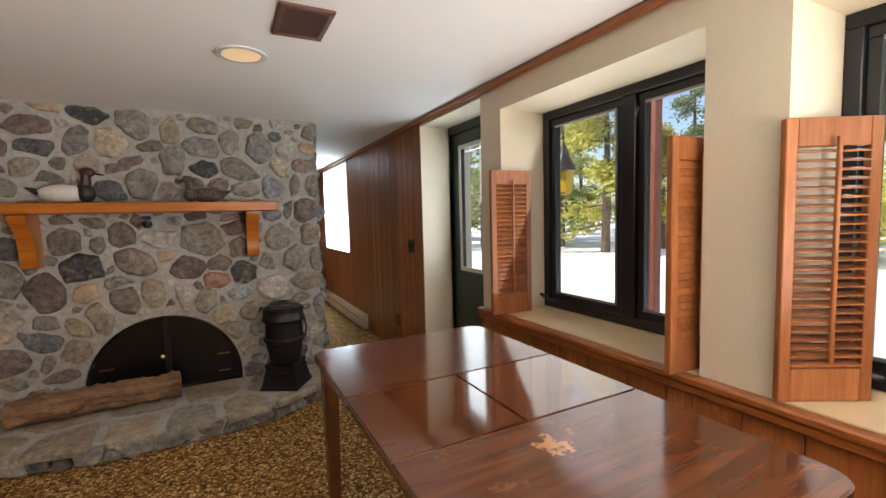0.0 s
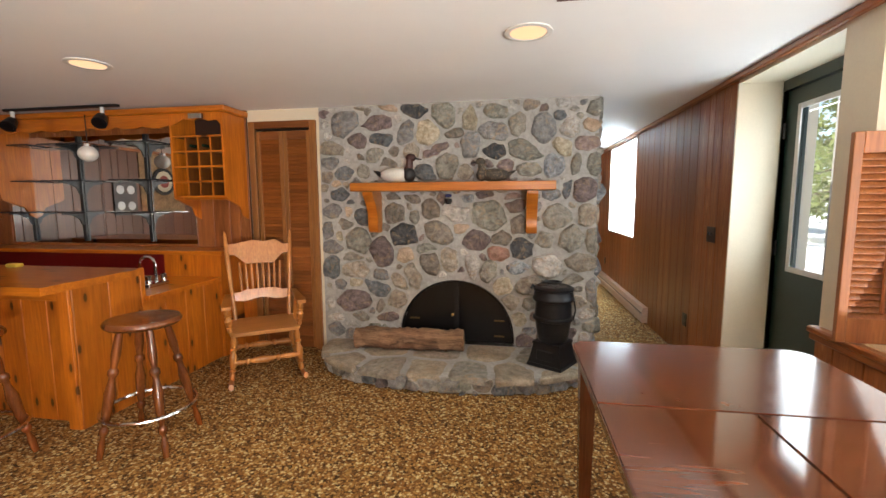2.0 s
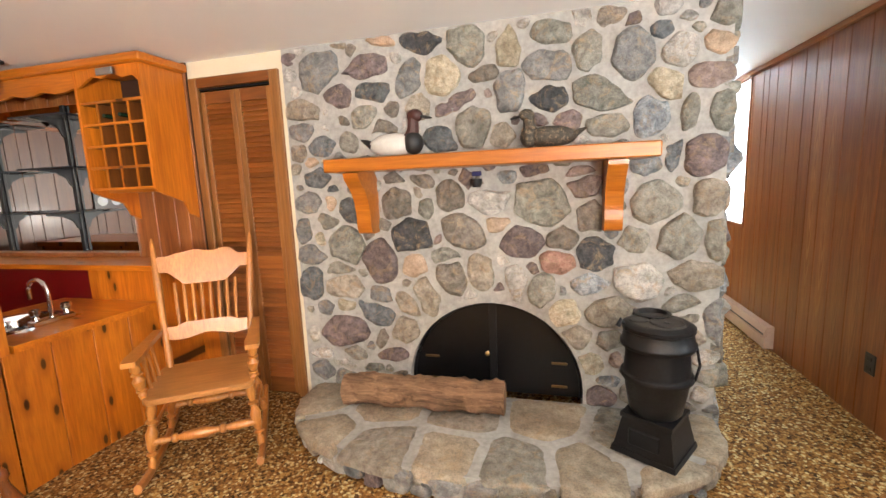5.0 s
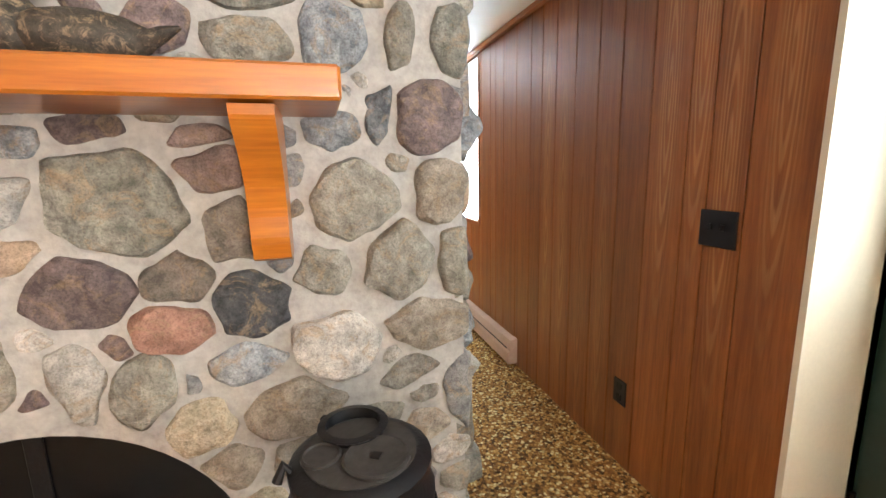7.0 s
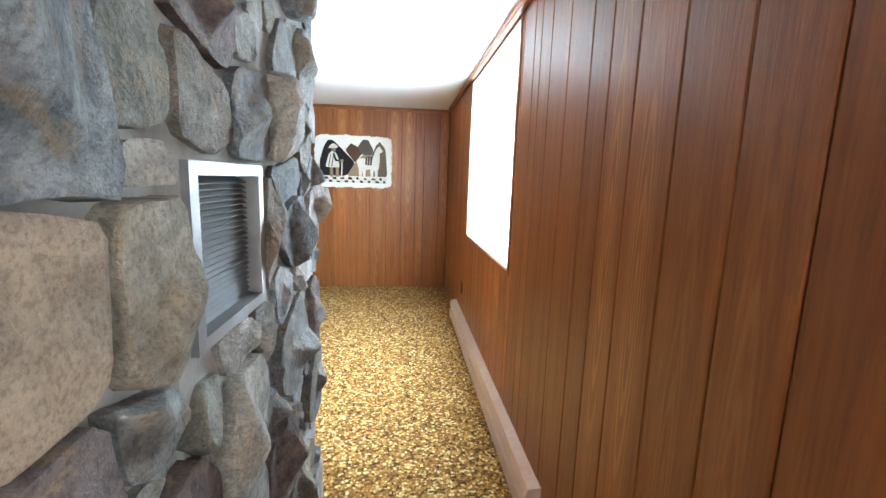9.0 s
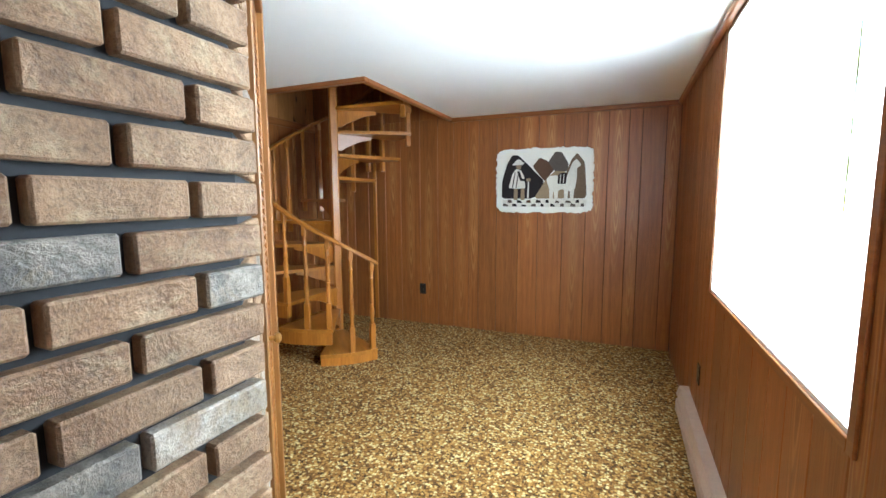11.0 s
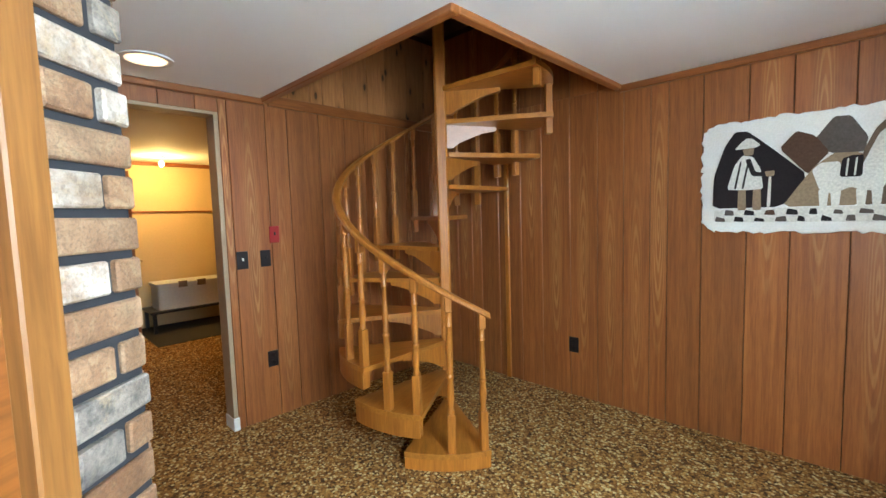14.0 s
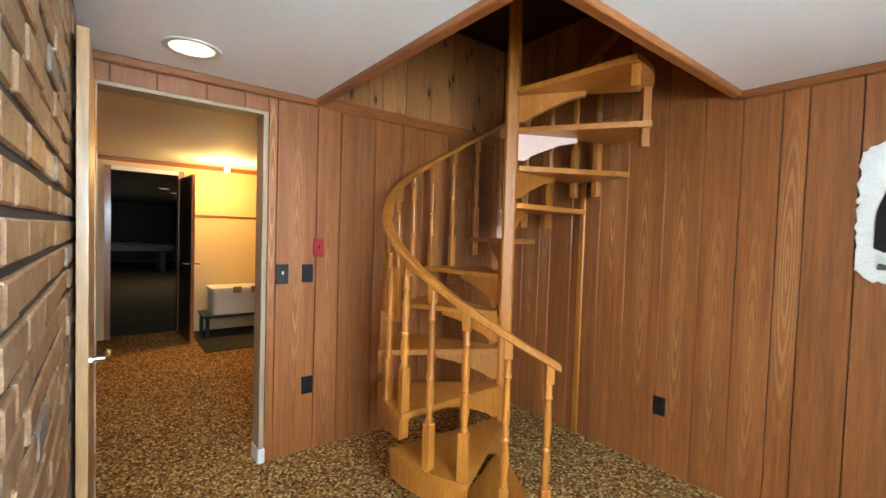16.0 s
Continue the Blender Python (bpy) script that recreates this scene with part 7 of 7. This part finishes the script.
# local: -y is the front, x across
for x in (-0.255, 0.255):
    pts = [(x, -0.40 + 0.085 * i, 0.022 + 0.30 * ((-0.40 + 0.085 * i - 0.02) / 1.0) ** 2) for i in range(11)]
    part("rocker", tube(pts, 0.018, n=8, squash=1.25), oak_m, rock_t, smooth=True)
    part("front_leg", turned_leg((x * 0.98, -0.2, 0.045), (x * 0.86, -0.17, 0.40)), oak_m, rock_t, smooth=True)
    part("back_leg", turned_leg((x * 0.98, 0.2, 0.045), (x * 0.8, 0.17, 0.40)), oak_m, rock_t, smooth=True)
    pr = [(0.0, 0.017), (0.12, 0.02), (0.2, 0.015), (0.24, 0.021), (0.34, 0.016), (0.62, 0.021), (0.8, 0.018), (0.96, 0.012), (1.0, 0.004)]
    a, c = Vector((x * 0.82, 0.19, 0.41)), Vector((x * 1.02, 0.37, 1.13))
    part("back_post", tube([a.lerp(c, s) for s, _ in pr], [r for _, r in pr], n=10), oak_m, rock_t, smooth=True)
    arm = [(x * 1.02 - 0.03, -0.27), (x * 1.02 + 0.03, -0.27), (x * 1.02 + 0.036, -0.2), (x * 1.02 + 0.026, 0.0), (x * 1.0 + 0.022, 0.24), (x * 1.0 - 0.022, 0.24), (x * 1.02 - 0.026, 0.0), (x * 1.02 - 0.036, -0.2)]
    part("arm", slab(arm, 0.60, 0.625), oak_m, rock_t)
    part("arm_post", turned_leg((x * 0.96, -0.18, 0.41), (x * 1.02, -0.2, 0.60)), oak_m, rock_t, smooth=True)
    for y in (-0.08, 0.0, 0.08):
        part("arm_spindle", tube([(x * 0.93, y, 0.41), (x * 1.01, y, 0.60)], 0.009), oak_m, rock_t, smooth=True)
bm = slab(rounded_rect(-0.25, 0.25, -0.24, 0.22, 0.05, (0, 1, 2, 3)), 0.385, 0.415)
bmesh.ops.bevel(bm, geom=bm.edges[:], offset=0.005, segments=1, affect="EDGES")
part("seat", bm, wood("seat_oak", (0.42, 0.17, 0.045), (0.6, 0.28, 0.085), (2, 22, 22), 0.3, 0.4), rock_t)
tilt = pose(0, 0.19, 0.41, -14, 0, 0)
n = 16
n = 32
shoulder = [min(max((min(i, n - i) / n - 0.13) / 0.1, 0.0), 1.0) for i in range(n + 1)]
top = [(-0.255 + 0.51 * i / n, 0.625 + 0.03 * k + 0.007 * math.sin(6 * math.pi * i / n)) for i, k in enumerate(shoulder)]
bot = [(0.255 - 0.51 * i / n, 0.54 - 0.05 * k - 0.028 * min(max((min(i, n - i) / n - 0.24) / 0.04, 0.0), 1.0)) for i, k in enumerate(shoulder)]
part("crest_rail", slab(top + bot, -0.011, 0.011, tilt @ UP_XZ), oak_m, rock_t, "carved crest rail")
top = [(-0.215 + 0.43 * i / n, 0.225 + 0.02 * shoulder[i]) for i in range(n + 1)]
bot = [(0.215 - 0.43 * i / n, 0.16 - 0.012 * math.sin(3 * math.pi * i / n)) for i in range(n + 1)]
part("lower_rail", slab(top + bot, -0.01, 0.01, tilt @ UP_XZ), oak_m, rock_t)
for i in range(8):
    x = -0.148 + i * 0.0423
    a, c = tilt @ Vector((x, 0, 0.22)), tilt @ Vector((x * 1.08, 0, 0.475))
    part("back_spindle", tube([a, a.lerp(c, 0.5), c], [0.008, 0.011, 0.008]), oak_m, rock_t, smooth=True)
part("stretcher", turned_leg((-0.24, -0.195, 0.18), (0.24, -0.195, 0.18)), oak_m, rock_t, smooth=True)
part("stretcher", turned_leg((-0.24, 0.195, 0.18), (0.24, 0.195, 0.18)), oak_m, rock_t, smooth=True)
for x in (-0.24, 0.24):
    part("stretcher", tube([(x, -0.19, 0.22), (x, 0.19, 0.22)], 0.011), oak_m, rock_t, smooth=True)

# ---- outside: snow, trees, porch post and lantern ----
bm = bmesh.new()
N = 40
xs = [2.35 + (i / N) ** 2.2 * 400 for i in range(N + 1)]
ys = [math.copysign(abs(j / 20) ** 2.2, j) * 400 + 2 for j in range(-20, 21)]
grid = [[bm.verts.new((x, y, -0.25 + 0.12 * noise.noise(Vector((x * 0.25, y * 0.25, 0))) + 0.008 * max(x - 6, 0))) for y in ys] for x in xs]
for i in range(N):
    for j in range(40):
        bm.faces.new((grid[i][j], grid[i + 1][j], grid[i + 1][j + 1], grid[i][j + 1]))
structure(part("ground", bm, snow_m, smooth=True), "bright snow-covered ground outside", "snow")
structure(part("house_wall", box(GLASS + 0.1, GLASS + 0.16, FAR + 0.2, 30, -0.5, 3.0), plain("siding", (0.25, 0.12, 0.07), 0.7)), "brown outer house wall", "wall")
leafm = []
for nm, d, l in (("foliage_yellow_green", (0.2, 0.22, 0.05), (0.5, 0.48, 0.12)), ("foliage_green", (0.09, 0.14, 0.045), (0.26, 0.31, 0.1)), ("foliage_dark", (0.06, 0.09, 0.04), (0.18, 0.22, 0.09))):
    lm = rock(nm, d, l, 3, 0.9, 0.2, 0.2)
    leafm.append(lm)
    # thin leaves let sunlight through
    tl = lm.node_tree.nodes.new("ShaderNodeBsdfTranslucent")
    tl.inputs["Color"].default_value = (*(min(1.0, c * 1.5) for c in l), 1)
    mix = lm.node_tree.nodes.new("ShaderNodeMixShader")
    mix.inputs[0].default_value = 0.5
    lm.node_tree.links.new(lm.node_tree.nodes["Principled BSDF"].outputs[0], mix.inputs[1])
    lm.node_tree.links.new(tl.outputs[0], mix.inputs[2])
    lm.node_tree.links.new(mix.outputs[0], lm.node_tree.nodes["Material Output"].inputs["Surface"])
bark2 = rock("tree_bark", (0.09, 0.06, 0.045), (0.2, 0.15, 0.12), 20, 0.9, 0.6, 0.1)


def tree_meshes(seed, high, wide, mt):
    rnd = random.Random(seed)
    bm = tube([(0, 0, -0.3), (0.05, 0.02, high * 0.4), (0.0, 0.06, high * 0.95)], [0.16, 0.11, 0.02], n=8)
    limbs = []
    for i in range(26):
        z = high * rnd.uniform(0.12, 0.95)
        a = rnd.uniform(0, 6.283)
        r = wide * (1.05 - z / high) * rnd.uniform(0.7, 1.1)
        e = Vector((r * math.cos(a), r * math.sin(a), z - 0.25 * r + rnd.uniform(-0.1, 0.3)))
        limbs.append((Vector((0, 0, z)), e))
        tube([(0, 0, z), e * 0.5 + Vector((0, 0, z * 0.5 + 0.05)), e], [0.035, 0.022, 0.008], bm, 5)
    trunk = mesh_of("trunk", bm, bark2)
    bm = bmesh.new()
    for s, e in limbs:
        for k in range(190):
            f = rnd.uniform(0.2, 1.08)
            p = s.lerp(e, f) + Vector((rnd.gauss(0, 0.2), rnd.gauss(0, 0.2), rnd.gauss(0, 0.16)))
            u = Vector((rnd.gauss(0, 1), rnd.gauss(0, 1), rnd.gauss(0, 0.6))).normalized() * rnd.uniform(0.06, 0.15)
            w = u.cross(Vector((rnd.gauss(0, 1), rnd.gauss(0, 1), 1))).normalized() * rnd.uniform(0.03, 0.075)
            bm.faces.new([bm.verts.new(q) for q in (p - u, p + w, p + u, p - w)])
    return trunk, mesh_of("crown", bm, mt)


kinds = [tree_meshes(i, hgt, wd, leafm[i % 3]) for i, (hgt, wd) in enumerate(((7.5, 2.6), (9.0, 2.4), (11.0, 2.8), (5.0, 2.2)))]
random.seed(21)
for i in range(46):
    row = i % 3
    x = (13, 18, 26)[row] + random.uniform(-2, 3)
    y = -10 + (i // 3) * 3.1 + random.uniform(-1.2, 1.2) + row
    tk, cr = kinds[random.choice((0, 1, 2, 3, 0)) if row else random.choice((0, 3, 0, 1))]
    t = thing("tree", "leafy yellow-green tree behind the snow", "tree", pose(x, y, -0.2 + 0.008 * x, 0, 0, random.uniform(0, 360)) @ Matrix.Scale(random.uniform(0.85, 1.25), 4), "trees beyond the snow")
    for nm, me in (("trunk", tk), ("crown", cr)):
        o = new(nm, me)
        o.parent = t
post = thing("porch_post", "reddish-brown wooden porch post outside the window", "post", pose(3.6, 3.13, -0.3))
post_m = wood("post_stain", (0.22, 0.06, 0.035), (0.34, 0.11, 0.06), (20, 20, 1.5), 0.6)
part("shaft", box(-0.046, 0.046, -0.046, 0.046, 0.0, 2.75, 0.006), post_m, post)
part("base_block", box(-0.07, 0.07, -0.07, 0.07, 0.0, 0.18, 0.006), post_m, post)
beam = thing("porch_beam", "reddish-brown porch beam on the post", "beam", pose(3.6, 3.17, 2.45))
part("timber", box(-0.06, 0.06, -6.0, 6.0, 0.0, 0.2, 0.006), post_m, beam)
lan = thing("bird_feeder", "yellow bird feeder with a black conical top", "bird feeder", pose(2.95, 3.52, 1.54))
part("body", lathe([(0.05, 0.0), (0.07, 0.02), (0.085, 0.2), (0.06, 0.205)], None, None, 6), plain("yellow_enamel", (0.85, 0.55, 0.02), 0.4), lan, "bright yellow body")
part("roof", lathe([(0.11, 0.205), (0.1, 0.225), (0.04, 0.36), (0.012, 0.44)], None, None, 16), soot_m, lan, smooth=True)
part("hanger", tube([(0, 0, 0.44), (0, 0, 0.92), (0.65, 0, 0.94)], 0.006), soot_m, lan)
# stone-faced outer pier seen through the door's glass
pier = structure(part("outer_pier", box(2.9, 3.3, 4.35, 4.8, -0.4, 2.6), mortar_m), "stone-faced pier outside the door", "wall")
random.seed(8)
for k, poly in enumerate(cells(spread(2.9, 3.3, -0.2, 2.5, 0.17, 0.14), 2.9, 3.3, -0.2, 2.5, 0.008)):
    if len(poly) > 2:
        ob = new("stone", stone_mesh(rounded(poly), 0.03, Matrix.Translation((0, 4.36, 0)) @ UP_XZ, STONE[random.choice((0, 1, 2, 7))], 700 + k))
        ob.parent = pier
